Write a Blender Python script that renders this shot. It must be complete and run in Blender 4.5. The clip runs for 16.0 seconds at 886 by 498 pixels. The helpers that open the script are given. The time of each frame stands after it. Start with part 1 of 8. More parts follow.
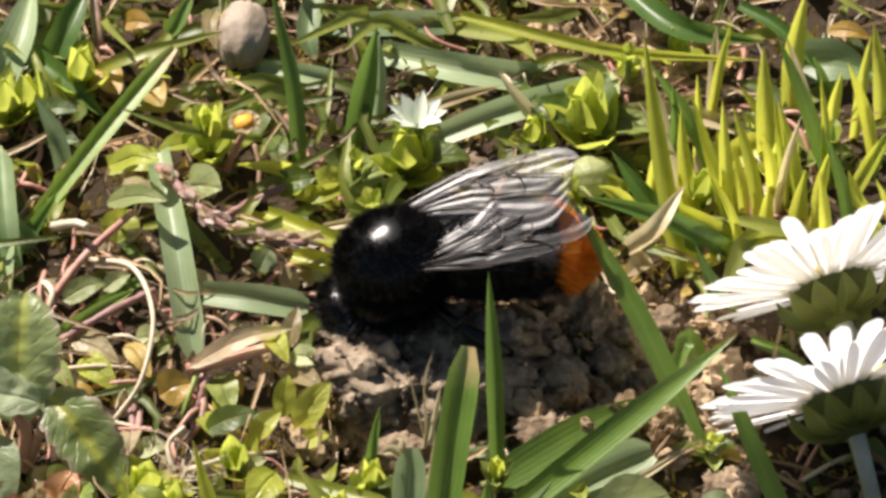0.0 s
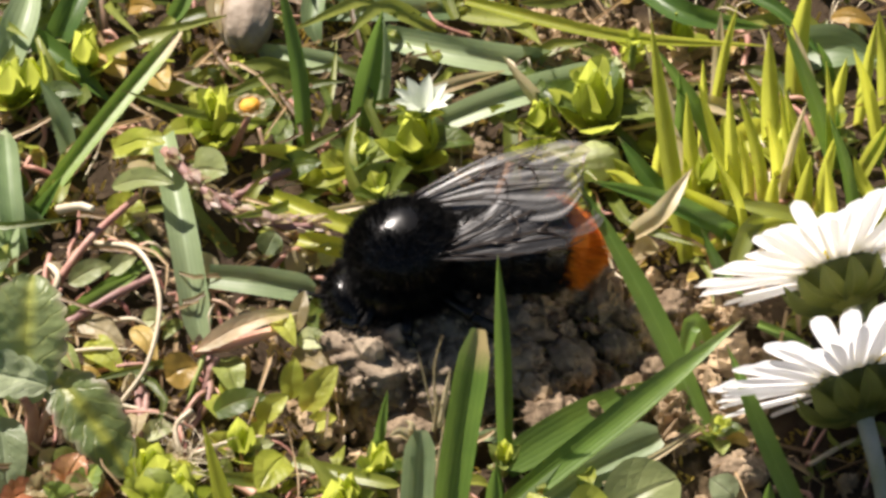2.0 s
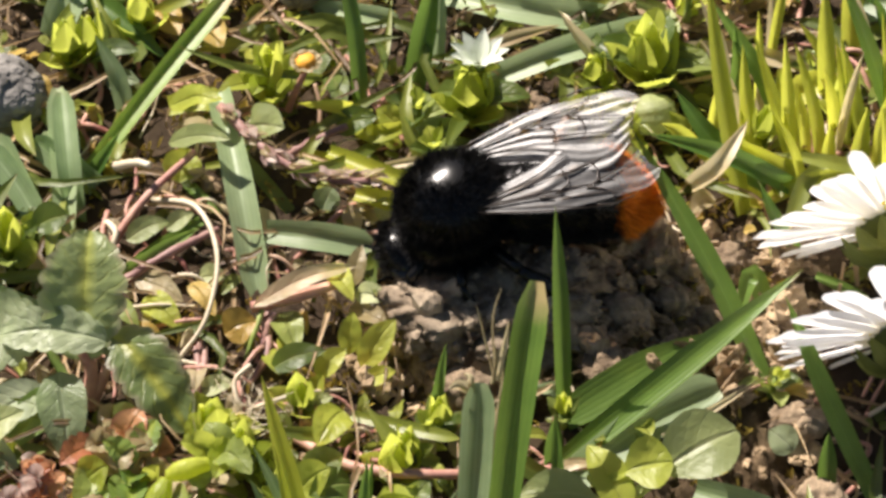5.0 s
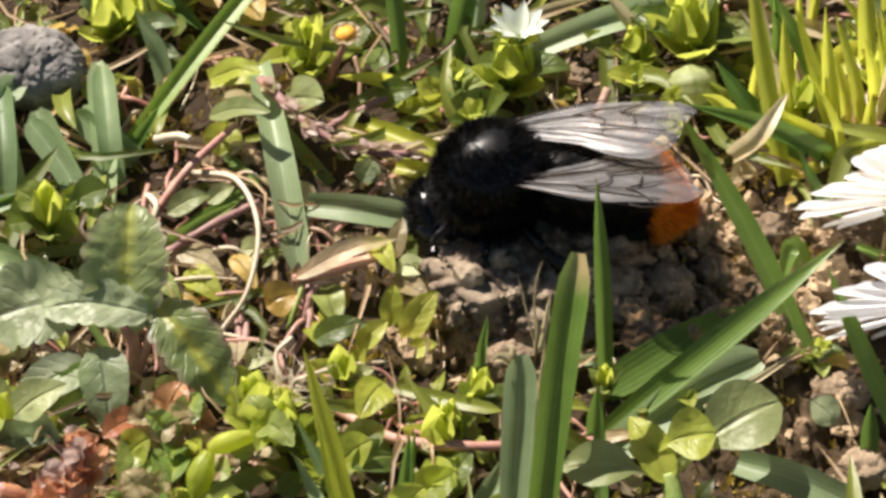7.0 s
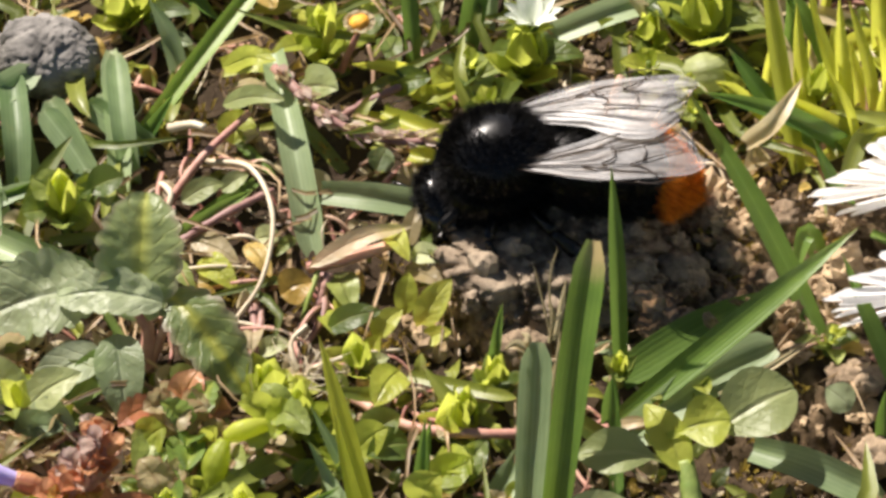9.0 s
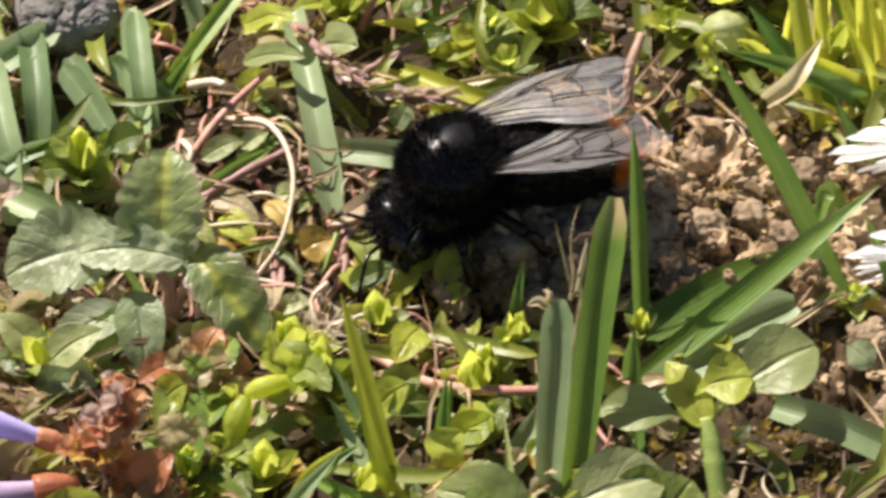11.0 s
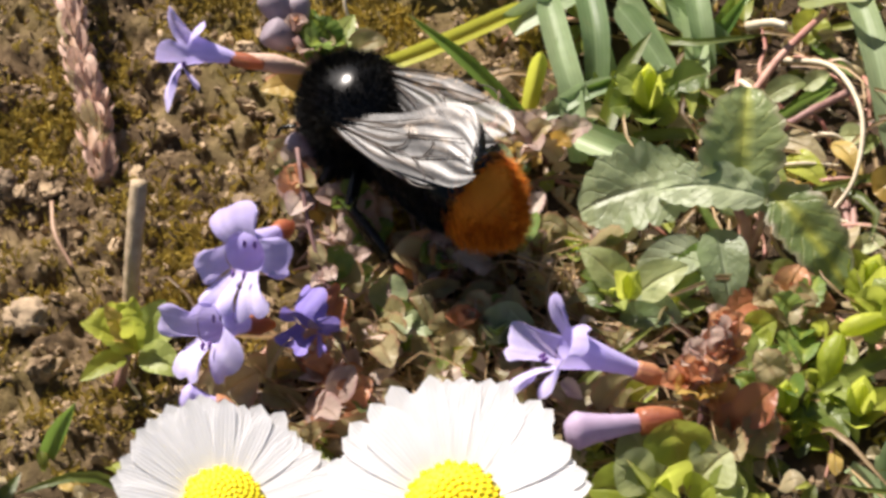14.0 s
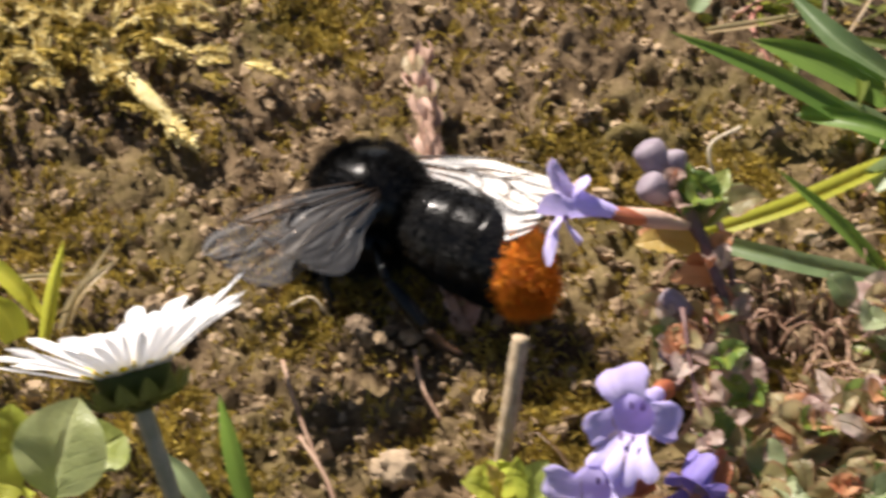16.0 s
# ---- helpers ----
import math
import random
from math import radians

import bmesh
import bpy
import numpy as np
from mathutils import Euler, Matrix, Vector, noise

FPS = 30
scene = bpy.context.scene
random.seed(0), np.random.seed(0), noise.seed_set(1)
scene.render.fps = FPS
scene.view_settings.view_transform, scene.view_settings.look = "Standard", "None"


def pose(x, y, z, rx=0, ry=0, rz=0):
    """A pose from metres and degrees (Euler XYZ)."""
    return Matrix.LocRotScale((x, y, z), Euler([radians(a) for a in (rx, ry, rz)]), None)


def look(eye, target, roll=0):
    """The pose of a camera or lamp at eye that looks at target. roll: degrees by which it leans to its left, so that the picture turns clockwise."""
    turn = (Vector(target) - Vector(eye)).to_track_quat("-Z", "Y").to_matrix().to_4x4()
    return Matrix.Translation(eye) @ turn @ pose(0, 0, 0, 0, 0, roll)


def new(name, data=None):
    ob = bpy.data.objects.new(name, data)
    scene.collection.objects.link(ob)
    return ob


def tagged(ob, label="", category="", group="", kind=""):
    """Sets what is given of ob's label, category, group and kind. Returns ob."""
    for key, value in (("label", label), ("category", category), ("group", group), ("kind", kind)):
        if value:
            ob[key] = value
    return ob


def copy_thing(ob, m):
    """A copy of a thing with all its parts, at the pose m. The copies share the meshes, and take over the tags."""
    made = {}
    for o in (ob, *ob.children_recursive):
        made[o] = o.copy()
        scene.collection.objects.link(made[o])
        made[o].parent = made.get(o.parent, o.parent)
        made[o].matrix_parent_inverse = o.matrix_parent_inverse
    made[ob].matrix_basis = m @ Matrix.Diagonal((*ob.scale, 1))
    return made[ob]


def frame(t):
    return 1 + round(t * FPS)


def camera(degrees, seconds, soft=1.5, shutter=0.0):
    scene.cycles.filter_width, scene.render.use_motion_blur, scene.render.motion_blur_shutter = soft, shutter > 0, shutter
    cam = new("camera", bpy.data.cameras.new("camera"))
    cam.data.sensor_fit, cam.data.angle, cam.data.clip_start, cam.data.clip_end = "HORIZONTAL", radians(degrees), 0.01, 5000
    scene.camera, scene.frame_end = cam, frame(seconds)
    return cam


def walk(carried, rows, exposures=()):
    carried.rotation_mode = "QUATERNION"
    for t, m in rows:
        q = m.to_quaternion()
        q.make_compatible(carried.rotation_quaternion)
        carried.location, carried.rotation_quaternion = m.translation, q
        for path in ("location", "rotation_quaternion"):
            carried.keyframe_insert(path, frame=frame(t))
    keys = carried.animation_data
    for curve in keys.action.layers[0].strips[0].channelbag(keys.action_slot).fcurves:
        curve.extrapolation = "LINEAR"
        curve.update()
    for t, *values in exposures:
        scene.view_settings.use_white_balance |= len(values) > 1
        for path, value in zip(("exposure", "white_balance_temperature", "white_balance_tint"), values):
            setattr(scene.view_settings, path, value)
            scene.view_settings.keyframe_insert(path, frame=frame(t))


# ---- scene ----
cam = camera(14.0, 16.0, soft=3.2, shutter=0.3)
PATH = [
    (0.0, pose(-0.000000, -0.177113, 0.196704, 42.295, 0.183, -0.126)),
    (0.5, pose(-0.001610, -0.177662, 0.196015, 42.403, -0.102, -0.291)),
    (1.0, pose(-0.003258, -0.177653, 0.195845, 42.358, -0.374, -0.487)),
    (1.5, pose(-0.003891, -0.177911, 0.195529, 42.389, -0.485, -0.543)),
    (2.0, pose(-0.003882, -0.178074, 0.195661, 42.351, -0.464, -0.521)),
    (2.5, pose(-0.003989, -0.178463, 0.195462, 42.354, -0.405, -0.491)),
    (3.0, pose(-0.004356, -0.178430, 0.195409, 42.223, -0.322, -0.503)),
    (3.5, pose(-0.004678, -0.178628, 0.195252, 42.136, -0.244, -0.446)),
    (4.0, pose(-0.004645, -0.178904, 0.194893, 42.088, -0.050, -0.400)),
    (6.5, pose(-0.005183, -0.179215, 0.194714, 41.581, 0.743, -0.205)),
    (7.0, pose(-0.005468, -0.179153, 0.194743, 41.492, 0.844, -0.166)),
    (7.5, pose(-0.005887, -0.179360, 0.194583, 41.485, 0.936, -0.157)),
    (8.0, pose(-0.006515, -0.179437, 0.194325, 41.489, 0.967, -0.167)),
    (8.5, pose(-0.006889, -0.179352, 0.194572, 41.417, 0.959, -0.199)),
    (8.7, pose(-0.006712, -0.179370, 0.194675, 41.399, 0.937, -0.229)),
    (10.8, pose(-0.005767, -0.179264, 0.194515, 40.844, 0.928, -0.207)),
    (11.0, pose(-0.007639, -0.179916, 0.194045, 40.858, 0.952, -0.171)),
    (11.5, pose(-0.012165, -0.180805, 0.192872, 40.775, 1.234, 0.260)),
    (12.0, pose(-0.021020, -0.181906, 0.192087, 40.676, 1.071, 0.281)),
    (12.5, pose(-0.025993, -0.182005, 0.191792, 40.363, 1.736, 0.681)),
    (13.0, pose(-0.033637, -0.182825, 0.191912, 40.207, 1.525, 0.794)),
    (13.5, pose(-0.044166, -0.183420, 0.192325, 40.316, 0.488, 0.346)),
    (14.0, pose(-0.050851, -0.183505, 0.191229, 40.947, -0.029, 0.152)),
    (14.5, pose(-0.056030, -0.182285, 0.192074, 41.229, -0.356, -0.008)),
    (15.0, pose(-0.062861, -0.181094, 0.193698, 41.370, -1.150, -0.222)),
    (15.5, pose(-0.069861, -0.177732, 0.194229, 41.297, -1.677, 0.114)),
    (16.0, pose(-0.083347, -0.173521, 0.193038, 41.305, -2.289, 0.587)),
]
walk(cam, PATH, [(0.0, 1.03), (8.7, 1.03), (10.8, 1.08), (12.0, 1.16), (13.2, 1.14), (14.4, 1.0), (16.0, 1.04)])

# ---- world, sun, exposure ----
MM = 0.001
SUN_WAY = Vector((-0.42, 0.50, 0.755)).normalized()
world = bpy.data.worlds.new("sky")
scene.world = world
world.use_nodes = True
_wn = world.node_tree.nodes
_sky = _wn.new("ShaderNodeTexSky")
_sky.sky_type = "NISHITA"
_sky.sun_disc = False
_sky.sun_elevation = math.asin(SUN_WAY.z)
_sky.sun_rotation = math.atan2(SUN_WAY.x, SUN_WAY.y)
_wn["Background"].inputs["Strength"].default_value = 0.033
world.node_tree.links.new(_sky.outputs[0], _wn["Background"].inputs["Color"])
_sun = bpy.data.lights.new("sun", "SUN")
_sun.energy, _sun.angle, _sun.color = 5.0, radians(0.55), (1.0, 0.905, 0.82)
sun = new("sun", _sun)
sun.matrix_world = look(SUN_WAY * 3, (0, 0, 0))
scene.view_settings.exposure = 1.03

# ---- materials ----


class Mat:
    """A node material with short-hand for the nodes used below."""

    def __init__(self, name):
        self.mat = bpy.data.materials.new(name)
        self.mat.use_nodes = True
        self.n, self.l = self.mat.node_tree.nodes, self.mat.node_tree.links
        self.bsdf, self.out = self.n["Principled BSDF"], self.n["Material Output"]

    def node(self, kind, ins=None, **props):
        nd = self.n.new(kind)
        for k, v in props.items():
            if k == "operation":
                nd.operation = v
            elif k == "blend":
                nd.blend_type = v
            elif k == "dtype":
                nd.data_type = v
            elif k == "feature":
                nd.feature = v
            elif k == "wave":
                nd.wave_type, nd.bands_direction = "BANDS", v
        for k, v in (ins or {}).items():
            self.put(nd.inputs[k], v)
        return nd

    def put(self, socket, v):
        if isinstance(v, bpy.types.NodeSocket):
            self.l.new(v, socket)
        else:
            socket.default_value = v

    def math(self, op, a, b=0.0, clamp=False):
        nd = self.node("ShaderNodeMath", {0: a, 1: b}, operation=op)
        nd.use_clamp = clamp
        return nd.outputs[0]

    def noise(self, scale, detail=4.0, rough=0.6, co=None):
        nd = self.node("ShaderNodeTexNoise", {"Scale": scale, "Detail": detail, "Roughness": rough})
        self.l.new(co or self.place(), nd.inputs["Vector"])
        return nd.outputs["Fac"]

    def ramp(self, fac, *stops):
        nd = self.node("ShaderNodeValToRGB", {0: fac})
        el = nd.color_ramp.elements
        while len(el) < len(stops):
            el.new(0.5)
        for e, (p, c) in zip(el, stops):
            e.position, e.color = p, (*c, 1.0) if len(c) == 3 else c
        return nd.outputs[0]

    def mix(self, fac, a, b, blend="MIX"):
        nd = self.n.new("ShaderNodeMix")
        nd.data_type, nd.blend_type = "RGBA", blend
        self.put(nd.inputs[0], fac)
        for s, v in ((nd.inputs[6], a), (nd.inputs[7], b)):
            self.put(s, v if isinstance(v, bpy.types.NodeSocket) else (*v, 1.0))
        return nd.outputs[2]

    def uv(self):
        sep = self.node("ShaderNodeSeparateXYZ", {0: self.node("ShaderNodeUVMap").outputs[0]})
        return sep.outputs[0], sep.outputs[1]

    def rand(self):
        return self.node("ShaderNodeObjectInfo").outputs["Random"]

    def island(self):
        return self.node("ShaderNodeNewGeometry").outputs["Random Per Island"]

    def place(self):
        return self.node("ShaderNodeTexCoord").outputs["Object"]

    def bump(self, height, strength=0.4, dist=0.0002):
        nd = self.node("ShaderNodeBump", {"Strength": strength, "Distance": dist, "Height": height})
        self.l.new(nd.outputs[0], self.bsdf.inputs["Normal"])
        return nd.outputs[0]

    def done(self, colour, rough=0.5, spec=0.5, metal=0.0, through_colour=None, through_part=0.0):
        self.put(self.bsdf.inputs["Base Color"], colour if isinstance(colour, bpy.types.NodeSocket) else (*colour, 1.0))
        self.put(self.bsdf.inputs["Roughness"], rough)
        self.put(self.bsdf.inputs["Specular IOR Level"], spec)
        self.put(self.bsdf.inputs["Metallic"], metal)
        if through_part:
            tr = self.node("ShaderNodeBsdfTranslucent")
            self.put(tr.inputs[0], through_colour if isinstance(through_colour, bpy.types.NodeSocket) else (*through_colour, 1.0))
            mx = self.node("ShaderNodeMixShader", {0: through_part})
            self.l.new(self.bsdf.outputs[0], mx.inputs[1])
            self.l.new(tr.outputs[0], mx.inputs[2])
            self.l.new(mx.outputs[0], self.out.inputs[0])
        return self.mat


def grass_material(name, dark, light, tip=(0.42, 0.32, 0.16), tip_from=0.93, per_island=False, gloss=0.42, through_part=0.44):
    m = Mat(name)
    u, v = m.uv()
    r = m.island() if per_island else m.rand()
    stripe = m.math("SINE", m.math("MULTIPLY", u, 42.0))
    stripe = m.math("ADD", m.math("MULTIPLY", stripe, 0.10), m.math("MULTIPLY", m.noise(500.0, 4.0), 0.95))
    mixed = m.math("ADD", m.math("MULTIPLY", stripe, 0.7), m.math("SUBTRACT", m.math("MULTIPLY", r, 1.0), 0.3), clamp=True)
    green = m.mix(mixed, dark, light)
    # pale midrib
    rib = m.math("SUBTRACT", 1.0, m.math("MULTIPLY", m.math("ABSOLUTE", m.math("SUBTRACT", u, 0.5)), 16.0), clamp=True)
    green = m.mix(m.math("MULTIPLY", rib, 0.14), green, tuple(min(1, c * 1.9 + 0.05) for c in light))
    worn = m.ramp(m.math("SUBTRACT", m.math("ADD", v, m.math("MULTIPLY", m.noise(1500.0), 0.08)), tip_from), (0.02, (0, 0, 0)), (0.13, (1, 1, 1)))
    blot = m.ramp(m.noise(420.0, 5.0, 0.7), (0.66, (0, 0, 0)), (0.74, (1, 1, 1)))
    green = m.mix(m.math("MULTIPLY", blot, 0.35), green, (0.33, 0.30, 0.12))
    colour = m.mix(worn, green, tip)
    m.bump(stripe, 0.35, 0.00012)
    return m.done(colour, gloss * 0.95, 0.55, 0.0, m.mix(0.5, green, tuple(min(1, c * 1.7) for c in light)), through_part)


def leaf_material(name, dark, light, vein, edge=None, per_island=False, through_part=0.5, gloss=0.42, rib_width=14.0, rugged=0.8, side_veins=0.1):
    m = Mat(name)
    u, v = m.uv()
    r = m.island() if per_island else m.rand()
    grain = m.noise(700.0, 5.0, 0.65)
    fac = m.math("ADD", m.math("MULTIPLY", grain, 0.8), m.math("SUBTRACT", m.math("MULTIPLY", r, 1.4), 0.66), clamp=True)
    colour = m.mix(fac, dark, light)
    off = m.math("ABSOLUTE", m.math("SUBTRACT", u, 0.5))
    rib = m.math("SUBTRACT", 1.0, m.math("MULTIPLY", off, rib_width), clamp=True)
    side = m.math("SINE", m.math("MULTIPLY", m.math("SUBTRACT", v, m.math("MULTIPLY", off, 0.55)), 46.0))
    side = m.math("MULTIPLY", m.ramp(side, (0.7, (0, 0, 0)), (1.0, (1, 1, 1))), side_veins)
    veins = m.math("MAXIMUM", rib, side)
    colour = m.mix(m.math("MULTIPLY", veins, 0.38), colour, vein)
    if edge:
        rim = m.ramp(m.math("ADD", off, m.math("MULTIPLY", grain, 0.25)), (0.5, (0, 0, 0)), (0.66, (1, 1, 1)))
        colour = m.mix(rim, colour, edge)
    m.bump(m.math("ADD", m.math("SUBTRACT", m.math("MULTIPLY", grain, 0.8), m.math("MULTIPLY", veins, 0.7)), m.math("MULTIPLY", m.noise(330.0, 3.0), rugged)), min(1.0, 0.45 + 0.14 * rugged), 0.0003 * (1 + 0.5 * rugged))
    return m.done(colour, gloss * 0.9, 0.55, 0.0, m.mix(0.6, colour, tuple(min(0.9, c * 1.3) for c in light)), through_part)


def stem_material(name, a, b):
    m = Mat(name)
    c = m.mix(m.ramp(m.noise(350.0, 5.0), (0.35, (0, 0, 0)), (0.65, (1, 1, 1))), a, b)
    m.bump(m.noise(2500.0, 3.0), 0.4, 0.0001)
    return m.done(c, 0.5, 0.4, 0.0, b, 0.12)


def plain_material(name, a, b, scale=900.0, rough=0.6, bump=0.4, dist=0.0002, through_part=0.0, per_island=False):
    m = Mat(name)
    g = m.noise(scale, 6.0, 0.65)
    f = m.math("ADD", m.math("MULTIPLY", m.math("SUBTRACT", g, 0.5), 2.2), m.math("ADD", 0.25, m.math("MULTIPLY", m.island() if per_island else m.rand(), 0.45)), clamp=True)
    c = m.mix(f, a, b)
    m.bump(g, bump, dist)
    return m.done(c, rough, 0.4, 0.0, c, through_part)


GRASS = {
    "lush": grass_material("lush_grass", (0.045, 0.11, 0.02), (0.19, 0.30, 0.055)),
    "lime": grass_material("sunlit_young_grass", (0.26, 0.32, 0.03), (0.70, 0.72, 0.09), through_part=0.62),
    "blue": grass_material("bluish_grass", (0.11, 0.18, 0.07), (0.40, 0.50, 0.27), (0.4, 0.4, 0.22), 0.97, gloss=0.48),
    "cut": grass_material("mown_grass", (0.085, 0.165, 0.025), (0.27, 0.40, 0.065), (0.55, 0.42, 0.2), 0.86),
    "dry": grass_material("dry_straw", (0.34, 0.25, 0.12), (0.62, 0.52, 0.32), (0.4, 0.28, 0.12)),
    "fill": grass_material("lawn_undergrowth", (0.06, 0.095, 0.015), (0.27, 0.30, 0.055), per_island=True),
    "dryfill": grass_material("straw_litter", (0.06, 0.03, 0.014), (0.60, 0.43, 0.24), per_island=True),
}
LEAF = {
    "chick": leaf_material("chickweed_leaf", (0.085, 0.135, 0.028), (0.36, 0.42, 0.11), (0.44, 0.48, 0.18)),
    "lime": leaf_material("young_leaf", (0.28, 0.35, 0.04), (0.60, 0.64, 0.11), (0.56, 0.6, 0.17), through_part=0.58),
    "heart": leaf_material("scalloped_leaf_with_yellow_heart", (0.17, 0.23, 0.08), (0.30, 0.37, 0.16), (0.72, 0.68, 0.04), (0.36, 0.30, 0.22), rib_width=6.5, rugged=0.5, side_veins=0.25),
    "serrate": leaf_material("toothed_leaf", (0.11, 0.185, 0.04), (0.25, 0.35, 0.09), (0.48, 0.52, 0.04), rib_width=3.6, rugged=0.6, side_veins=0.2),
    "grey": leaf_material("greyish_leaf", (0.14, 0.20, 0.085), (0.42, 0.48, 0.28), (0.5, 0.56, 0.38), gloss=0.42),
    "silver": leaf_material("pale_green_leaf", (0.30, 0.35, 0.14), (0.56, 0.60, 0.30), (0.62, 0.64, 0.36), gloss=0.45),
    "sage": leaf_material("rugged_sage_leaf", (0.31, 0.37, 0.20), (0.57, 0.63, 0.42), (0.64, 0.70, 0.5), gloss=0.45, rugged=0.9, side_veins=0.25),
    "yellow": leaf_material("yellowing_leaf", (0.42, 0.26, 0.05), (0.62, 0.46, 0.14), (0.5, 0.36, 0.12)),
    "pale": leaf_material("pale_dry_leaf", (0.34, 0.27, 0.13), (0.62, 0.53, 0.34), (0.5, 0.42, 0.26)),
    "bronze": leaf_material("bronzed_leaf", (0.25, 0.22, 0.10), (0.50, 0.42, 0.23), (0.38, 0.22, 0.14), (0.36, 0.14, 0.10)),
    "russet": leaf_material("russet_leaf", (0.456, 0.168, 0.084), (0.696, 0.384, 0.204), (0.45, 0.26, 0.1), (0.30, 0.08, 0.07)),
    "rind": leaf_material("papery_brown_scale", (0.42, 0.26, 0.19), (0.68, 0.47, 0.37), (0.5, 0.34, 0.25), through_part=0.15, gloss=0.7),
    "bract": leaf_material("olive_bract", (0.10, 0.13, 0.028), (0.23, 0.26, 0.065), (0.26, 0.28, 0.09), gloss=0.6),
    "mauve": leaf_material("mauve_bract", (0.40, 0.27, 0.24), (0.64, 0.52, 0.44), (0.45, 0.36, 0.26), (0.46, 0.27, 0.27)),
    "fill": leaf_material("mixed_small_leaf", (0.035, 0.06, 0.011), (0.36, 0.40, 0.07), (0.40, 0.42, 0.12), per_island=True),
}
STEM = {
    "green": stem_material("green_stem", (0.16, 0.24, 0.05), (0.34, 0.40, 0.12)),
    "pink": stem_material("pinkish_stem", (0.32, 0.12, 0.10), (0.60, 0.36, 0.27)),
    "purple": stem_material("purple_stem", (0.24, 0.12, 0.11), (0.40, 0.24, 0.20)),
    "pale": stem_material("pale_straw_stem", (0.52, 0.42, 0.28), (0.74, 0.66, 0.5)),
    "brown": stem_material("dry_brown_stem", (0.26, 0.15, 0.10), (0.48, 0.32, 0.22)),
    "woolly": stem_material("woolly_daisy_stem", (0.30, 0.33, 0.22), (0.5, 0.5, 0.4)),
    "violet": stem_material("dark_square_stem", (0.15, 0.08, 0.08), (0.30, 0.18, 0.16)),
}


def petal_material(name, white, tint, spots=None, through_part=0.35, rough=0.55):
    m = Mat(name)
    u, v = m.uv()
    ridge = m.math("SINE", m.math("MULTIPLY", u, 34.0))
    grain = m.noise(1200.0, 4.0)
    c = m.mix(m.math("MULTIPLY", m.math("ADD", grain, m.math("MULTIPLY", ridge, 0.15)), 0.8), white, tint)
    c = m.mix(m.math("MULTIPLY", m.math("SUBTRACT", 0.75, v, clamp=True), 0.45), c, (0.74, 0.68, 0.92)) if spots else c
    if spots:
        dots = m.node("ShaderNodeTexVoronoi", {"Scale": 1300.0}).outputs["Distance"]
        dot = m.math("MULTIPLY", m.math("LESS_THAN", dots, 0.28), m.math("LESS_THAN", v, 0.45))
        c = m.mix(m.math("MULTIPLY", dot, 0.8), c, spots)
    m.bump(m.math("ADD", grain, m.math("MULTIPLY", ridge, 0.4)), 0.2, 0.0001)
    return m.done(c, rough, 0.35, 0.0, c, through_part)


PETAL = {
    "white": petal_material("white_ray_floret", (0.95, 0.945, 0.95), (0.93, 0.92, 0.93), through_part=0.4),
    "violet": petal_material("violet_petal", (0.66, 0.58, 0.92), (0.50, 0.42, 0.84), (0.30, 0.20, 0.56)),
    "lip": petal_material("pale_violet_lip", (0.72, 0.66, 0.95), (0.58, 0.50, 0.90), (0.26, 0.14, 0.48)),
    "deep": petal_material("deep_violet_petal", (0.34, 0.28, 0.68), (0.20, 0.14, 0.52)),
    "mark": petal_material("dark_violet_mark", (0.16, 0.07, 0.30), (0.24, 0.12, 0.38)),
    "bud": petal_material("mauve_bud", (0.60, 0.50, 0.68), (0.42, 0.29, 0.42)),
    "greybud": petal_material("downy_grey_mauve_bud", (0.46, 0.40, 0.45), (0.29, 0.22, 0.27)),
    "star": petal_material("small_white_petal", (0.86, 0.88, 0.80), (0.74, 0.80, 0.62)),
}
DISC = plain_material("yellow_disc_floret", (0.90, 0.66, 0.01), (0.96, 0.80, 0.02), 2500.0, 0.6, 0.3, 0.0002, 0.1)
ORANGE_BUD = plain_material("orange_pistil", (0.72, 0.28, 0.02), (0.85, 0.5, 0.06), 2500.0)
STONE = plain_material("grey_stone", (0.06, 0.056, 0.05), (0.46, 0.43, 0.39), 260.0, 0.8, 1.0, 0.0006)
HUSK = plain_material("pale_husk", (0.24, 0.185, 0.13), (0.54, 0.45, 0.35), 420.0, 0.6, 0.8, 0.0004)
CLOD = plain_material("dry_soil_clod", (0.09, 0.058, 0.034), (0.46, 0.35, 0.23), 480.0, 0.9, 1.0, 0.0005)
PALE_CLOD = plain_material("pale_dry_clod", (0.085, 0.058, 0.036), (0.52, 0.42, 0.30), 420.0, 0.9, 1.0, 0.0005)
CRUMB = plain_material("soil_crumb", (0.11, 0.07, 0.036), (0.54, 0.40, 0.25), 900.0, 0.95, 0.9, 0.00015, per_island=True)
MOSS = plain_material("moss_tuft", (0.12, 0.08, 0.02), (0.62, 0.47, 0.09), 600.0, 0.7, 0.4, 0.0002, 0.25, per_island=True)
MOSSTIP = plain_material("pale_moss_shoot", (0.56, 0.42, 0.09), (0.93, 0.84, 0.50), 900.0, 0.7, 0.4, 0.0002, 0.3, per_island=True)
STICK = plain_material("weathered_straw", (0.32, 0.23, 0.14), (0.58, 0.46, 0.31), 900.0, 0.75, 0.7, 0.0002)


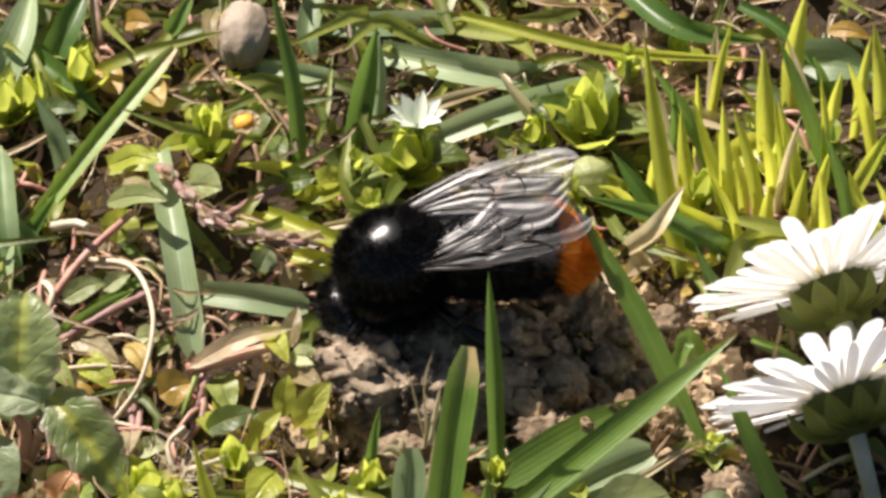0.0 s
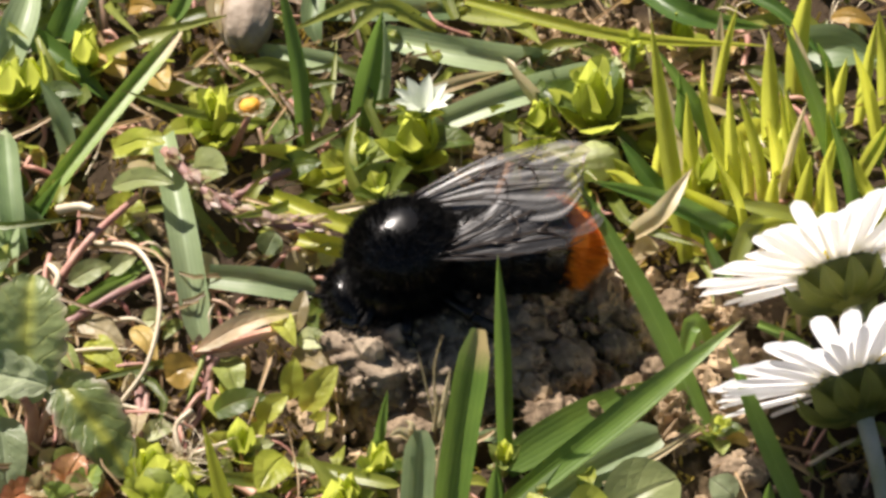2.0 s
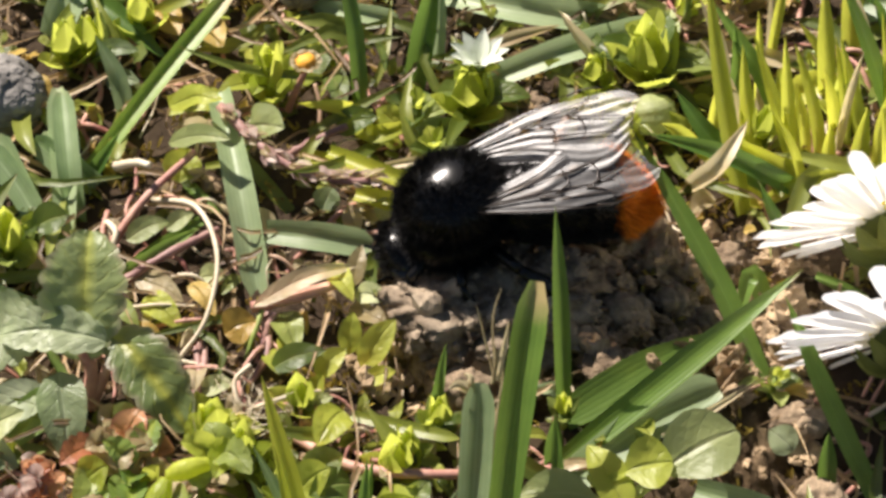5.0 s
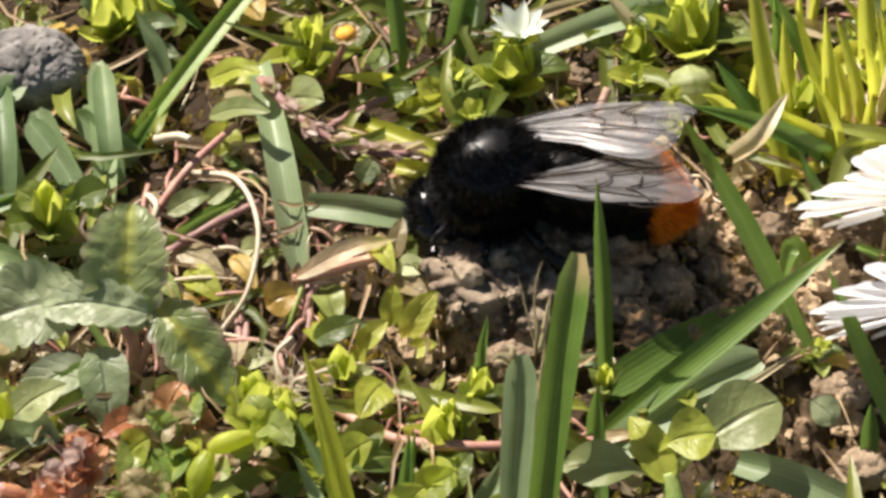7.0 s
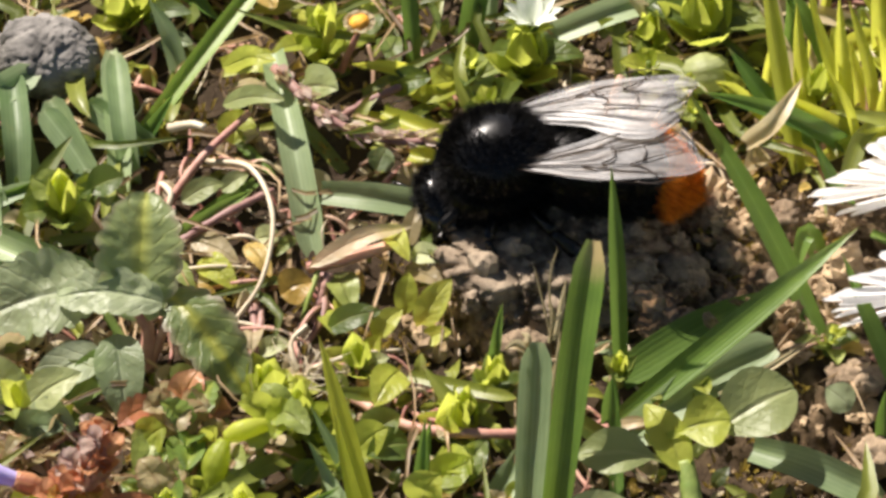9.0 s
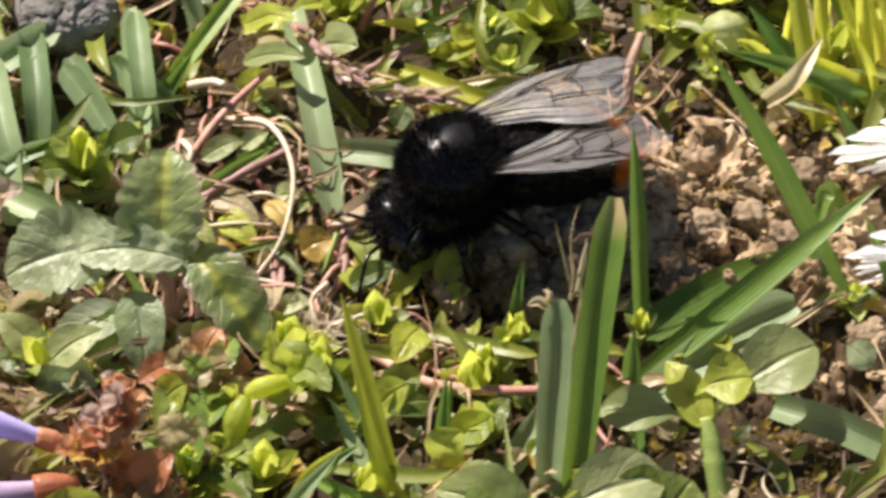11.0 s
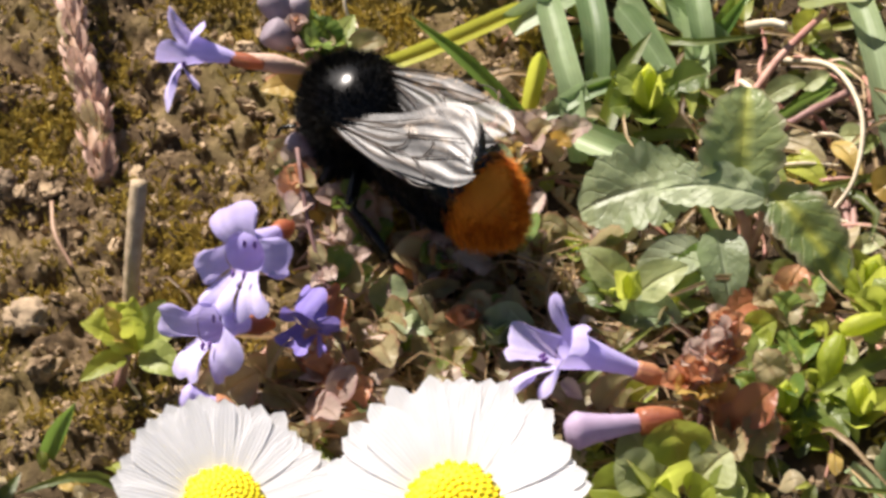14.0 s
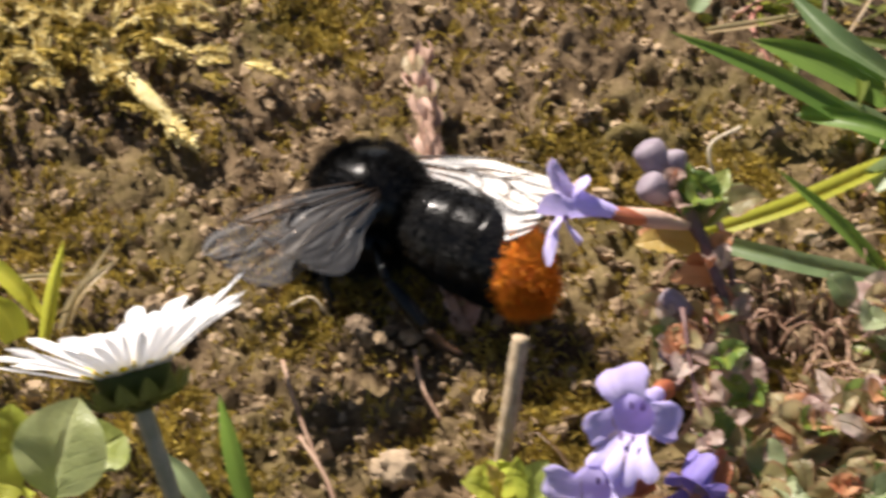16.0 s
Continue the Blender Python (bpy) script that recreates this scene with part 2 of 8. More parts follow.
def soil_material():
    m = Mat("soil")
    p = m.place()
    big, mid, fine = m.noise(38.0, 4.0, 0.55, p), m.noise(260.0, 6.0, 0.7, p), m.noise(1700.0, 6.0, 0.75, p)
    f = m.math("ADD", m.math("MULTIPLY", mid, 0.7), m.math("MULTIPLY", fine, 0.5))
    c = m.ramp(f, (0.40, (0.036, 0.023, 0.012)), (0.57, (0.115, 0.076, 0.040)), (0.72, (0.26, 0.182, 0.107)), (0.86, (0.44, 0.33, 0.215)))
    green = m.ramp(m.math("ADD", m.math("MULTIPLY", big, 0.8), m.math("MULTIPLY", mid, 0.35)), (0.55, (0, 0, 0)), (0.68, (1, 1, 1)))
    c = m.mix(m.math("MULTIPLY", green, 0.6), c, (0.14, 0.115, 0.026))
    # low values: dark humus colour with the shade between plants painted in
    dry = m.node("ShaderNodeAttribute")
    dry.attribute_name = "dry_less_shade"
    shaded_humus = m.mix(mid, (0.018, 0.012, 0.007), (0.085, 0.056, 0.033))
    c = m.mix(m.math("ADD", dry.outputs["Fac"], m.math("MULTIPLY", m.math("SUBTRACT", mid, 0.5), 0.8), clamp=True), shaded_humus, c)
    m.bump(m.math("ADD", m.math("MULTIPLY", mid, 1.0), m.math("MULTIPLY", fine, 0.45)), 1.0, 0.0007)
    return m.done(c, 0.95, 0.25)


SOIL = soil_material()


def bee_materials():
    out = {}
    m = Mat("black_chitin")
    g = m.noise(2200.0, 4.0)
    m.bump(g, 0.12, 0.00005)
    out["chitin"] = m.done(m.mix(g, (0.003, 0.0028, 0.0026), (0.008, 0.007, 0.0062)), 0.27, 0.34)
    for key, a, b in (("black_fur", (0.002, 0.002, 0.002), (0.009, 0.008, 0.0075)), ("orange_fur", (0.42, 0.07, 0.004), (1.0, 0.36, 0.018)), ("brown_fur", (0.05, 0.025, 0.012), (0.12, 0.06, 0.03))):
        m = Mat(key)
        out[key] = m.done(m.mix(m.island(), a, b), 0.6, 0.15 if key == "black_fur" else 0.25)
    m = Mat("compound_eye")
    out["eye"] = m.done(m.mix(m.noise(5000.0), (0.006, 0.006, 0.008), (0.02, 0.018, 0.016)), 0.18, 0.6)
    m = Mat("wing_membrane")
    u, v = m.uv()
    wr = m.math("SINE", m.math("ADD", m.math("MULTIPLY", u, 44.0), m.math("ADD", m.math("MULTIPLY", v, 7.0), m.math("MULTIPLY", m.noise(260.0, 3.0), 7.0))))
    h = m.math("ADD", m.math("MULTIPLY", wr, 0.16), m.math("MULTIPLY", m.noise(420.0, 4.0), 0.6))
    nrm = m.bump(h, 0.2, 0.0003)
    edge = m.ramp(v, (0.72, (0, 0, 0)), (0.98, (1, 1, 1)))
    tr = m.node("ShaderNodeBsdfTransparent", {0: m.mix(edge, (0.62, 0.56, 0.50), (0.78, 0.70, 0.60))})
    gl = m.node("ShaderNodeBsdfGlossy", {"Color": (0.9, 0.9, 0.91, 1), "Roughness": 0.46, "Normal": nrm})
    df = m.node("ShaderNodeBsdfDiffuse", {0: (0.30, 0.27, 0.24, 1), "Normal": nrm})
    fr = m.node("ShaderNodeFresnel", {"IOR": 1.6, "Normal": nrm})
    a = m.node("ShaderNodeMixShader", {0: 0.07})
    m.l.new(tr.outputs[0], a.inputs[1])
    m.l.new(df.outputs[0], a.inputs[2])
    b = m.node("ShaderNodeMixShader", {0: m.math("MULTIPLY", fr.outputs[0], 1.35, clamp=True)})
    m.l.new(a.outputs[0], b.inputs[1])
    m.l.new(gl.outputs[0], b.inputs[2])
    m.l.new(b.outputs[0], m.out.inputs[0])
    out["wing"] = m.mat
    m = Mat("wing_vein")
    out["vein"] = m.done((0.035, 0.022, 0.014), 0.4)
    m = Mat("leg_bristle")
    out["tarsus"] = m.done(m.mix(m.noise(1500.0), (0.03, 0.016, 0.009), (0.10, 0.05, 0.025)), 0.45)
    return out


BEE = bee_materials()

# ---- mesh building ----


def crv(pts, n):
    """n points of a smooth curve through pts."""
    p = [Vector(q) for q in pts]
    if len(p) == 2:
        return [p[0].lerp(p[1], i / (n - 1)) for i in range(n)]
    p = [p[0] * 2 - p[1]] + p + [p[-1] * 2 - p[-2]]
    out = []
    for i in range(n):
        s = i / (n - 1) * (len(p) - 3)
        k = min(int(s), len(p) - 4)
        t = s - k
        a, b, c, d = p[k:k + 4]
        out.append(0.5 * (2 * b + (c - a) * t + (2 * a - 5 * b + 4 * c - d) * t * t + (3 * b - a - 3 * c + d) * t ** 3))
    return out


ACROSS = (-1.0, -0.62, -0.28, 0.0, 0.28, 0.62, 1.0)
ACROSS_FINE = tuple(i / 7 - 1 for i in range(15))


class Geo:
    """Collects ribbons, tubes and lumps, in millimetres, into one mesh."""

    def __init__(self):
        self.v, self.f, self.uv = [], [], []

    def ring_join(self, a, b, n):
        for k in range(n):
            self.f.append((a + k, a + (k + 1) % n, b + (k + 1) % n, b + k))

    def ribbon(self, pts, width, prof, n=10, fold=0.25, thick=0.12, face=(0, -0.5, 0.85), wave=0.0, curl=0.0, crinkle=0.0, across=None):
        """A leaf, blade or petal: a curved sheet along pts, prof(v) wide, folded along its middle."""
        c, face = crv(pts, n), Vector(face)
        across = across or ACROSS
        k = len(across)
        start = len(self.v)
        for i, p in enumerate(c):
            v = i / (n - 1)
            t = (c[min(i + 1, n - 1)] - c[max(i - 1, 0)])
            t = t.normalized() if t.length > 1e-9 else Vector((0, 0, 1))
            s = t.cross(face)
            s = s.normalized() if s.length > 1e-6 else Vector((1, 0, 0))
            nm = s.cross(t).normalized()
            h = width / 2 * max(prof(v), 0.02)
            for u in across:
                q = p + s * (u * h)
                lift = crinkle * (noise.noise(q * 0.55) + 0.45 * noise.noise(q * 1.4)) + fold * h * (0.5 * u * u + 0.5 * abs(u)) + wave * h * math.sin(v * 9 + u * 2.2) + curl * h * u - thick * 0.4 * (1 - u * u)
                self.v.append(q + nm * lift)
                self.uv.append(((u + 1) / 2, v))
        for i in range(n - 1):
            for j in range(k - 1):
                a = start + i * k + j
                self.f.append((a, a + 1, a + k + 1, a + k))
        return self

    def tube(self, pts, radii, n=8, sides=7, flat=1.0, knots=0.0):
        """A stem along pts; radii: one, or one for each of a few steps."""
        c = crv(pts, n)
        radii = [radii] * 2 if isinstance(radii, (int, float)) else list(radii)
        first, s = None, None
        for i, p in enumerate(c):
            v = i / (n - 1)
            t = (c[min(i + 1, n - 1)] - c[max(i - 1, 0)]).normalized()
            ref = Vector((0.3, -0.5, 0.8)) if s is None else s
            s = (ref - t * ref.dot(t)).normalized()
            b = t.cross(s)
            k = v * (len(radii) - 1)
            j = min(int(k), len(radii) - 2)
            r = radii[j] + (radii[j + 1] - radii[j]) * (k - j)
            r *= 1 + knots * random.uniform(-1, 1)
            base = len(self.v)
            for q in range(sides):
                a = 2 * math.pi * q / sides
                self.v.append(p + s * (math.cos(a) * r) + b * (math.sin(a) * r * flat))
                self.uv.append((q / sides, v))
            if first is not None:
                self.ring_join(first, base, sides)
            else:
                self.f.append(tuple(base + q for q in reversed(range(sides))))
            first = base
        self.f.append(tuple(first + q for q in range(sides)))
        return self

    def lump(self, at, radii, m=None, seg=12, rings=8, shape=None):
        """A rounded body; shape(d) may change the distance along the unit way d."""
        at, m = Vector(at), m or Matrix.Identity(3)
        base = len(self.v)
        for i in range(rings + 1):
            th = math.pi * i / rings
            for j in range(seg):
                ph = 2 * math.pi * j / seg
                d = Vector((math.cos(th), math.sin(th) * math.cos(ph), math.sin(th) * math.sin(ph)))
                k = shape(d) if shape else 1.0
                self.v.append(at + m @ Vector((d.x * radii[0] * k, d.y * radii[1] * k, d.z * radii[2] * k)))
                self.uv.append((j / seg, i / rings))
        for i in range(rings):
            self.ring_join(base + i * seg, base + (i + 1) * seg, seg)
        return self

    def hair(self, p, way, length, w, bend):
        """One fine tapering hair."""
        way = way.normalized()
        s = way.cross(Vector((random.uniform(-1, 1), random.uniform(-1, 1), random.uniform(-1, 1)))).normalized() * w
        b = len(self.v)
        mid = p + way * (length * 0.55)
        self.v += [p - s, p + s, mid + s * 0.7 + bend * 0.3, mid - s * 0.7 + bend * 0.3, p + way * length + bend]
        self.uv += [(0, 0), (1, 0), (1, 0.5), (0, 0.5), (0.5, 1)]
        self.f += [(b, b + 1, b + 2, b + 3), (b + 3, b + 2, b + 4)]

    def mesh(self, name, mat, origin=(0, 0, 0), smooth=True):
        me = bpy.data.meshes.new(name)
        o = Vector(origin)
        me.from_pydata([tuple((p - o) * MM) for p in self.v], [], self.f)
        lay = me.uv_layers.new(name="UVMap")
        idx = np.empty(len(me.loops), dtype=np.int32)
        me.loops.foreach_get("vertex_index", idx)
        lay.data.foreach_set("uv", np.array(self.uv, dtype=np.float32)[idx].ravel())
        if smooth:
            me.polygons.foreach_set("use_smooth", [True] * len(me.polygons))
        me.materials.append(mat)
        return me


def thing(name, at, label, category, group=""):
    """An Empty at its base, which parents the parts."""
    ob = new(name)
    ob.empty_display_size = 0.002
    ob.matrix_basis = Matrix.Translation(Vector(at) * MM)
    return tagged(ob, label, category, group)


def part(name, geo, mat, parent, label="", origin=(0, 0, 0)):
    """Links a Geo as one mesh object under a thing or a part; the Geo is in the thing's space."""
    ob = new(name, geo.mesh(name, mat))
    ob.parent = parent
    if label:
        ob["label"] = label
    return ob


def single(name, geo, mat, at, label, category, group="", kind=""):
    """A thing of one mesh, with its origin at its base; the Geo is in world millimetres."""
    ob = new(name, geo.mesh(name, mat, at))
    ob.matrix_basis = Matrix.Translation(Vector(at) * MM)
    return tagged(ob, label, category, group, kind)


def slope(x, y):
    """Height of the ground, in millimetres."""
    return -1.5 + 0.08 * max(-60.0, min(60.0, y))


def pointed(v):
    return min(1.0, 0.75 + v * 1.2) * (1 - max(0, (v - 0.45) / 0.55) ** 1.7)


def mown(v):
    return 0.8 + 0.2 * min(1.0, v * 2) if v < 0.8 else 0.42 + 0.58 * math.sqrt(max(0.0, 1 - ((v - 0.8) / 0.2) ** 2))


def ovate(v):
    return math.sin(math.pi * min(1, v ** 0.75)) ** 0.8 * 0.96 + 0.04 if v < 0.985 else 0.05


def spoon(v):
    return 0.16 + 0.84 * math.sin(math.pi * max(0, v - 0.3) / 0.7) ** 0.75 if v > 0.3 else 0.16


def strap(v):
    return (0.55 + 0.45 * min(1, v * 1.6)) * (1 if v < 0.86 else math.sqrt(max(0, 1 - ((v - 0.86) / 0.14) ** 2)))


def rounded(v):
    return (0.5 + 0.5 * min(1, v * 1.5)) * (1 if v < 0.8 else math.sqrt(max(0, 1 - ((v - 0.8) / 0.2) ** 2)))


def toothed(v):
    body = math.sin(math.pi * min(1.0, v ** 0.62)) ** 0.62 if v < 0.99 else 0.1
    return max(0.05, body) * (0.8 + 0.2 * abs(math.sin(v * math.pi * 5.5)) ** 0.55)


def scalloped(v):
    body = math.sin(math.pi * min(1.0, 0.02 + 0.97 * v ** 0.92)) ** 0.5
    return max(0.05, body) * (0.82 + 0.18 * abs(math.sin(v * math.pi * 6.5)) ** 0.6)


PROF = {"pointed": pointed, "mown": mown, "ovate": ovate, "spoon": spoon, "strap": strap, "toothed": toothed, "scalloped": scalloped}


def grass_blade(pts, width, mat="lush", tip="pointed", fold=0.5, label="", group="lawn grass", face=(0, -0.55, 0.8)):
    g = Geo().ribbon(pts, width, PROF[tip], 12, fold, 0.14, face)
    return single("grass_blade", g, GRASS[mat], pts[0], label or "narrow green grass blade rooted in the soil", "grass", group)

# ---- ground ----
BARE = [(-84, 2, 34, 40), (-52, 2, 9, 13), (-53, -11, 6, 5), (12, -8, 13, 8), (16, -22, 8, 6), (-1, -13, 11, 5), (12, 21, 9, 4)]


def bare(x, y):
    """How far inside a bare patch of soil a place lies: 1 in the middle, below 0 outside."""
    return max(1 - math.hypot((x - cx) / rx, (y - cy) / ry) for cx, cy, rx, ry in BARE)


def relief(x, y):
    p = Vector((x, y, 3.0))
    b = max(0.0, min(1.0, bare(x, y) * 2.5 + 0.3))
    z = 0.9 * noise.noise(p * 0.07) + (0.35 + 0.6 * b) * noise.noise(p * 0.33) + (0.25 + 0.55 * b) * noise.noise(p * 0.8)
    z += 1.5 * math.exp(-((x + 1.0) / 6.5) ** 2 - ((y + 8.0) / 3.5) ** 2) - 2.2 * math.exp(-((x + 53.0) / 3.6) ** 2 - ((y + 9.0) / 3.0) ** 2) - 2.4 * math.exp(-((x - 18.0) / 6.0) ** 2 - ((y + 24.5) / 4.0) ** 2) - 1.9 * math.exp(-((x + 2.0) / 7.5) ** 2 - ((y + 15.6) / 2.3) ** 2)
    z -= b * 2.6 * max(0.0, noise.noise(p * 0.17 + Vector((5, 2, 0))) - 0.22)
    if b > 0.05:
        z += b * (0.85 * (0.45 - noise.voronoi(p * 0.62)[0][0]) + 0.5 * (0.45 - noise.voronoi(p * 1.25)[0][0]))
    return z + (0.12 + 0.34 * b) * noise.noise(p * 2.1) + 0.55 * b * (noise.multi_fractal(p * 0.75, 0.6, 2.2, 3) - 1.0) - b * 0.9 * max(0.0, noise.noise(p * 0.55 + Vector((1, 7, 0))) - 0.25)


def steps(a, b, fine, far):
    """Places along an axis: fine steps from a to b, then ever wider ones out to far."""
    mid = list(np.arange(a, b + fine / 2, fine))
    out, d = [], fine
    while d < far:
        d *= 1.35
        out.append(d)
    return [a - q for q in reversed(out)] + mid + [b + q for q in out]


def build_ground():
    xs, ys = steps(-122, 44, 0.42, 9e5), steps(-46, 42, 0.42, 9e5)
    verts = []
    for y in ys:
        for x in xs:
            near = -124 < x < 46 and -48 < y < 44
            verts.append((x * MM, y * MM, (slope(x, y) + (relief(x, y) if near else -0.4)) * MM))
    w = len(xs)
    faces = [(r * w + c, r * w + c + 1, (r + 1) * w + c + 1, (r + 1) * w + c) for r in range(len(ys) - 1) for c in range(w - 1)]
    me = bpy.data.meshes.new("ground")
    me.from_pydata(verts, [], faces)
    me.polygons.foreach_set("use_smooth", [True] * len(me.polygons))
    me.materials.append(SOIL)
    # dry in bare patches; factors 0.6 and 0.2 paint shade into the right side
    lay = me.attributes.new("dry_less_shade", "FLOAT", "POINT")
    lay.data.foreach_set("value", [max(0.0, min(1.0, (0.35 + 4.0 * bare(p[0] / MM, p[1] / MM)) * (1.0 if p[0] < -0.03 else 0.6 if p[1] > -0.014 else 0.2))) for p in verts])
    tagged(new("ground", me), "brown crumbly soil of a thin lawn", "ground", "", "structure")


def rough_shape(seed, amount=0.3, freq=1.6):
    off = Vector((seed * 7.3, seed * 3.1, seed * 5.7))
    return lambda d: 1 + amount * 0.7 * (0.45 - noise.voronoi(d * (freq * 1.5) + off)[0][0]) + amount * 0.45 * (0.45 - noise.voronoi(d * (freq * 3.6) + off)[0][0]) + amount * noise.noise(d * freq + off) + amount * 0.5 * noise.noise(d * freq * 2.7 + off) + amount * 0.25 * noise.noise(d * freq * 6 + off)


def crumbs(name, count, area, size, mat, label, keep):
    """Loose crumbs of soil over a part of the ground, as one piece of stuff."""
    g = Geo()
    rnd = random.Random(name)
    done = 0
    while done < count:
        x, y = rnd.uniform(area[0], area[1]), rnd.uniform(area[2], area[3])
        if rnd.random() > keep(x, y):
            continue
        r = size * math.exp(rnd.gauss(0, 0.5))
        g.lump((x, y, slope(x, y) + relief(x, y) + r * 0.25), (r, r * rnd.uniform(0.5, 1.4), r * rnd.uniform(0.3, 0.8)), Euler((rnd.uniform(0, 6), rnd.uniform(0, 6), 0)).to_matrix(), 7 if r < 0.42 else 14, 5 if r < 0.42 else 10, rough_shape(rnd.uniform(0, 90), 0.5))
        done += 1
    single(name, g, mat, (0, 0, 0), label, "soil", "", "stuff").data.polygons.foreach_set("use_smooth", [False] * len(g.f))


def moss_carpet(name, count, keep, mat, size, label):
    g = Geo()
    rnd = random.Random(name)
    done = 0
    while done < count:
        x, y = rnd.uniform(-122, 30), rnd.uniform(-42, 36)
        if rnd.random() > keep(x, y):
            continue
        z = slope(x, y) + relief(x, y)
        for _ in range(5):
            a, l = rnd.uniform(0, 6.3), size * rnd.uniform(0.5, 1.4)
            tip = Vector((math.cos(a) * l * 0.7, math.sin(a) * l * 0.7, l * rnd.uniform(0.5, 1.0)))
            p = Vector((x + rnd.gauss(0, 0.35), y + rnd.gauss(0, 0.35), z - 0.1))
            g.ribbon([p, p + tip * 0.6 + Vector((0, 0, 0.1)), p + tip], size * 0.26, pointed, 4, 0.4, 0.06)
        done += 1
    single(name, g, mat, (0, 0, 0), label, "moss", "", "stuff")


# ---- plants ----


def arch(a, b, lift):
    a, b = Vector(a), Vector(b)
    return [a, a.lerp(b, 0.5) + Vector((0, 0, lift)), b]


def leaf_part(owner, base, a, b, width, mat, prof="ovate", lift=None, face=(0, -0.4, 0.9), fold=0.22, wave=0.0, name="leaf", n=12, label=""):
    """A leaf from a to b under a plant whose base is given."""
    o = Vector(base)
    a, b = Vector(a), Vector(b)
    g = Geo().ribbon([p - o for p in arch(a, b, (b - a).length * 0.12 if lift is None else lift)], width, PROF[prof], 60 if prof in ("toothed", "scalloped") else n, fold, 0.1, face, wave, 0.0, min(0.3, 0.1 * width), ACROSS_FINE if prof in ("toothed", "scalloped") and width > 2.4 else None)
    return part(name, g, LEAF[mat], owner, label)


def leafy(name, base, leaves, stems=(), label="", category="plant", group=""):
    """A small plant. leaves: (from, to, width, material, outline); stems: (points, radius, material)."""
    ob = thing(name, base, label, category, group)
    o = Vector(base)
    for pts, r, mat in stems:
        part("stem", Geo().tube([Vector(p) - o for p in pts], (r, r * 0.9, r * 0.75), 6 * len(pts), 7, 1.0, 0.22 if mat == "purple" else 0.08), STEM[mat], ob)
    for a, b, w, mat, prof in leaves:
        leaf_part(ob, base, a, b, w, mat, prof, wave=0.17 if prof == "toothed" else 0.07)
    return ob


def rosette(base, count, length, width, mat, prof, seed, rise=0.6, label="small chickweed plant with paired oval leaves", group="chickweed plants", core="lime"):
    """A young shoot seen from above: crossed pairs of leaves, the youngest in the middle."""
    rnd = random.Random(seed)
    ob = thing("chickweed", base, label, "plant", group)
    top = length * rise
    part("stem", Geo().tube([(0, 0, -1), (0.1, 0.1, top * 0.5), (0, 0, top)], (0.32, 0.26, 0.18), 6, 6), STEM["green"], ob)
    for i in range(count):
        a = i * 1.5708 + (i // 4) * 0.8 + rnd.uniform(-0.45, 0.45)
        k = i / max(1, count - 1)
        l = length * (1 - 0.6 * k) * rnd.uniform(0.65, 1.15)
        up = 0.1 + 0.9 * k + rnd.uniform(-0.25, 0.2)
        z0 = top * (0.25 + 0.75 * k)
        d = Vector((math.cos(a), math.sin(a), 0))
        tip = d * (l * math.cos(up)) + Vector((0, 0, z0 + l * math.sin(up)))
        leaf_part(ob, (0, 0, 0), d * 0.2 + Vector((0, 0, z0)), tip, width * (1 - 0.45 * k), core if k > 0.55 else mat, prof, None, tuple(Vector((0, 0, 1)) - d * 0.5), 0.35, 0.04)
    return ob


def closed_shoot(base, height, width, seed, mat="lime"):
    """A plump upright shoot: pale young leaves folded round a bud, older ones spreading below."""
    rnd = random.Random(seed)
    ob = thing("chickweed", base, "plump bright green chickweed shoot with folded young leaves", "plant", "chickweed shoots")
    part("stem", Geo().tube([(0, 0, -1), (0, 0, height * 0.35)], (0.3, 0.35), 5, 7), STEM["green"], ob)
    part("bud", Geo().tube([(0, 0, height * 0.25), (0, 0, height * 0.6), (0, 0, height * 0.95)], (width * 0.16, width * 0.3, width * 0.06), 8, 8), LEAF["lime"], ob)
    turn = rnd.uniform(0, 6.28)
    for i in range(6):
        a = turn + i * 2.0944 + (i // 3) * 1.05
        d = Vector((math.cos(a), math.sin(a), 0))
        out, tall = ((0.3, 1.0), (0.95, 0.6))[i // 3]
        tall *= rnd.uniform(0.85, 1.08)
        p0 = d * 0.15 + Vector((0, 0, height * (0.3 - 0.15 * (i // 3))))
        p1 = d * (width * 0.5 * (0.75 + 0.4 * (i // 3))) + Vector((0, 0, height * 0.55 * tall))
        p2 = d * (width * out) + Vector((0, 0, height * tall))
        g = Geo().ribbon([p0, p1, p2], width * rnd.uniform(0.75, 0.98), ovate, 11, 0.4, 0.1, tuple(Vector((0, 0, 0.5)) - d), 0.04)
        part("leaf", g, LEAF["lime" if i < 3 else mat], ob)
    return ob


def creeping_stem(pts, radius, mat, label, leaves=(), category="stem", group="creeping stems"):
    return leafy("creeping_stem", pts[0], leaves, [(pts, radius, mat)], label, category, group)


def frame_of(n, ref=(0, 1, 0)):
    n = Vector(n).normalized()
    x = Vector(ref).cross(n).normalized()
    return Matrix((x, n.cross(x), n)).transposed()


